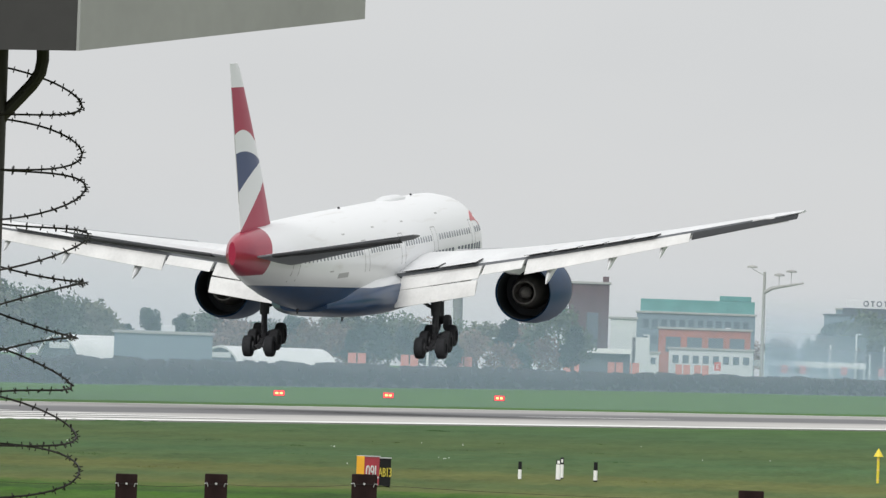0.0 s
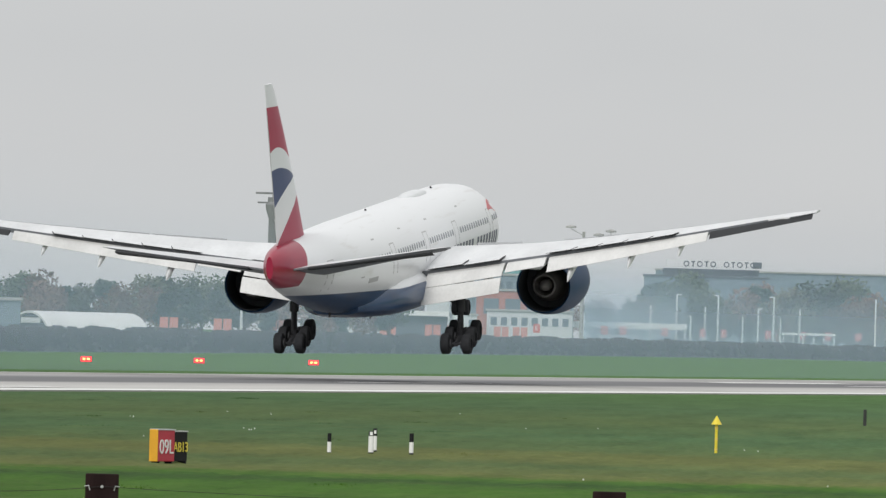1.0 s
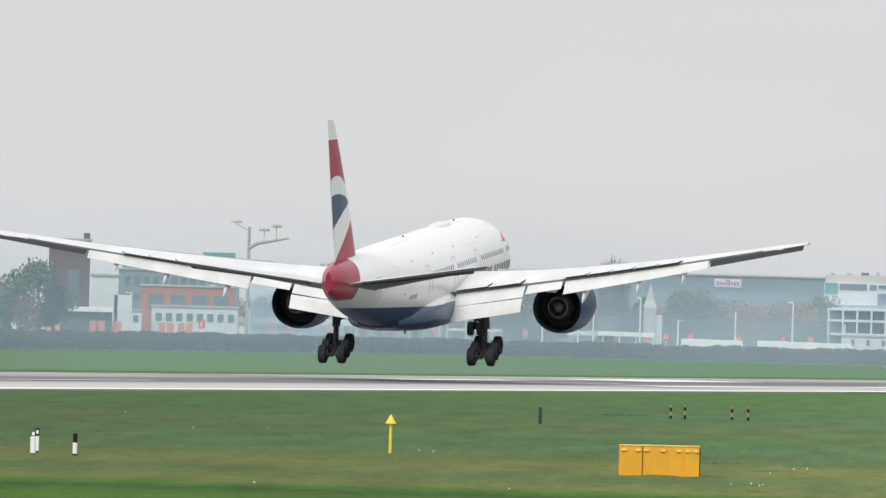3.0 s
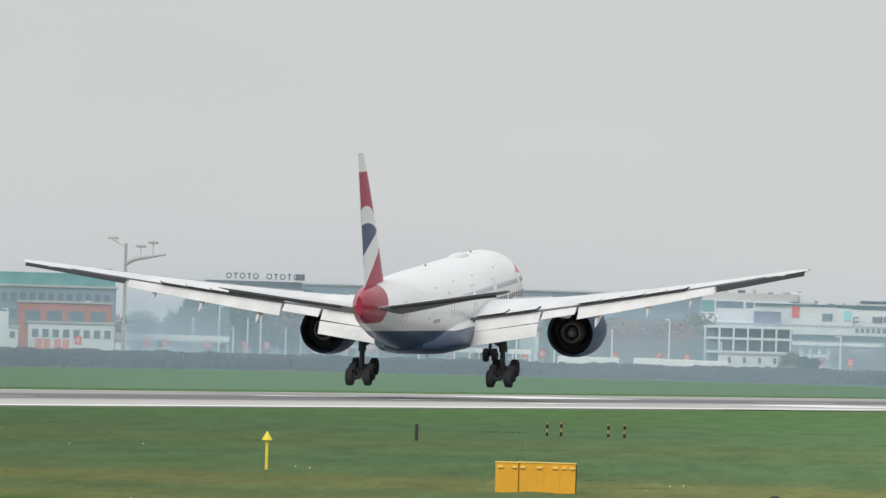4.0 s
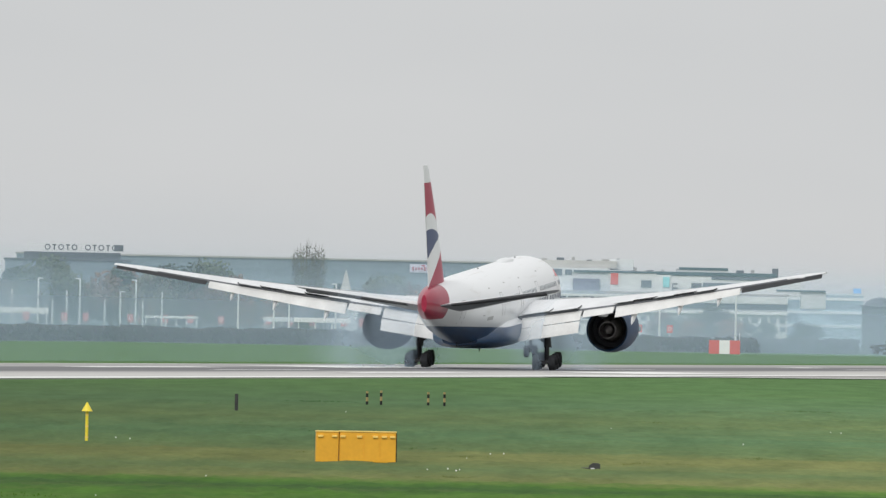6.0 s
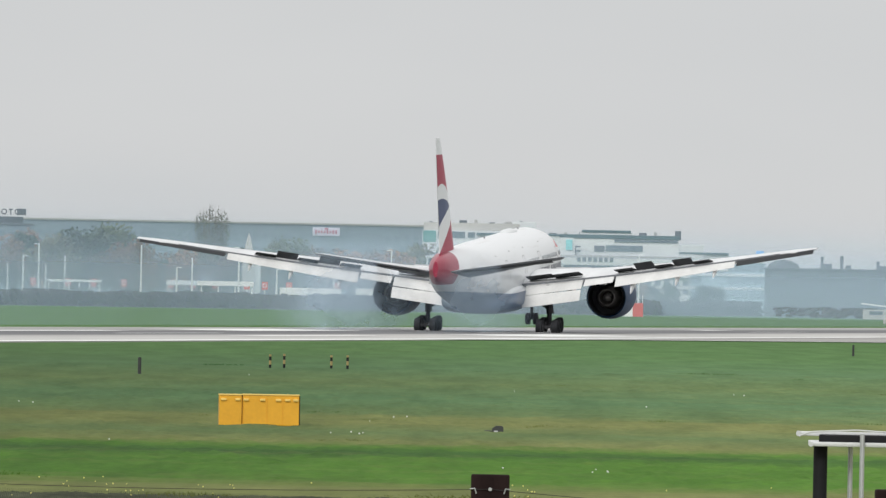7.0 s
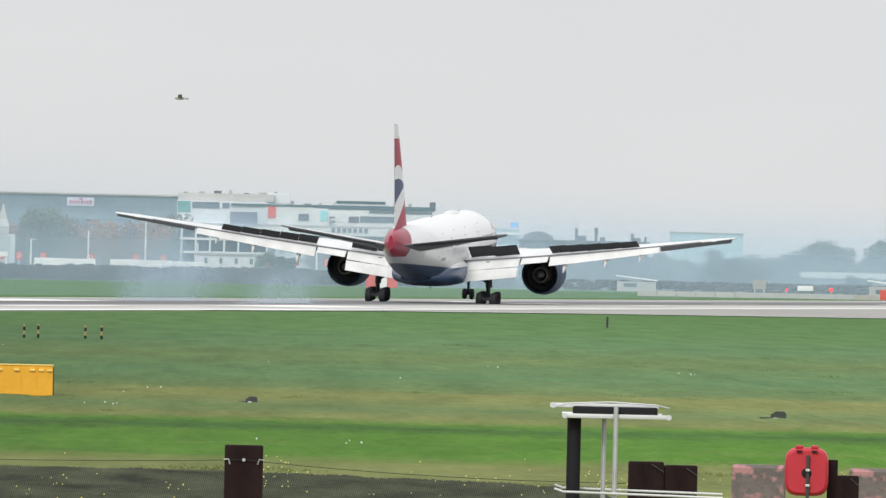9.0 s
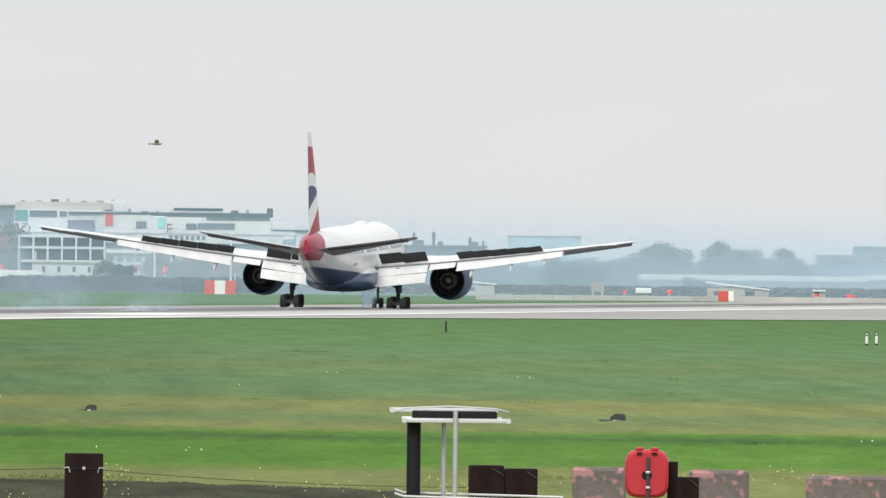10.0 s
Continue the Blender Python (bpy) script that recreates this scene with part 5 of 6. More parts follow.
def lamp_post(h):
    t = thing("street_lamp", "slender grey lamp post beside the car park", "street lamp", Matrix.Translation((0, -260 - h, 2)), "car park lamps")
    bm = bmesh.new()
    tube(bm, [(0, 0, 0), (0, 0, h)], [0.2, 0.13], 6)
    part("pole", bm, M_POLE, t)
    bm = bmesh.new()
    box(bm, (0.9, 0.3, 0.16), (0.35, 0, h), None, 0.04)
    part("lamp_head", bm, M_POLE, t)
    return t


def build_lamps_and_masts():
    rng = random.Random(9)
    made = [lamp_post(8.0), lamp_post(10.0), lamp_post(6.5)]
    spots = [(-4.15, 1700), (-4.05, 1700), (-3.85, 1780), (-3.2, 1960), (-2.87, 2180), (-2.7, 2200), (-2.42, 2240), (-2.31, 2250), (-2.25, 2250), (-2.19, 2260), (-2.135, 2240), (-2.03, 2250),
             (-1.965, 2240), (-1.9, 2250), (-1.87, 2260), (-1.79, 2250), (-1.47, 2240), (-1.32, 2250), (-1.256, 2250), (-1.06, 2250), (-0.9, 2260), (-0.66, 2250), (-0.42, 2260), (-0.2, 2260), (0.3, 2260), (0.62, 2300)]
    for i, (b, d) in enumerate(spots):
        m = facing(b, d, 0, rng.choice((0, 180, 90)))
        if i < 3:
            made[i].matrix_world = m
        else:
            copy_thing(made[i % 3], m)
    # tall floodlight mast with a long arm
    t = thing("floodlight_mast", "tall grey mast with a side arm and round lamp heads", "mast", facing(-2.711, 2000))
    bm = bmesh.new()
    tube(bm, [(0, 0, 0), (0, 0, 18.2)], [0.34, 0.2], 8)
    part("pole", bm, M_CONCRETE, t)
    bm = bmesh.new()
    tube(bm, [(0, 0, 15.1), (1.2, 0, 15.8), (5.9, 0, 16.7)], [0.3, 0.26, 0.12], 8)
    part("arm", bm, M_CONCRETE, t)
    for x, z, base in ((-1.9, 18.7, None), (4.0, 18.2, 16.4), (2.2, 17.6, 16.1)):
        bm = bmesh.new()
        if base:
            tube(bm, [(x, 0, base), (x, 0, z)], 0.05, 5)
        else:
            tube(bm, [(0, 0, 17.6), (x, 0, z - 0.1)], 0.05, 5)
        turned(bm, [(z, 0.1), (z + 0.05, 0.8), (z + 0.3, 0.75), (z + 0.5, 0.1)], "z", 12, (x, 0, 0), True)
        part("lamp_head", bm, M_CONCRETE, t)
    # radar tower
    t = thing("radar_tower", "grey concrete radar tower with a flared head", "tower", facing(-4.025, 2000))
    bm = bmesh.new()
    turned(bm, [(0, 0.95), (12, 0.75), (18.8, 0.7), (20.2, 1.15), (20.9, 1.2), (21.3, 0.9), (22.0, 0.9)], "z", 16, cap=True)
    part("shaft", bm, M_TOWER, t)
    bm = bmesh.new()
    box(bm, (5.4, 0.5, 0.3), (0, 0, 22.6), None, 0.05)
    box(bm, (0.5, 0.5, 0.6), (0, 0, 22.2), None, 0.05)
    part("antenna_bar", bm, M_TOWER, t)
    for x, z in ((-1.6, 21.2), (1.5, 21.3)):
        bm = bmesh.new()
        box(bm, (1.6, 0.6, 0.25), (x, 0, z), None, 0.05)
        part("side_antenna", bm, M_TOWER, t)
    t = thing("floodlight_mast", "slim far mast above the woodland", "mast", facing(-4.12, 1900))
    bm = bmesh.new()
    tube(bm, [(0, 0, 0), (0, 0, 13)], [0.2, 0.12], 6)
    part("pole", bm, M_CONCRETE, t)


def build_vehicles():
    """Low white vans and lorries along the perimeter road."""
    rng = random.Random(21)

    def van(b, d, ln, hh):
        t = thing("van", "white delivery van parked behind the hedge", "van", facing(b, d, 0, 0), "parked vans")
        slab("body", (ln, 2.0, hh - 0.9), (0, 1, 0.65 + hh / 2 - 0.05), M_BOARD_WHITE, t, bevel=0.12)
        slab("windscreen", (0.5, 1.7, 0.7), (ln / 2 - 0.2, 1, hh - 0.75), M_PANE, t, bevel=0.05)
        for x in (-ln * 0.32, ln * 0.32):
            bm = bmesh.new()
            turned(bm, [(-0.1, 0.05), (-0.1, 0.36), (0.1, 0.36), (0.1, 0.05)], "y", 12, cap=True)
            w = part("wheel", bm, M_TYRE, t)
            w.location = (x, 0.1, 0.36)
        return t
    for b in (-0.82, -0.7, -0.5, -0.38, -0.24):
        van(b, 2236, 5.0 + rng.random(), 3.2 + 0.25 * rng.random())
    # canopies over the car park rows
    for b, d, w, z, hh in ((-2.6, 2225, 26, 4.6, 1.0), (-1.18, 2260, 14.5, 4.0, 0.75), (-1.75, 2260, 9, 4.0, 0.4)):
        t = thing("canopy", "long white canopy over parked cars", "canopy", facing(b, d))
        slab("roof_slab", (w, 5, hh), (0, 2.5, z), M_BOARD_WHITE, t)
        for i in range(6):
            slab("column", (0.2, 0.2, z), (-w / 2 + 0.3 + i * (w - 0.6) / 5, 0.3, z / 2), M_POLE, t, bevel=0)
    # apron clutter beyond the end of the hedge
    t = thing("notice_panel", "pale blank panel on two legs", "sign", facing(2.161, 2080))
    slab("board", (2.0, 0.12, 1.5), (0, 0, 1.9), M_CONCRETE, t, bevel=0)
    for x in (-0.7, 0.7):
        slab("leg", (0.12, 0.12, 1.2), (x, 0, 0.6), M_POLE, t, bevel=0)
    van(2.354, 2060, 2.4, 1.7)
    for b, d, z in ((2.462, 2050, 1.35), (2.275, 2050, 1.2), (3.079, 2060, 1.0), (3.213, 2060, 1.0), (3.232, 2060, 0.95)):
        t = thing("warning_light", "red warning light on a short post", "lamp", facing(b, d), "red warning lights")
        slab("post", (0.1, 0.1, z), (0, 0, z / 2), M_POLE, t, bevel=0)
        bm = bmesh.new()
        bmesh.ops.create_uvsphere(bm, u_segments=12, v_segments=8, radius=0.3 if b == 2.462 else 0.2, matrix=Matrix.Translation((0, -0.1, z)))
        part("lens", bm, M_LAMP_RED, t, "glowing red lens")
    t = thing("marker_board", "red and white marker board beyond the runway, blurred by haze", "sign", facing(2.7, 1990))
    for i in range(3):
        slab("panel", (0.75, 0.15, 1.5), (-0.75 + i * 0.75, 0, 0.85), M_BOARD_RED if i != 2 else M_BOARD_WHITE, t, bevel=0.02)
    slab("leg", (1.6, 0.1, 0.2), (0, 0.1, 0.06), M_POLE, t, bevel=0)
    for first, last, dist, name in ((1.69, 2.1, 1960, "short line of low pale concrete barriers"), (2.12, 3.6, 2010, "line of low pale concrete barriers")):
        bm = bmesh.new()
        count = int((last - first) / 0.075)
        for i in range(count + 1):
            box(bm, (2.75, 0.5, 0.75), (0, 0, 0.375), facing(first + (last - first) * i / count, dist + 30 * i / count), 0)
        tagged(link("low_barrier", bm, M_BEIGE, False), name, "barrier", kind="structure")
    # dark hedge behind the barriers
    bm = bmesh.new()
    for i in range(2600):
        b0 = 1.2 + 2.6 * rng.random()
        m = facing(b0, 2330 + 60 * rng.random(), 1.5 * rng.random() ** 0.8)
        sz = 0.35 + 0.5 * rng.random()
        bm.faces.new([bm.verts.new(m @ Vector((u * sz, w * 0.2, v * sz * 0.7 + 0.25))) for u, v, w in ((-0.9, -0.4, 0), (0.8, -0.5, 1), (0.7, 0.5, 0), (-0.7, 0.45, 1))])
    tagged(link("hedge", bm, M_HEDGE, False), "low dark hedge behind the apron barriers", "hedge", kind="stuff")


def build_field_marks():
    # red and white aiming board beyond the runway
    t = thing("marker_board", "red and white striped marker board on the grass", "sign", facing(0.575, 2100))
    for i in range(3):
        slab("panel", (1.6, 0.15, 2.1), (-1.6 + i * 1.6, 0, 1.15), M_BOARD_WHITE if i == 1 else M_BOARD_RED, t, bevel=0.02)
    for x in (-1.6, 1.6):
        slab("leg", (0.1, 0.1, 0.3), (x, 0.1, 0.12), M_POLE, t, bevel=0)
    slab("rod", (0.08, 0.08, 3.4), (2.3, 0.1, 1.7), M_POLE, t, bevel=0)
    for b, d in ((-4.809, 1060), (-4.328, 1100), (-3.841, 1130)):
        t = thing("stop_bar_light", "glowing orange-red light unit on the far grass", "lamp", facing(b, d), "stop bar lights")
        slab("housing", (0.95, 0.3, 0.5), (0, 0.1, 0.34), M_TYRE, t, bevel=0.06)
        slab("lens", (0.86, 0.1, 0.42), (0, -0.1, 0.34), M_LAMP_RED, t, "glowing red lens", 0.04)
        for x in (-0.17, 0.17):
            slab("bulb", (0.2, 0.06, 0.14), (x, -0.17, 0.34), M_LAMP_CORE, t, "bright amber core", 0.03)


build_letter_boards()
build_lamps_and_masts()
build_vehicles()
build_field_marks()


def build_haze_sheets():
    """Added translucent bluish sheets that imitate distance haze over the far side, thinning upward."""
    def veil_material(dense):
        m = bpy.data.materials.new("haze_sheet")
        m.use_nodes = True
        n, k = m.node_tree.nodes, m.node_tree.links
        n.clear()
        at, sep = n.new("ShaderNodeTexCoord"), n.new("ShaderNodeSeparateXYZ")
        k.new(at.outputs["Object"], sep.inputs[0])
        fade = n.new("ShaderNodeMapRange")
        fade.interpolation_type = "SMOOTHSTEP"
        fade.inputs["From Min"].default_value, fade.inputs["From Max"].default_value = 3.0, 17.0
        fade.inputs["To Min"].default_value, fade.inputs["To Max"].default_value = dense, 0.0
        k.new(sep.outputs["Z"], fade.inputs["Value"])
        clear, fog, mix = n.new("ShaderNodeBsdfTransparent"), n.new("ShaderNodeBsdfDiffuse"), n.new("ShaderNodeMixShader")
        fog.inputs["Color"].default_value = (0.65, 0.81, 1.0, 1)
        # a translucent share lets each haze sheet take light from both sides
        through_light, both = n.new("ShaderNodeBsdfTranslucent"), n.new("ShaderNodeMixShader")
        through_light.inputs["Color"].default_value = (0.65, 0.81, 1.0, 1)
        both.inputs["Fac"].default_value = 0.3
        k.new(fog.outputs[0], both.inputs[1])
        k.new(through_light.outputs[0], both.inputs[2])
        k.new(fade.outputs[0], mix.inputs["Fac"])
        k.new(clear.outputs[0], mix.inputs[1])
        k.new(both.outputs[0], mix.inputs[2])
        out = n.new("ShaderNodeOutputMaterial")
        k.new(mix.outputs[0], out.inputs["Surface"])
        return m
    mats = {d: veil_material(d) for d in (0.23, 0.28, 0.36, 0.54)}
    far_line = [(-12, 1000)] + HEDGE[:-2] + [(1.0, 2260), (6, 2420)]

    def reach(b, k):
        if k is None:
            return 214 / math.sin(radians(HEADING - b)) if b < 4.6 else 3100
        return k * lerp_table(far_line, b)[0]
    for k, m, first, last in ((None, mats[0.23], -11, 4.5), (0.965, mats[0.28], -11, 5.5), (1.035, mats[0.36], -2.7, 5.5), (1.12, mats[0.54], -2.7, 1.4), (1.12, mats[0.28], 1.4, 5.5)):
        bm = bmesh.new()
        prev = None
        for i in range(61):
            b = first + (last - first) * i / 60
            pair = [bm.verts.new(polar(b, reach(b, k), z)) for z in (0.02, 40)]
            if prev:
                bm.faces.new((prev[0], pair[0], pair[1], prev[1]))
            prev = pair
        tagged(link("mist", bm, m, False), "translucent bluish sheet standing in for haze over the far side", "mist", kind="stuff")


build_haze_sheets()

# ---- signs and markers on the near grass ----
M_YELLOW = mat("yellow_fibreglass", (0.72, 0.36, 0.02), 0.55, 0, 0.12, 1.2)
M_YELLOW_LITE = mat("pale_yellow_trim", (0.8, 0.55, 0.14), 0.5, 0, 0.1, 1.5)
M_YELLOW_POST = mat("yellow_marker_paint", (0.75, 0.6, 0.04), 0.5, 0, 0.1, 4.0)
M_DULL_YELLOW = mat("weathered_yellow_band", (0.32, 0.24, 0.1), 0.7, 0, 0.15, 4.0)
M_FLOWER = mat("pale_yellow_petals", (0.78, 0.7, 0.2), 0.7, 0, 0)
M_SIGN_RED = mat("sign_red", (0.5, 0.02, 0.05), 0.4, 0, 0.08, 2.0)
M_BLACK = mat("black_plastic", (0.012, 0.012, 0.014), 0.7, 0, 0.2, 3.0, gloss=0.2)
M_AMBER = mat("sign_yellow_letters", (0.8, 0.65, 0.08), 0.5, 0, 0)
M_SLEEPER = mat("tarred_sleeper_wood", (0.022, 0.0125, 0.0125), 0.9, 0, 0.4, 5.0, 0.5, 60, (1, 1, 0.25), gloss=0.12)
M_GALV = mat("galvanised_tube", (0.5, 0.51, 0.52), 0.4, 0.6, 0.15, 6.0)
M_ALU = mat("white_aluminium", (0.56, 0.57, 0.57), 0.45, 0.1, 0.08, 4.0)
M_EXT_RED = mat("red_plastic", (0.44, 0.016, 0.03), 0.5, 0, 0.12, 5.0, 0.1, 80)
M_WIRE = mat("rusty_wire", (0.03, 0.028, 0.027), 0.6, 0.5, 0.3, 20.0)
M_DARK_STRIP = mat("dark_olive_strip", (0.046, 0.053, 0.03), 0.95, 0, 0.85, 1.6, stretch=(0.6, 0.08, 1), gloss=0.05)
M_STUB = mat("dark_plastic_unit", (0.03, 0.032, 0.03), 0.6, 0, 0.3, 4.0)


def pink_wall_material():
    m = mat("flaking_pink_paint_on_concrete", (0.14, 0.12, 0.11), 0.9, 0, 0.45, 4.0, 0.3, 30)
    n, k = m.node_tree.nodes, m.node_tree.links
    b = n["Principled BSDF"]
    src = b.inputs["Base Color"].links[0].from_socket
    at = n.new("ShaderNodeTexCoord")
    patch = noise_node(n, k, at.outputs["Object"], 9.0, 7)
    f = ramp_node(n, k, patch, [(0.52, (0, 0, 0)), (0.62, (1, 1, 1))])
    k.new(mix_node(n, k, f, src, (0.4, 0.2, 0.2)), b.inputs["Base Color"])
    return m


M_PINK = pink_wall_material()


def build_signs():
    # runway sign: yellow end, red and black faces
    t = thing("runway_sign", "runway holding sign, red and black faces with a yellow end", "sign", facing(-4.479, 335, 0, 62))
    slab("red_box", (0.92, 0.22, 0.8), (-0.35, 0, 0.46), M_SIGN_RED, t, "red sign box", 0.02)
    slab("black_box", (0.76, 0.2, 0.76), (0.5, 0.03, 0.44), M_BLACK, t, "black sign box", 0.02)
    slab("end_panel", (0.03, 0.24, 0.82), (-0.825, 0, 0.47), M_YELLOW, t, "yellow end panel", 0.008)
    slab("top_cap", (0.95, 0.26, 0.03), (-0.35, 0, 0.875), M_ALU, t, "pale top cap", 0.005)
    slab("top_cap", (0.76, 0.24, 0.03), (0.5, 0.03, 0.835), M_ALU, t, "pale top cap", 0.005)
    for x in (-0.7, 0.0, 0.75):
        slab("leg", (0.06, 0.2, 0.1), (x, 0, 0.03), M_BLACK, t, bevel=0)
    glyph("09L", 0.52, M_BOARD_WHITE, t, Matrix.Translation((-0.35, -0.122, 0.42)) @ UPRIGHT)
    glyph("AB13", 0.36, M_AMBER, t, Matrix.Translation((0.5, -0.082, 0.42)) @ UPRIGHT)
    # the yellow back of another sign, two cases side by side
    t = thing("sign_cabinet", "two yellow fibreglass sign cabinets seen from behind", "sign cabinet", facing(-0.964, 361, 0, 4))
    for x, w, tint in ((-0.765, 0.6, 0), (0.305, 1.5, 1)):
        c = slab("case", (w, 0.34, 0.8), (x, 0, 0.42 + 0.01 * tint), M_YELLOW, t, "", 0.025)
        slab("lid", (w + 0.02, 0.38, 0.035), (x, 0, 0.835 + 0.01 * tint), M_YELLOW_LITE, c, "pale lid edge", 0.01)
    for x in (-0.95, -0.58, -0.36, 0.08, 0.5, 0.74, 0.96):
        slab("catch", (0.14, 0.06, 0.06), (x, -0.19, 0.71), M_YELLOW_LITE, t, "pale moulded catch", 0.015)
    for x in (-0.44, 0.2, 0.62):
        slab("seam", (0.014, 0.02, 0.72), (x, -0.172, 0.42), M_YELLOW, t, bevel=0)
    slab("side_panel", (0.02, 0.33, 0.78), (1.066, 0, 0.42), M_BLACK, t, "dark end panel", 0.005)
    for x in (-0.9, -0.2, 0.4, 0.95):
        slab("leg", (0.07, 0.2, 0.1), (x, 0, 0.0), M_BLACK, t, bevel=0)
    # arrow post
    t = thing("arrow_marker", "yellow marker post with an arrow head", "marker", facing(-2.095, 405))
    bm = bmesh.new()
    tube(bm, [(0, 0, 0), (0, 0, 1.0)], 0.045, 10)
    part("post", bm, M_YELLOW_POST, t)
    bm = bmesh.new()
    turned(bm, [(0.93, 0.16), (0.96, 0.15), (1.2, 0.01)], "z", 12, cap=True)
    part("arrow_head", bm, M_YELLOW_POST, t)
    for z in (0.14, 0.46, 0.8):
        bm = bmesh.new()
        turned(bm, [(z, 0.05), (z + 0.05, 0.05)], "z", 10, cap=True)
        part("band", bm, M_YELLOW_LITE, t, "pale reflective band")
    # black and white marker posts
    for b, d, h, r, cap in ((-3.776, 371, 0.61, 0.055, 0.4), (-3.594, 373, 0.68, 0.075, 0.2), (-3.577, 379, 0.72, 0.055, 0.3), (-3.418, 375, 0.64, 0.062, 0.4), (3.293, 758, 0.72, 0.07, 0.3), (3.334, 760, 0.74, 0.07, 0.3)):
        t = thing("marker_post", "black and white banded marker post in grass", "marker", facing(b, d), "black and white marker posts")
        for z0, z1, m in ((0, 0.12, M_BLACK), (0.12, 1 - cap, M_BOARD_WHITE), (1 - cap, 1, M_BLACK)):
            bm = bmesh.new()
            turned(bm, [(z0 * h, r), (z1 * h - 0.004, r)], "z", 12, cap=True)
            part("band", bm, m, t)
        if cap < 0.35:
            slab("white_plate", (r * 1.1, 0.02, h * 0.14), (0, -r - 0.005, h * (1 - cap * 0.5)), M_BOARD_WHITE, t, bevel=0)
    # black and yellow banded posts
    for b, d in ((-0.921, 611), (-0.862, 618), (-0.664, 613), (-0.596, 616)):
        t = thing("marker_post", "black and yellow banded marker post in grass", "marker", facing(b, d), "black and yellow marker posts")
        for z0, z1, m in ((0, 0.32, M_BLACK), (0.32, 0.6, M_DULL_YELLOW), (0.6, 0.86, M_BLACK), (0.86, 1.0, M_DULL_YELLOW)):
            bm = bmesh.new()
            turned(bm, [(z0 * 0.67, 0.055), (z1 * 0.67 - 0.004, 0.055)], "z", 12, cap=True)
            part("band", bm, m, t)
    for b, d, h in ((-1.469, 553, 0.74), (1.526, 863, 0.7)):
        t = thing("marker_post", "plain dark marker post in grass", "marker", facing(b, d))
        bm = bmesh.new()
        tube(bm, [(0, 0, 0), (0, 0, h)], 0.07, 10)
        part("post", bm, M_STUB, t)
    # low dark drainage and light units
    for b, d, w, h in ((0.024, 358, 0.5, 0.17), (2.231, 346, 0.66, 0.21), (-5.675, 312, 0.48, 0.19)):
        t = thing("ground_unit", "low dark light unit half sunk in grass", "ground light", facing(b, d), "ground units")
        bm = bmesh.new()
        loft(bm, [[(-w * 0.1, -0.15, 0), (w * 0.5, -0.15, 0), (w * 0.5, -0.15, h * 0.75), (w * 0.42, -0.15, h), (w * 0.1, -0.15, h), (-w * 0.1, -0.15, h * 0.6)],
                  [(-w * 0.1, 0.15, 0), (w * 0.5, 0.15, 0), (w * 0.5, 0.15, h * 0.75), (w * 0.42, 0.15, h), (w * 0.1, 0.15, h), (-w * 0.1, 0.15, h * 0.6)]])
        part("housing", bm, M_STUB, t, "", False)
        slab("ramp", (w * 0.5, 0.3, h * 0.3), (-w * 0.28, 0, h * 0.14), M_STUB, t, bevel=0.02)
        slab("lug", (w * 0.2, 0.1, h * 0.2), (w * 0.1, -0.18, h * 0.15), M_GALV, t, bevel=0.01)


build_signs()


def build_fence_line():
    """Stout sleepers with plain wires and fine mesh between them."""
    g = ground_z(92)
    posts = ((-7.6, 2.42, 0.24), (-6.428, 2.42, 0.22), (-5.86, 2.45, 0.23), (-4.92, 2.5, 0.26), (-2.465, 2.47, 0.26), (0.013, 2.48, 0.26))
    for b, top, w in posts:
        t = thing("fence_post", "dark tarred sleeper post with wire staples", "fence post", facing(b, 92, g), "sleeper fence posts")
        bm = bmesh.new()
        box(bm, (w, 0.14, top - g + 0.3), (0, 0, (top - g - 0.3) / 2), None, 0.012)
        part("sleeper", bm, M_SLEEPER, t, "", False)
        for s in (-1, 1):
            bm = bmesh.new()
            tube(bm, [(s * w * 0.52, -0.08, top - g - 0.1), (s * w * 0.4, -0.085, top - g - 0.095), (s * w * 0.36, -0.08, top - g - 0.13)], 0.005, 5)
            part("staple", bm, M_GALV, t)
        bm = bmesh.new()
        turned(bm, [(-0.01, 0.012), (0.01, 0.012)], "y", 8, (0, -0.075, top - g - 0.1), True)
        part("bolt", bm, M_GALV, t)
    # wires
    spans = [p for p in posts] + [(1.62, 2.38, 0.2)]
    for (b0, t0, w0), (b1, t1, w1) in zip(spans, spans[1:]):
        for drop, r in ((0.1, 0.0022), (0.4, 0.0018)):
            bm = bmesh.new()
            pts = []
            for i in range(13):
                k = i / 12
                p = polar(b0 + (b1 - b0) * k, 91.92)
                pts.append((p.x, p.y, t0 + (t1 - t0) * k - drop - 0.05 * 4 * k * (1 - k) * 0.6))
            tube(bm, pts, r, 5)
            tagged(link("fence_wire", bm, M_WIRE), "thin plain wire strained between sleepers", "wire", "fence wires")
    # mesh skirt
    bm = bmesh.new()
    rng = random.Random(4)
    b, step = -1.9, 0.009
    while b < 1.62:
        for lean in (-1, 1):
            p0, p1 = polar(b, 91.95), polar(b + lean * 0.16, 91.95)
            top = 2.33 - 0.02 * (b + 1.9)
            n = Vector((0.0007, 0, 0))
            q = [bm.verts.new(v) for v in (p0 + Vector((0, 0, g)) - n, p0 + Vector((0, 0, g)) + n, p1 + Vector((0, 0, top)) + n, p1 + Vector((0, 0, top)) - n)]
            bm.faces.new(q)
        b += step
    tagged(link("fence_mesh", bm, M_WIRE, False), "fine dark wire mesh along the sleeper fence", "fence", kind="stuff")


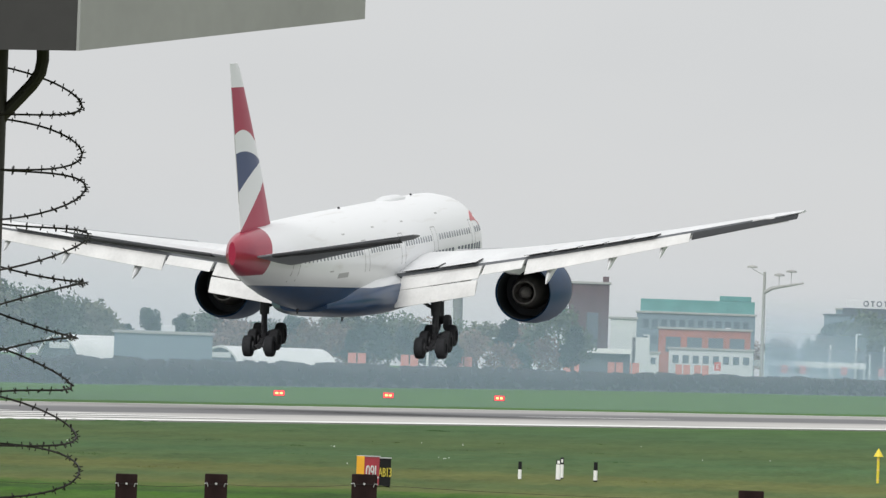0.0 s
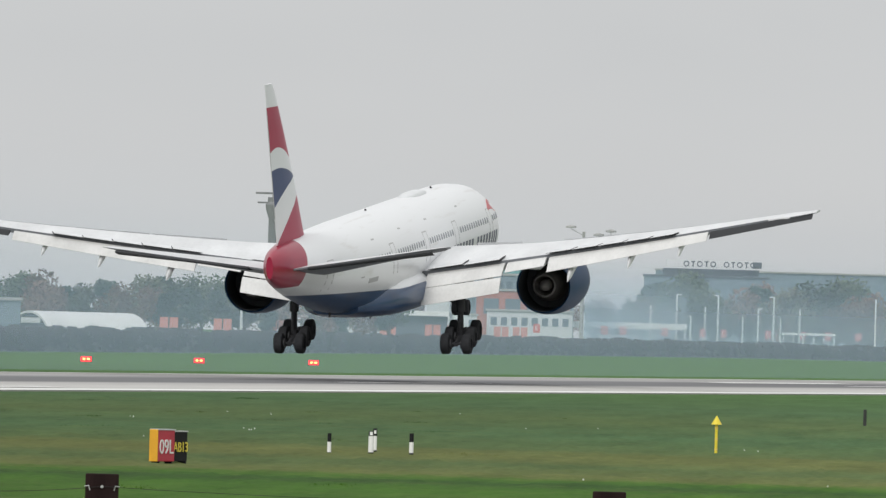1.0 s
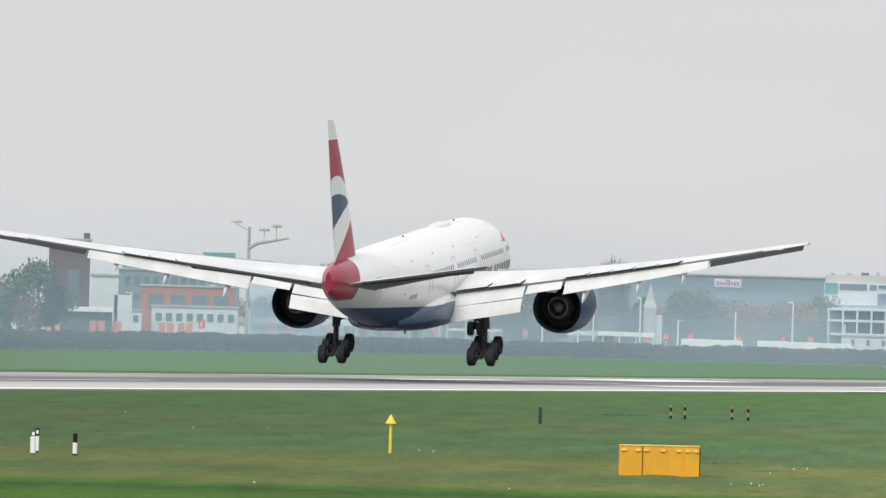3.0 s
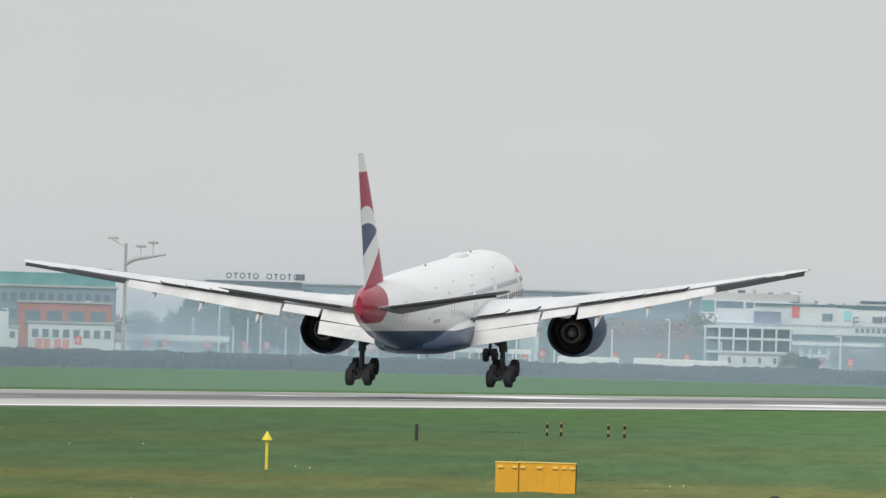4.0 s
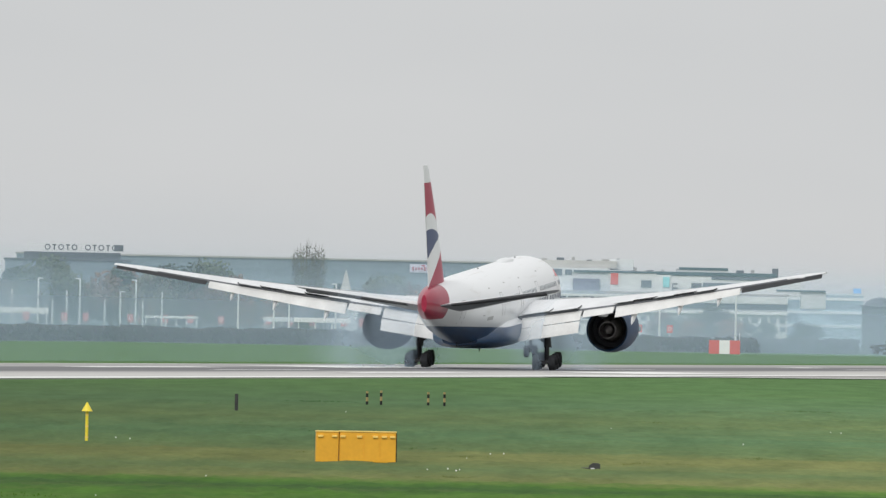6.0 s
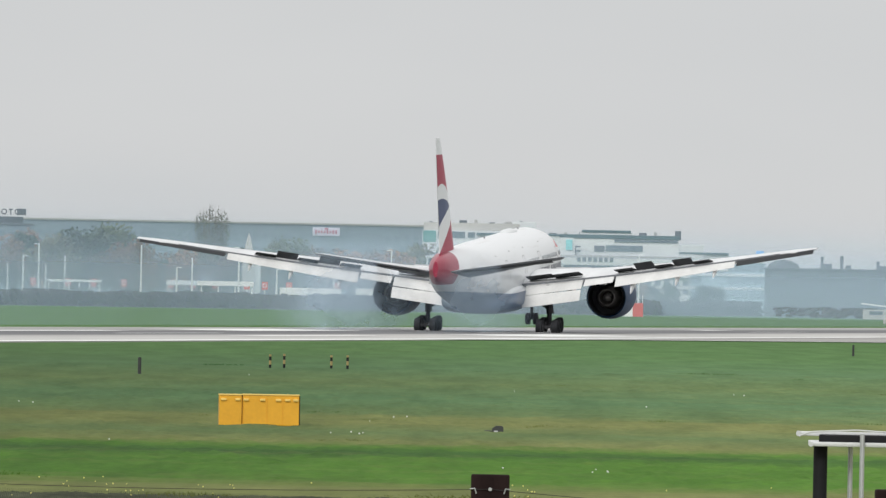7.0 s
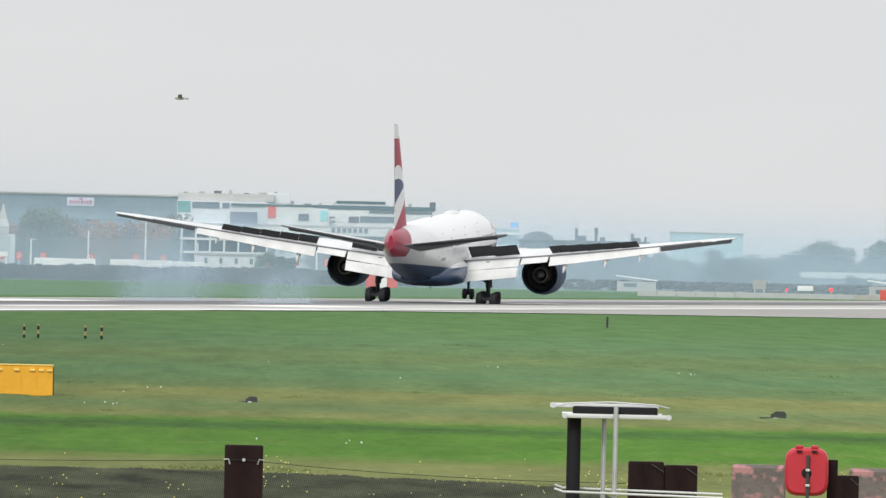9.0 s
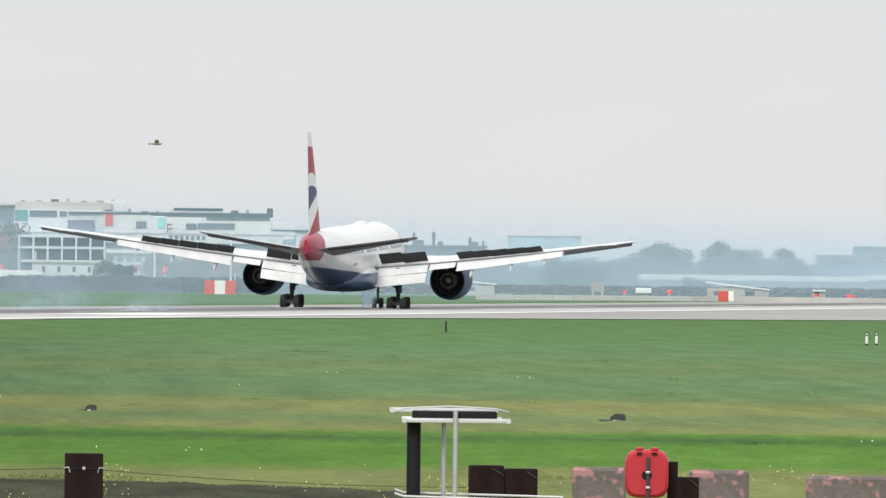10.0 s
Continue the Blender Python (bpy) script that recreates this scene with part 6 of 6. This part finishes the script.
def build_barriers():
    g = ground_z(92)
    for b, top, w, d in ((1.702, 2.43, 0.235, 92), (1.848, 2.41, 0.22, 92), (2.544, 2.38, 0.16, 91)):
        t = thing("fence_post", "short weathered sleeper stub", "fence post", facing(b, d, g, 3), "sleeper stubs")
        bm = bmesh.new()
        box(bm, (w, 0.16, top - g + 0.3), (0, 0, (top - g - 0.3) / 2), None, 0.014)
        part("sleeper", bm, M_SLEEPER, t, "", False)
        bm = bmesh.new()
        tube(bm, [(w * 0.15, -0.09, top - g - 0.02), (w * 0.5, -0.09, top - g - 0.07)], 0.004, 5)
        part("rope_end", bm, M_STUB, t)
    for b, top, w in ((2.176, 2.41, 0.36), (2.68, 2.40, 0.4), (3.25, 2.37, 0.66), (3.75, 2.36, 0.3)):
        t = thing("barrier_block", "concrete barrier block with flaking pink paint", "barrier", facing(b, 93, g, -2), "barrier blocks")
        bm = bmesh.new()
        loft(bm, [[(-w / 2, -0.16, -0.3), (w / 2, -0.16, -0.3), (w / 2, 0.16, -0.3), (-w / 2, 0.16, -0.3)], [(-w / 2, -0.12, top - g - 0.02), (w / 2, -0.12, top - g - 0.02), (w / 2, 0.12, top - g - 0.02), (-w / 2, 0.12, top - g - 0.02)], [(-w / 2 + 0.01, -0.1, top - g), (w / 2 - 0.01, -0.1, top - g), (w / 2 - 0.01, 0.1, top - g), (-w / 2 + 0.01, 0.1, top - g)]])
        part("block", bm, M_PINK, t, "", False)
    # instrument stand
    g = ground_z(90)
    t = thing("instrument_stand", "flat white-edged panel on a black post and steel tubes", "stand", facing(1.548, 90, g))
    z = 2.77 - g
    bm = bmesh.new()
    box(bm, (0.56, 0.34, 0.06), (0.03, 0.03, z + 0.012), None, 0.01)
    part("dark_panel", bm, M_BLACK, t, "dark flat panel")
    slab("tray", (0.66, 0.3, 0.03), (0.01, 0.03, z - 0.012), M_GALV, t, "pale metal tray", 0.006)
    for y, x0, x1, zz in ((-0.14, -0.3, 0.385, z - 0.02), (0.2, -0.385, 0.3, z + 0.045)):
        bm = bmesh.new()
        box(bm, (x1 - x0, 0.04, 0.03), ((x0 + x1) / 2, y, zz), None, 0.008)
        part("edge_rail", bm, M_ALU, t, "white edge rail")
        for x in (x0, x1):
            bm = bmesh.new()
            turned(bm, [(-0.03, 0.018), (0.03, 0.018)], "y", 12, (x, y, zz), True)
            part("rail_end", bm, M_ALU, t)
    bm = bmesh.new()
    tube(bm, [(-0.38, -0.1, z + 0.03), (-0.3, -0.15, z + 0.06), (0.0, -0.15, z + 0.075), (0.3, -0.1, z + 0.06), (0.385, 0, z + 0.04)], 0.006, 6)
    part("cable", bm, M_ALU, t, "loose white cable")
    bm = bmesh.new()
    tube(bm, [(-0.238, 0, -0.2), (-0.238, 0, z)], 0.046, 14)
    part("post", bm, M_BLACK, t, "black round post")
    for x, y, top in ((-0.04, 0.1, z), (0.036, -0.18, z + 0.05)):
        bm = bmesh.new()
        tube(bm, [(x, y, -0.2), (x, y, top)], 0.016, 10)
        part("tube_leg", bm, M_GALV, t, "galvanised tube")
    for y, zz in ((-0.22, 2.25 - g), (0.1, 2.27 - g)):
        bm = bmesh.new()
        tube(bm, [(-0.36, y, zz + 0.02), (-0.3, y, zz), (0.75, y, zz - 0.02)], 0.008, 8)
        part("guard_rail", bm, M_ALU, t, "pale guard rail")
    # red moulded extinguisher case on a post
    t = thing("extinguisher_case", "bright red moulded plastic case strapped to a post", "extinguisher case", facing(2.376, 89.6, ground_z(89.6)))
    g = ground_z(89.6)
    bm = bmesh.new()
    rings = []
    w, h = 0.145, 0.16
    for y, k in ((-0.09, 0.86), (-0.075, 0.96), (0, 1.0), (0.075, 0.96), (0.09, 0.86)):
        ring = []
        for q in range(28):
            a = 2 * math.pi * q / 28
            c, s = math.cos(a), math.sin(a)
            ring.append(Vector((w * k * math.copysign(abs(c) ** 0.5, c), y, 2.42 - g + h * k * math.copysign(abs(s) ** 0.5, s))))
        rings.append(ring)
    loft(bm, rings)
    part("case", bm, M_EXT_RED, t, "red rounded case")
    for x in (-0.05, 0.05):
        bm = bmesh.new()
        box(bm, (0.05, 0.16, 0.02), (x, 0, 2.583 - g), None, 0.006)
        part("lug", bm, M_EXT_RED, t)
        slab("slot", (0.035, 0.02, 0.012), (x, -0.1, 2.555 - g), M_BLACK, t, bevel=0)
    bm = bmesh.new()
    turned(bm, [(-0.094, 0.03), (-0.088, 0.034), (-0.08, 0.03)], "y", 20, (0.0, 0, 2.41 - g), True)
    part("recess", bm, M_BLACK, t, "dark round recess")
    slab("strap", (0.022, 0.02, 0.3), (0.008, -0.105, 2.38 - g), M_STUB, t, "dark strap", 0.004)
    for zz in (2.33, 2.43):
        slab("buckle", (0.03, 0.02, 0.016), (0.008, -0.118, zz - g), M_GALV, t, bevel=0.004)
    slab("post", (0.07, 0.05, 2.5 - g), (0.17, 0.1, (2.5 - g) / 2), M_SLEEPER, t, bevel=0.006)


build_fence_line()
build_barriers()


def build_dark_strip():
    # mottled dark olive strip laid just above the ground
    bm = bmesh.new()
    prev = None
    rough = random.Random(31)
    for i in range(1401):
        b = -5.0 + 7.6 * i / 1400
        q = Vector((b * 6.0, 0, 3))
        shift = 0.0 if b < 0 else -13.0 * b
        near = 194 + shift * 0.35 + 2.0 * noise.noise(q) + 0.8 * noise.noise(q * 9)
        far_side = 240 + shift * 0.5 + 2.5 * noise.noise(q + Vector((0, 9, 0))) + 1.0 * noise.noise(q * 11 + Vector((0, 5, 0))) + 1.2 * rough.random()
        pair = [bm.verts.new(polar(b, near, 0.02)), bm.verts.new(polar(b, max(near + 1, far_side), 0.02))]
        if prev:
            bm.faces.new((prev[0], pair[0], pair[1], prev[1]))
        prev = pair
    tagged(link("dark_strip", bm, M_DARK_STRIP, False), "dark olive strip with uneven edges across the near grass", "road", kind="structure")


build_dark_strip()


def build_grass_tufts():
    """Longer grass, tufts and small flowers over the near field."""
    rng = random.Random(8)
    bm_v, bm_f = [], []

    def blade(x, y, h, w, lean):
        i = len(bm_v)
        z = ground_z(y)
        bm_v.extend([(x - w, y, z), (x + w, y, z), (x + lean, y, z + h)])
        bm_f.append((i, i + 1, i + 2))
    for _ in range(80):
        cy = 240 + 420 * rng.random()
        cx = (rng.random() * 0.19 - 0.12) * cy
        w = 0.4 + 1.0 * rng.random()
        for _ in range(150):
            q, r = rng.gauss(0, w), rng.gauss(0, 1.2)
            h = (0.03 + 0.07 * rng.random()) * math.exp(-(q / w) ** 2 * 0.5)
            blade(cx + q, cy + r, h, 0.012 + 0.012 * rng.random(), rng.gauss(0, 0.05))
    me = bpy.data.meshes.new("grass")
    me.from_pydata(bm_v, [], bm_f)
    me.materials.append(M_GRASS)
    tagged(new("grass", me), "uneven tufts of longer green grass", "grass", kind="stuff")
    for name, label, m, count, size in (("dandelions", "scattered small yellow flowers in the grass", M_FLOWER, 170, 0.013), ("daisies", "scattered small white flowers in the grass", M_BOARD_WHITE, 26, 0.02)):
        vs, fs = [], []
        for _ in range(count):
            if name == "dandelions":
                y = 193 + 60 * rng.random() ** 1.5
            else:
                y = 230 + 330 * rng.random()
            cx = (rng.random() * 0.2 - 0.12) * y
            for _ in range(rng.choice((1, 1, 2, 3, 7) if name == "dandelions" else (1, 1, 2, 4))):
                x, yy = cx + rng.gauss(0, 0.25), y + rng.gauss(0, 1.0)
                z = ground_z(yy) + 0.05 + 0.2 * rng.random() * (1 if name == "dandelions" else 0.3)
                s = size * (0.7 + 0.6 * rng.random())
                i = len(vs)
                vs.extend([(x - s, yy, z), (x, yy - s, z), (x + s, yy, z), (x, yy + s, z), (x, yy, z + s), (x, yy, z - s)])
                fs.extend([(i + a, i + b, i + 4) for a, b in ((0, 1), (1, 2), (2, 3), (3, 0))] + [(i + b, i + a, i + 5) for a, b in ((0, 1), (1, 2), (2, 3), (3, 0))])
        me = bpy.data.meshes.new(name)
        me.from_pydata(vs, [], fs)
        me.materials.append(m)
        tagged(new(name, me), label, "flowers", kind="stuff")


def build_sward():
    """The near field's uneven sward: low tussocks and dips."""
    ys = []
    y = 196.0
    while y < 620:
        ys.append(y)
        y += 0.55 + (y - 196) * 0.0035
    cols = 330
    vs, fs = [], []
    for y in ys:
        for i in range(cols):
            x = (-0.135 + 0.21 * i / (cols - 1)) * y
            p = Vector((x, y * 0.6, 0))
            h = 0.075 * noise.noise(p * 2.6) + 0.06 * noise.noise(p * 1.1 + Vector((7, 3, 1))) + 0.04 * noise.noise(p * 0.3) + 0.05 * noise.noise(p * 6.0)
            rough = 0.6 + 0.8 * max(0.0, noise.noise(Vector((x * 0.04, y * 0.03, 5))) + 0.3)
            # sward flattened and lowered over the dark olive strip
            road = 1.0
            if y < 262 and x < 6:
                road = 0.0 if y < 256 else 0.5
            vs.append((x, y, 0.035 * road + (h * rough * road if road else -0.05)))
    for j in range(len(ys) - 1):
        for i in range(cols - 1):
            a = j * cols + i
            fs.append((a, a + 1, a + cols + 1, a + cols))
    me = bpy.data.meshes.new("sward")
    me.from_pydata(vs, [], fs)
    me.shade_smooth()
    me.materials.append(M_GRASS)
    tagged(new("sward", me), "uneven mown sward with low tussocks", "grass", kind="stuff")


build_sward()
build_grass_tufts()


def build_gantry():
    """The dark roofed housing on a post beside the viewer, with barbed wire coiled round the post."""
    m_dark = mat("dark_soffit_metal", (0.035, 0.035, 0.036), 0.6, 0.2, 0.25, 2.0)
    m_face = mat("grey_fascia_metal", (0.32, 0.33, 0.33), 0.45, 0.2, 0.1, 2.0)
    t = thing("post_housing", "dark roofed metal housing on a steel post with curved brace", "housing", Matrix.Translation((-1.897, -3.15, 1.891)))
    o = Vector((-1.84, -3.15, 2.0))
    under = [Vector(p) - o for p in ((-2.6, -4.24, 4.73), (-1.466, -4.123, 4.753), (-0.689, -2.55, 4.922), (-1.434, -0.103, 5.014), (-2.6, 0.1, 5.0))]
    bm = bmesh.new()
    loft(bm, [under, [p + Vector((0, 0, 0.5)) for p in under]])
    part("roof_box", bm, m_dark, t, "dark metal roof box", False)
    bm = bmesh.new()
    a, b = under[1], under[2]
    n = (b - a).cross(Vector((0, 0, 1))).normalized() * 0.012
    loft(bm, [[a + n, b + n, b + n + Vector((0, 0, 0.48)), a + n + Vector((0, 0, 0.48))], [a + n * 0.1, b + n * 0.1, b + n * 0.1 + Vector((0, 0, 0.48)), a + n * 0.1 + Vector((0, 0, 0.48))]])
    part("fascia", bm, m_face, t, "light grey fascia", False)
    bm = bmesh.new()
    tube(bm, [(0, 0, -0.1), (0, 0, 2.85)], 0.06, 16)
    part("post", bm, m_dark, t)
    bm = bmesh.new()
    tube(bm, [(0.17, 0, 2.85), (0.172, 0, 2.74), (0.165, 0, 2.7), (0.14, 0, 2.66), (0.05, 0, 2.56), (0.02, 0, 2.5), (0.0, 0, 2.42)], 0.021, 10)
    part("brace", bm, m_dark, t, "curved tube brace")
    coil = thing("barbed_wire_coil", "loose coil of dark barbed wire round the post", "barbed wire", Matrix.Translation((-1.847, -3.15, -0.109)))
    rng = random.Random(2)
    for off in (0.0, 0.18):
        pts = []
        for i in range(260):
            a = i * 0.18
            r = 0.27 + 0.02 * math.sin(a * 0.37 + off * 9)
            pts.append(Vector((r * math.cos(a + off * 2), r * math.sin(a + off * 2), 2.35 + off + 0.3 * a / 6.283 + 0.025 * math.sin(a * 1.7))))
        pts = [p for p in pts if p.z < 4.8]
        bm = bmesh.new()
        tube(bm, pts, 0.0035, 5)
        part("strand", bm, M_WIRE, coil)
        bm = bmesh.new()
        for i in range(1, len(pts) - 1, 1):
            d = (pts[i + 1] - pts[i]).normalized()
            for _ in range(2):
                v = Vector((rng.gauss(0, 1), rng.gauss(0, 1), rng.gauss(0, 1))).cross(d).normalized() * 0.014
                tube(bm, [pts[i] - v, pts[i] + v], 0.0022, 3)
        tagged(part("barbing", bm, M_WIRE, coil), kind="stuff")


build_gantry()

# ---- birds and tyre smoke, which move ----


def build_bird():
    t = thing("bird", "small dark bird in flight", "bird")
    m = mat("bird_feathers", (0.34, 0.33, 0.33), 0.8, 0, 0.3, 8.0)
    bm = bmesh.new()
    turned(bm, [(0.11, 0.003), (0.085, 0.018), (0.03, 0.028), (-0.04, 0.024), (-0.09, 0.012), (-0.13, 0.02), (-0.15, 0.002)], "x", 12, cap=True)
    bmesh.ops.scale(bm, vec=(0.65, 0.65, 0.65), verts=bm.verts)
    part("body", bm, m, t)
    for s in (-1, 1):
        bm = bmesh.new()
        loft(bm, [[(0.05, s * 0.015, 0.012), (-0.03, s * 0.015, 0.01), (-0.03, s * 0.015, 0.004), (0.05, s * 0.015, 0.006)],
                  [(0.04, s * 0.11, 0.05), (-0.03, s * 0.11, 0.045), (-0.03, s * 0.11, 0.04), (0.04, s * 0.11, 0.045)],
                  [(-0.02, s * 0.19, 0.045), (-0.04, s * 0.19, 0.042), (-0.04, s * 0.19, 0.04), (-0.02, s * 0.19, 0.042)]])
        bmesh.ops.scale(bm, vec=(0.65, 0.65, 0.65), verts=bm.verts)
        part("wing", bm, m, t)
    return t


bird = build_bird()
bird_second = build_bird()


def build_smoke(length, high, alpha):
    """A bowed bank of thin smoke whose density falls off from the middle."""
    m = bpy.data.materials.new("tyre_smoke")
    m.use_nodes = True
    n, k = m.node_tree.nodes, m.node_tree.links
    n.clear()
    at, sq = n.new("ShaderNodeTexCoord"), n.new("ShaderNodeMapping")
    sq.inputs["Location"].default_value = (0, 0, -0.35)
    sq.inputs["Scale"].default_value = (2.0 / length, 0.02, 1.15 / high)
    k.new(at.outputs["Object"], sq.inputs["Vector"])
    dist = n.new("ShaderNodeVectorMath")
    dist.operation = "LENGTH"
    k.new(sq.outputs[0], dist.inputs[0])
    wisp = n.new("ShaderNodeMapping")
    wisp.inputs["Scale"].default_value = (0.07, 0.3, 0.5)
    k.new(at.outputs["Object"], wisp.inputs["Vector"])
    swirl = noise_node(n, k, wisp.outputs[0], 1.0, 4)
    reach = math_node(n, k, "MULTIPLY_ADD", math_node(n, k, "SUBTRACT", 0.5, swirl), 1.1, dist.outputs["Value"])
    fade = n.new("ShaderNodeMapRange")
    fade.interpolation_type = "SMOOTHSTEP"
    fade.inputs["From Min"].default_value, fade.inputs["From Max"].default_value = 0.1, 0.92
    fade.inputs["To Min"].default_value, fade.inputs["To Max"].default_value = alpha, 0.0
    k.new(reach, fade.inputs["Value"])
    rim = n.new("ShaderNodeMapRange")
    rim.interpolation_type = "SMOOTHSTEP"
    rim.inputs["From Min"].default_value, rim.inputs["From Max"].default_value = 0.3, 0.78
    rim.inputs["To Min"].default_value, rim.inputs["To Max"].default_value = 1.0, 0.0
    k.new(dist.outputs["Value"], rim.inputs["Value"])
    veil_amount = math_node(n, k, "MULTIPLY", fade.outputs[0], rim.outputs[0])
    clear, fog, glow, both, mix, out = n.new("ShaderNodeBsdfTransparent"), n.new("ShaderNodeBsdfDiffuse"), n.new("ShaderNodeBsdfTranslucent"), n.new("ShaderNodeMixShader"), n.new("ShaderNodeMixShader"), n.new("ShaderNodeOutputMaterial")
    for f in (fog, glow):
        f.inputs["Color"].default_value = (0.66, 0.83, 1.0, 1)
    both.inputs["Fac"].default_value = 0.15
    k.new(fog.outputs[0], both.inputs[1])
    k.new(glow.outputs[0], both.inputs[2])
    k.new(veil_amount, mix.inputs["Fac"])
    k.new(clear.outputs[0], mix.inputs[1])
    k.new(both.outputs[0], mix.inputs[2])
    k.new(mix.outputs[0], out.inputs["Surface"])
    bm = bmesh.new()
    for bow, y0 in ((1.0, -0.6),):
        grid = []
        for i in range(13):
            u = -0.5 + i / 12
            col = []
            for j in range(7):
                v = j / 6
                x = u * length
                col.append(bm.verts.new((x, y0 + bow * (1 - 4 * u * u) * 0.8, v * high)))
            grid.append(col)
        for a, b in zip(grid, grid[1:]):
            for j in range(6):
                bm.faces.new((a[j], b[j], b[j + 1], a[j + 1]))
    return tagged(link("tyre_smoke", bm, m), "thin bluish-white puff of tyre smoke", "smoke")


smoke_left = build_smoke(130, 9.5, 0.4)
smoke_right = build_smoke(100, 8.0, 0.32)
smoke_nose = build_smoke(22, 2.8, 0.85)

JET_LINE = Vector(JET[0][1:3]).to_3d().dot(ACROSS)


def motions():
    walk(airliner, [(t, pose(x, y, z, roll, -pitch, 90 - HEADING)) for t, x, y, z, pitch, roll in JET])
    for bogie, piston, y in BOGIES:
        touch = 4.85 if y > 0 else 5.2
        rows = ((0, 0.14, -13), (touch, 0.14, -13), (touch + 0.5, 0.42, -4), (6.4, 0.635, -2), (10, 0.635, -1))
        walk(bogie, [(t, pose(0, y, z, 0, a)) for t, z, a in rows])
        walk(piston, [(t, pose(0, y, z)) for t, z, a in rows])
    # the wings bow up in flight and sag once the lift is spilled
    for wing, side in WINGS:
        hinge = Matrix.Translation((0, side * 3.0, 4.0))
        walk(wing, [(t, hinge @ Matrix.Rotation(radians(side * a), 4, "X") @ hinge.inverted()) for t, a in ((0, 0.75), (4.5, 0.6), (5.2, 0.6), (6.4, 0.5), (7.4, -1.0), (8.2, -1.05), (9.5, -1.45), (10, -1.5))])
    for ob, base, which, flat in SPOILERS:
        a, b = (5.9, 6.4) if which == "first" else (6.75, 7.35)
        down, up = base @ Matrix.Rotation(-flat * 0.8, 4, "Y"), base @ Matrix.Rotation(radians(44), 4, "Y")
        walk(ob, [(0, down), (a, down), (b, up), (10, up)])
    rest = 90 - HEADING

    def at_runway(s, side, z):
        p = on_field(s, JET_LINE + side * 5.49)
        return pose(p.x, p.y, z, 0, 0, rest)
    # smoke springs from where the tyres first touch and drifts up and back
    walk(smoke_left, [(0, at_runway(1036, 1, -9.5)), (4.7, at_runway(1036, 1, -9.5)), (5.0, at_runway(1058, 1, -3.6)), (6.5, at_runway(1150, 1, 0.0)), (7.5, at_runway(1170, 1, 0.2)), (8.5, at_runway(1186, 1, -1.5)), (10, at_runway(1220, 1, -4.0))])
    walk(smoke_right, [(0, at_runway(1080, -1, -9.5)), (5.0, at_runway(1080, -1, -9.5)), (5.3, at_runway(1104, -1, -3.6)), (6.5, at_runway(1160, -1, 0.0)), (7.5, at_runway(1166, -1, 0.2)), (8.5, at_runway(1184, -1, -1.5)), (10, at_runway(1210, -1, -4.0))])
    walk(smoke_nose, [(0, at_runway(1380, 0, -3.0)), (9.75, at_runway(1380, 0, -3.0)), (9.95, at_runway(1398, 0, 0.0)), (10, at_runway(1401, 0, 0.05))])
    walk(bird, [(0, pose(60, 175, 7.5, 0, 0, 178)), (8.3, pose(5.85, 159.9, 5.96, 10, 0, 178)), (8.6, pose(3.02, 160, 6.19, -12, 5, 182)), (9.0, pose(-0.8, 160, 5.61, 8, 0, 176)), (10, pose(-9, 160, 5.2, 0, 0, 180))])
    walk(bird_second, [(0, pose(-60, 150, 9, 0, 0, -5)), (9.0, pose(-6.5, 160, 5.8, 0, 0, -5)), (9.8, pose(-0.65, 160, 5.3, 12, 0, 0)), (10, pose(0.84, 160, 5.2, -8, 0, 4))])


motions()
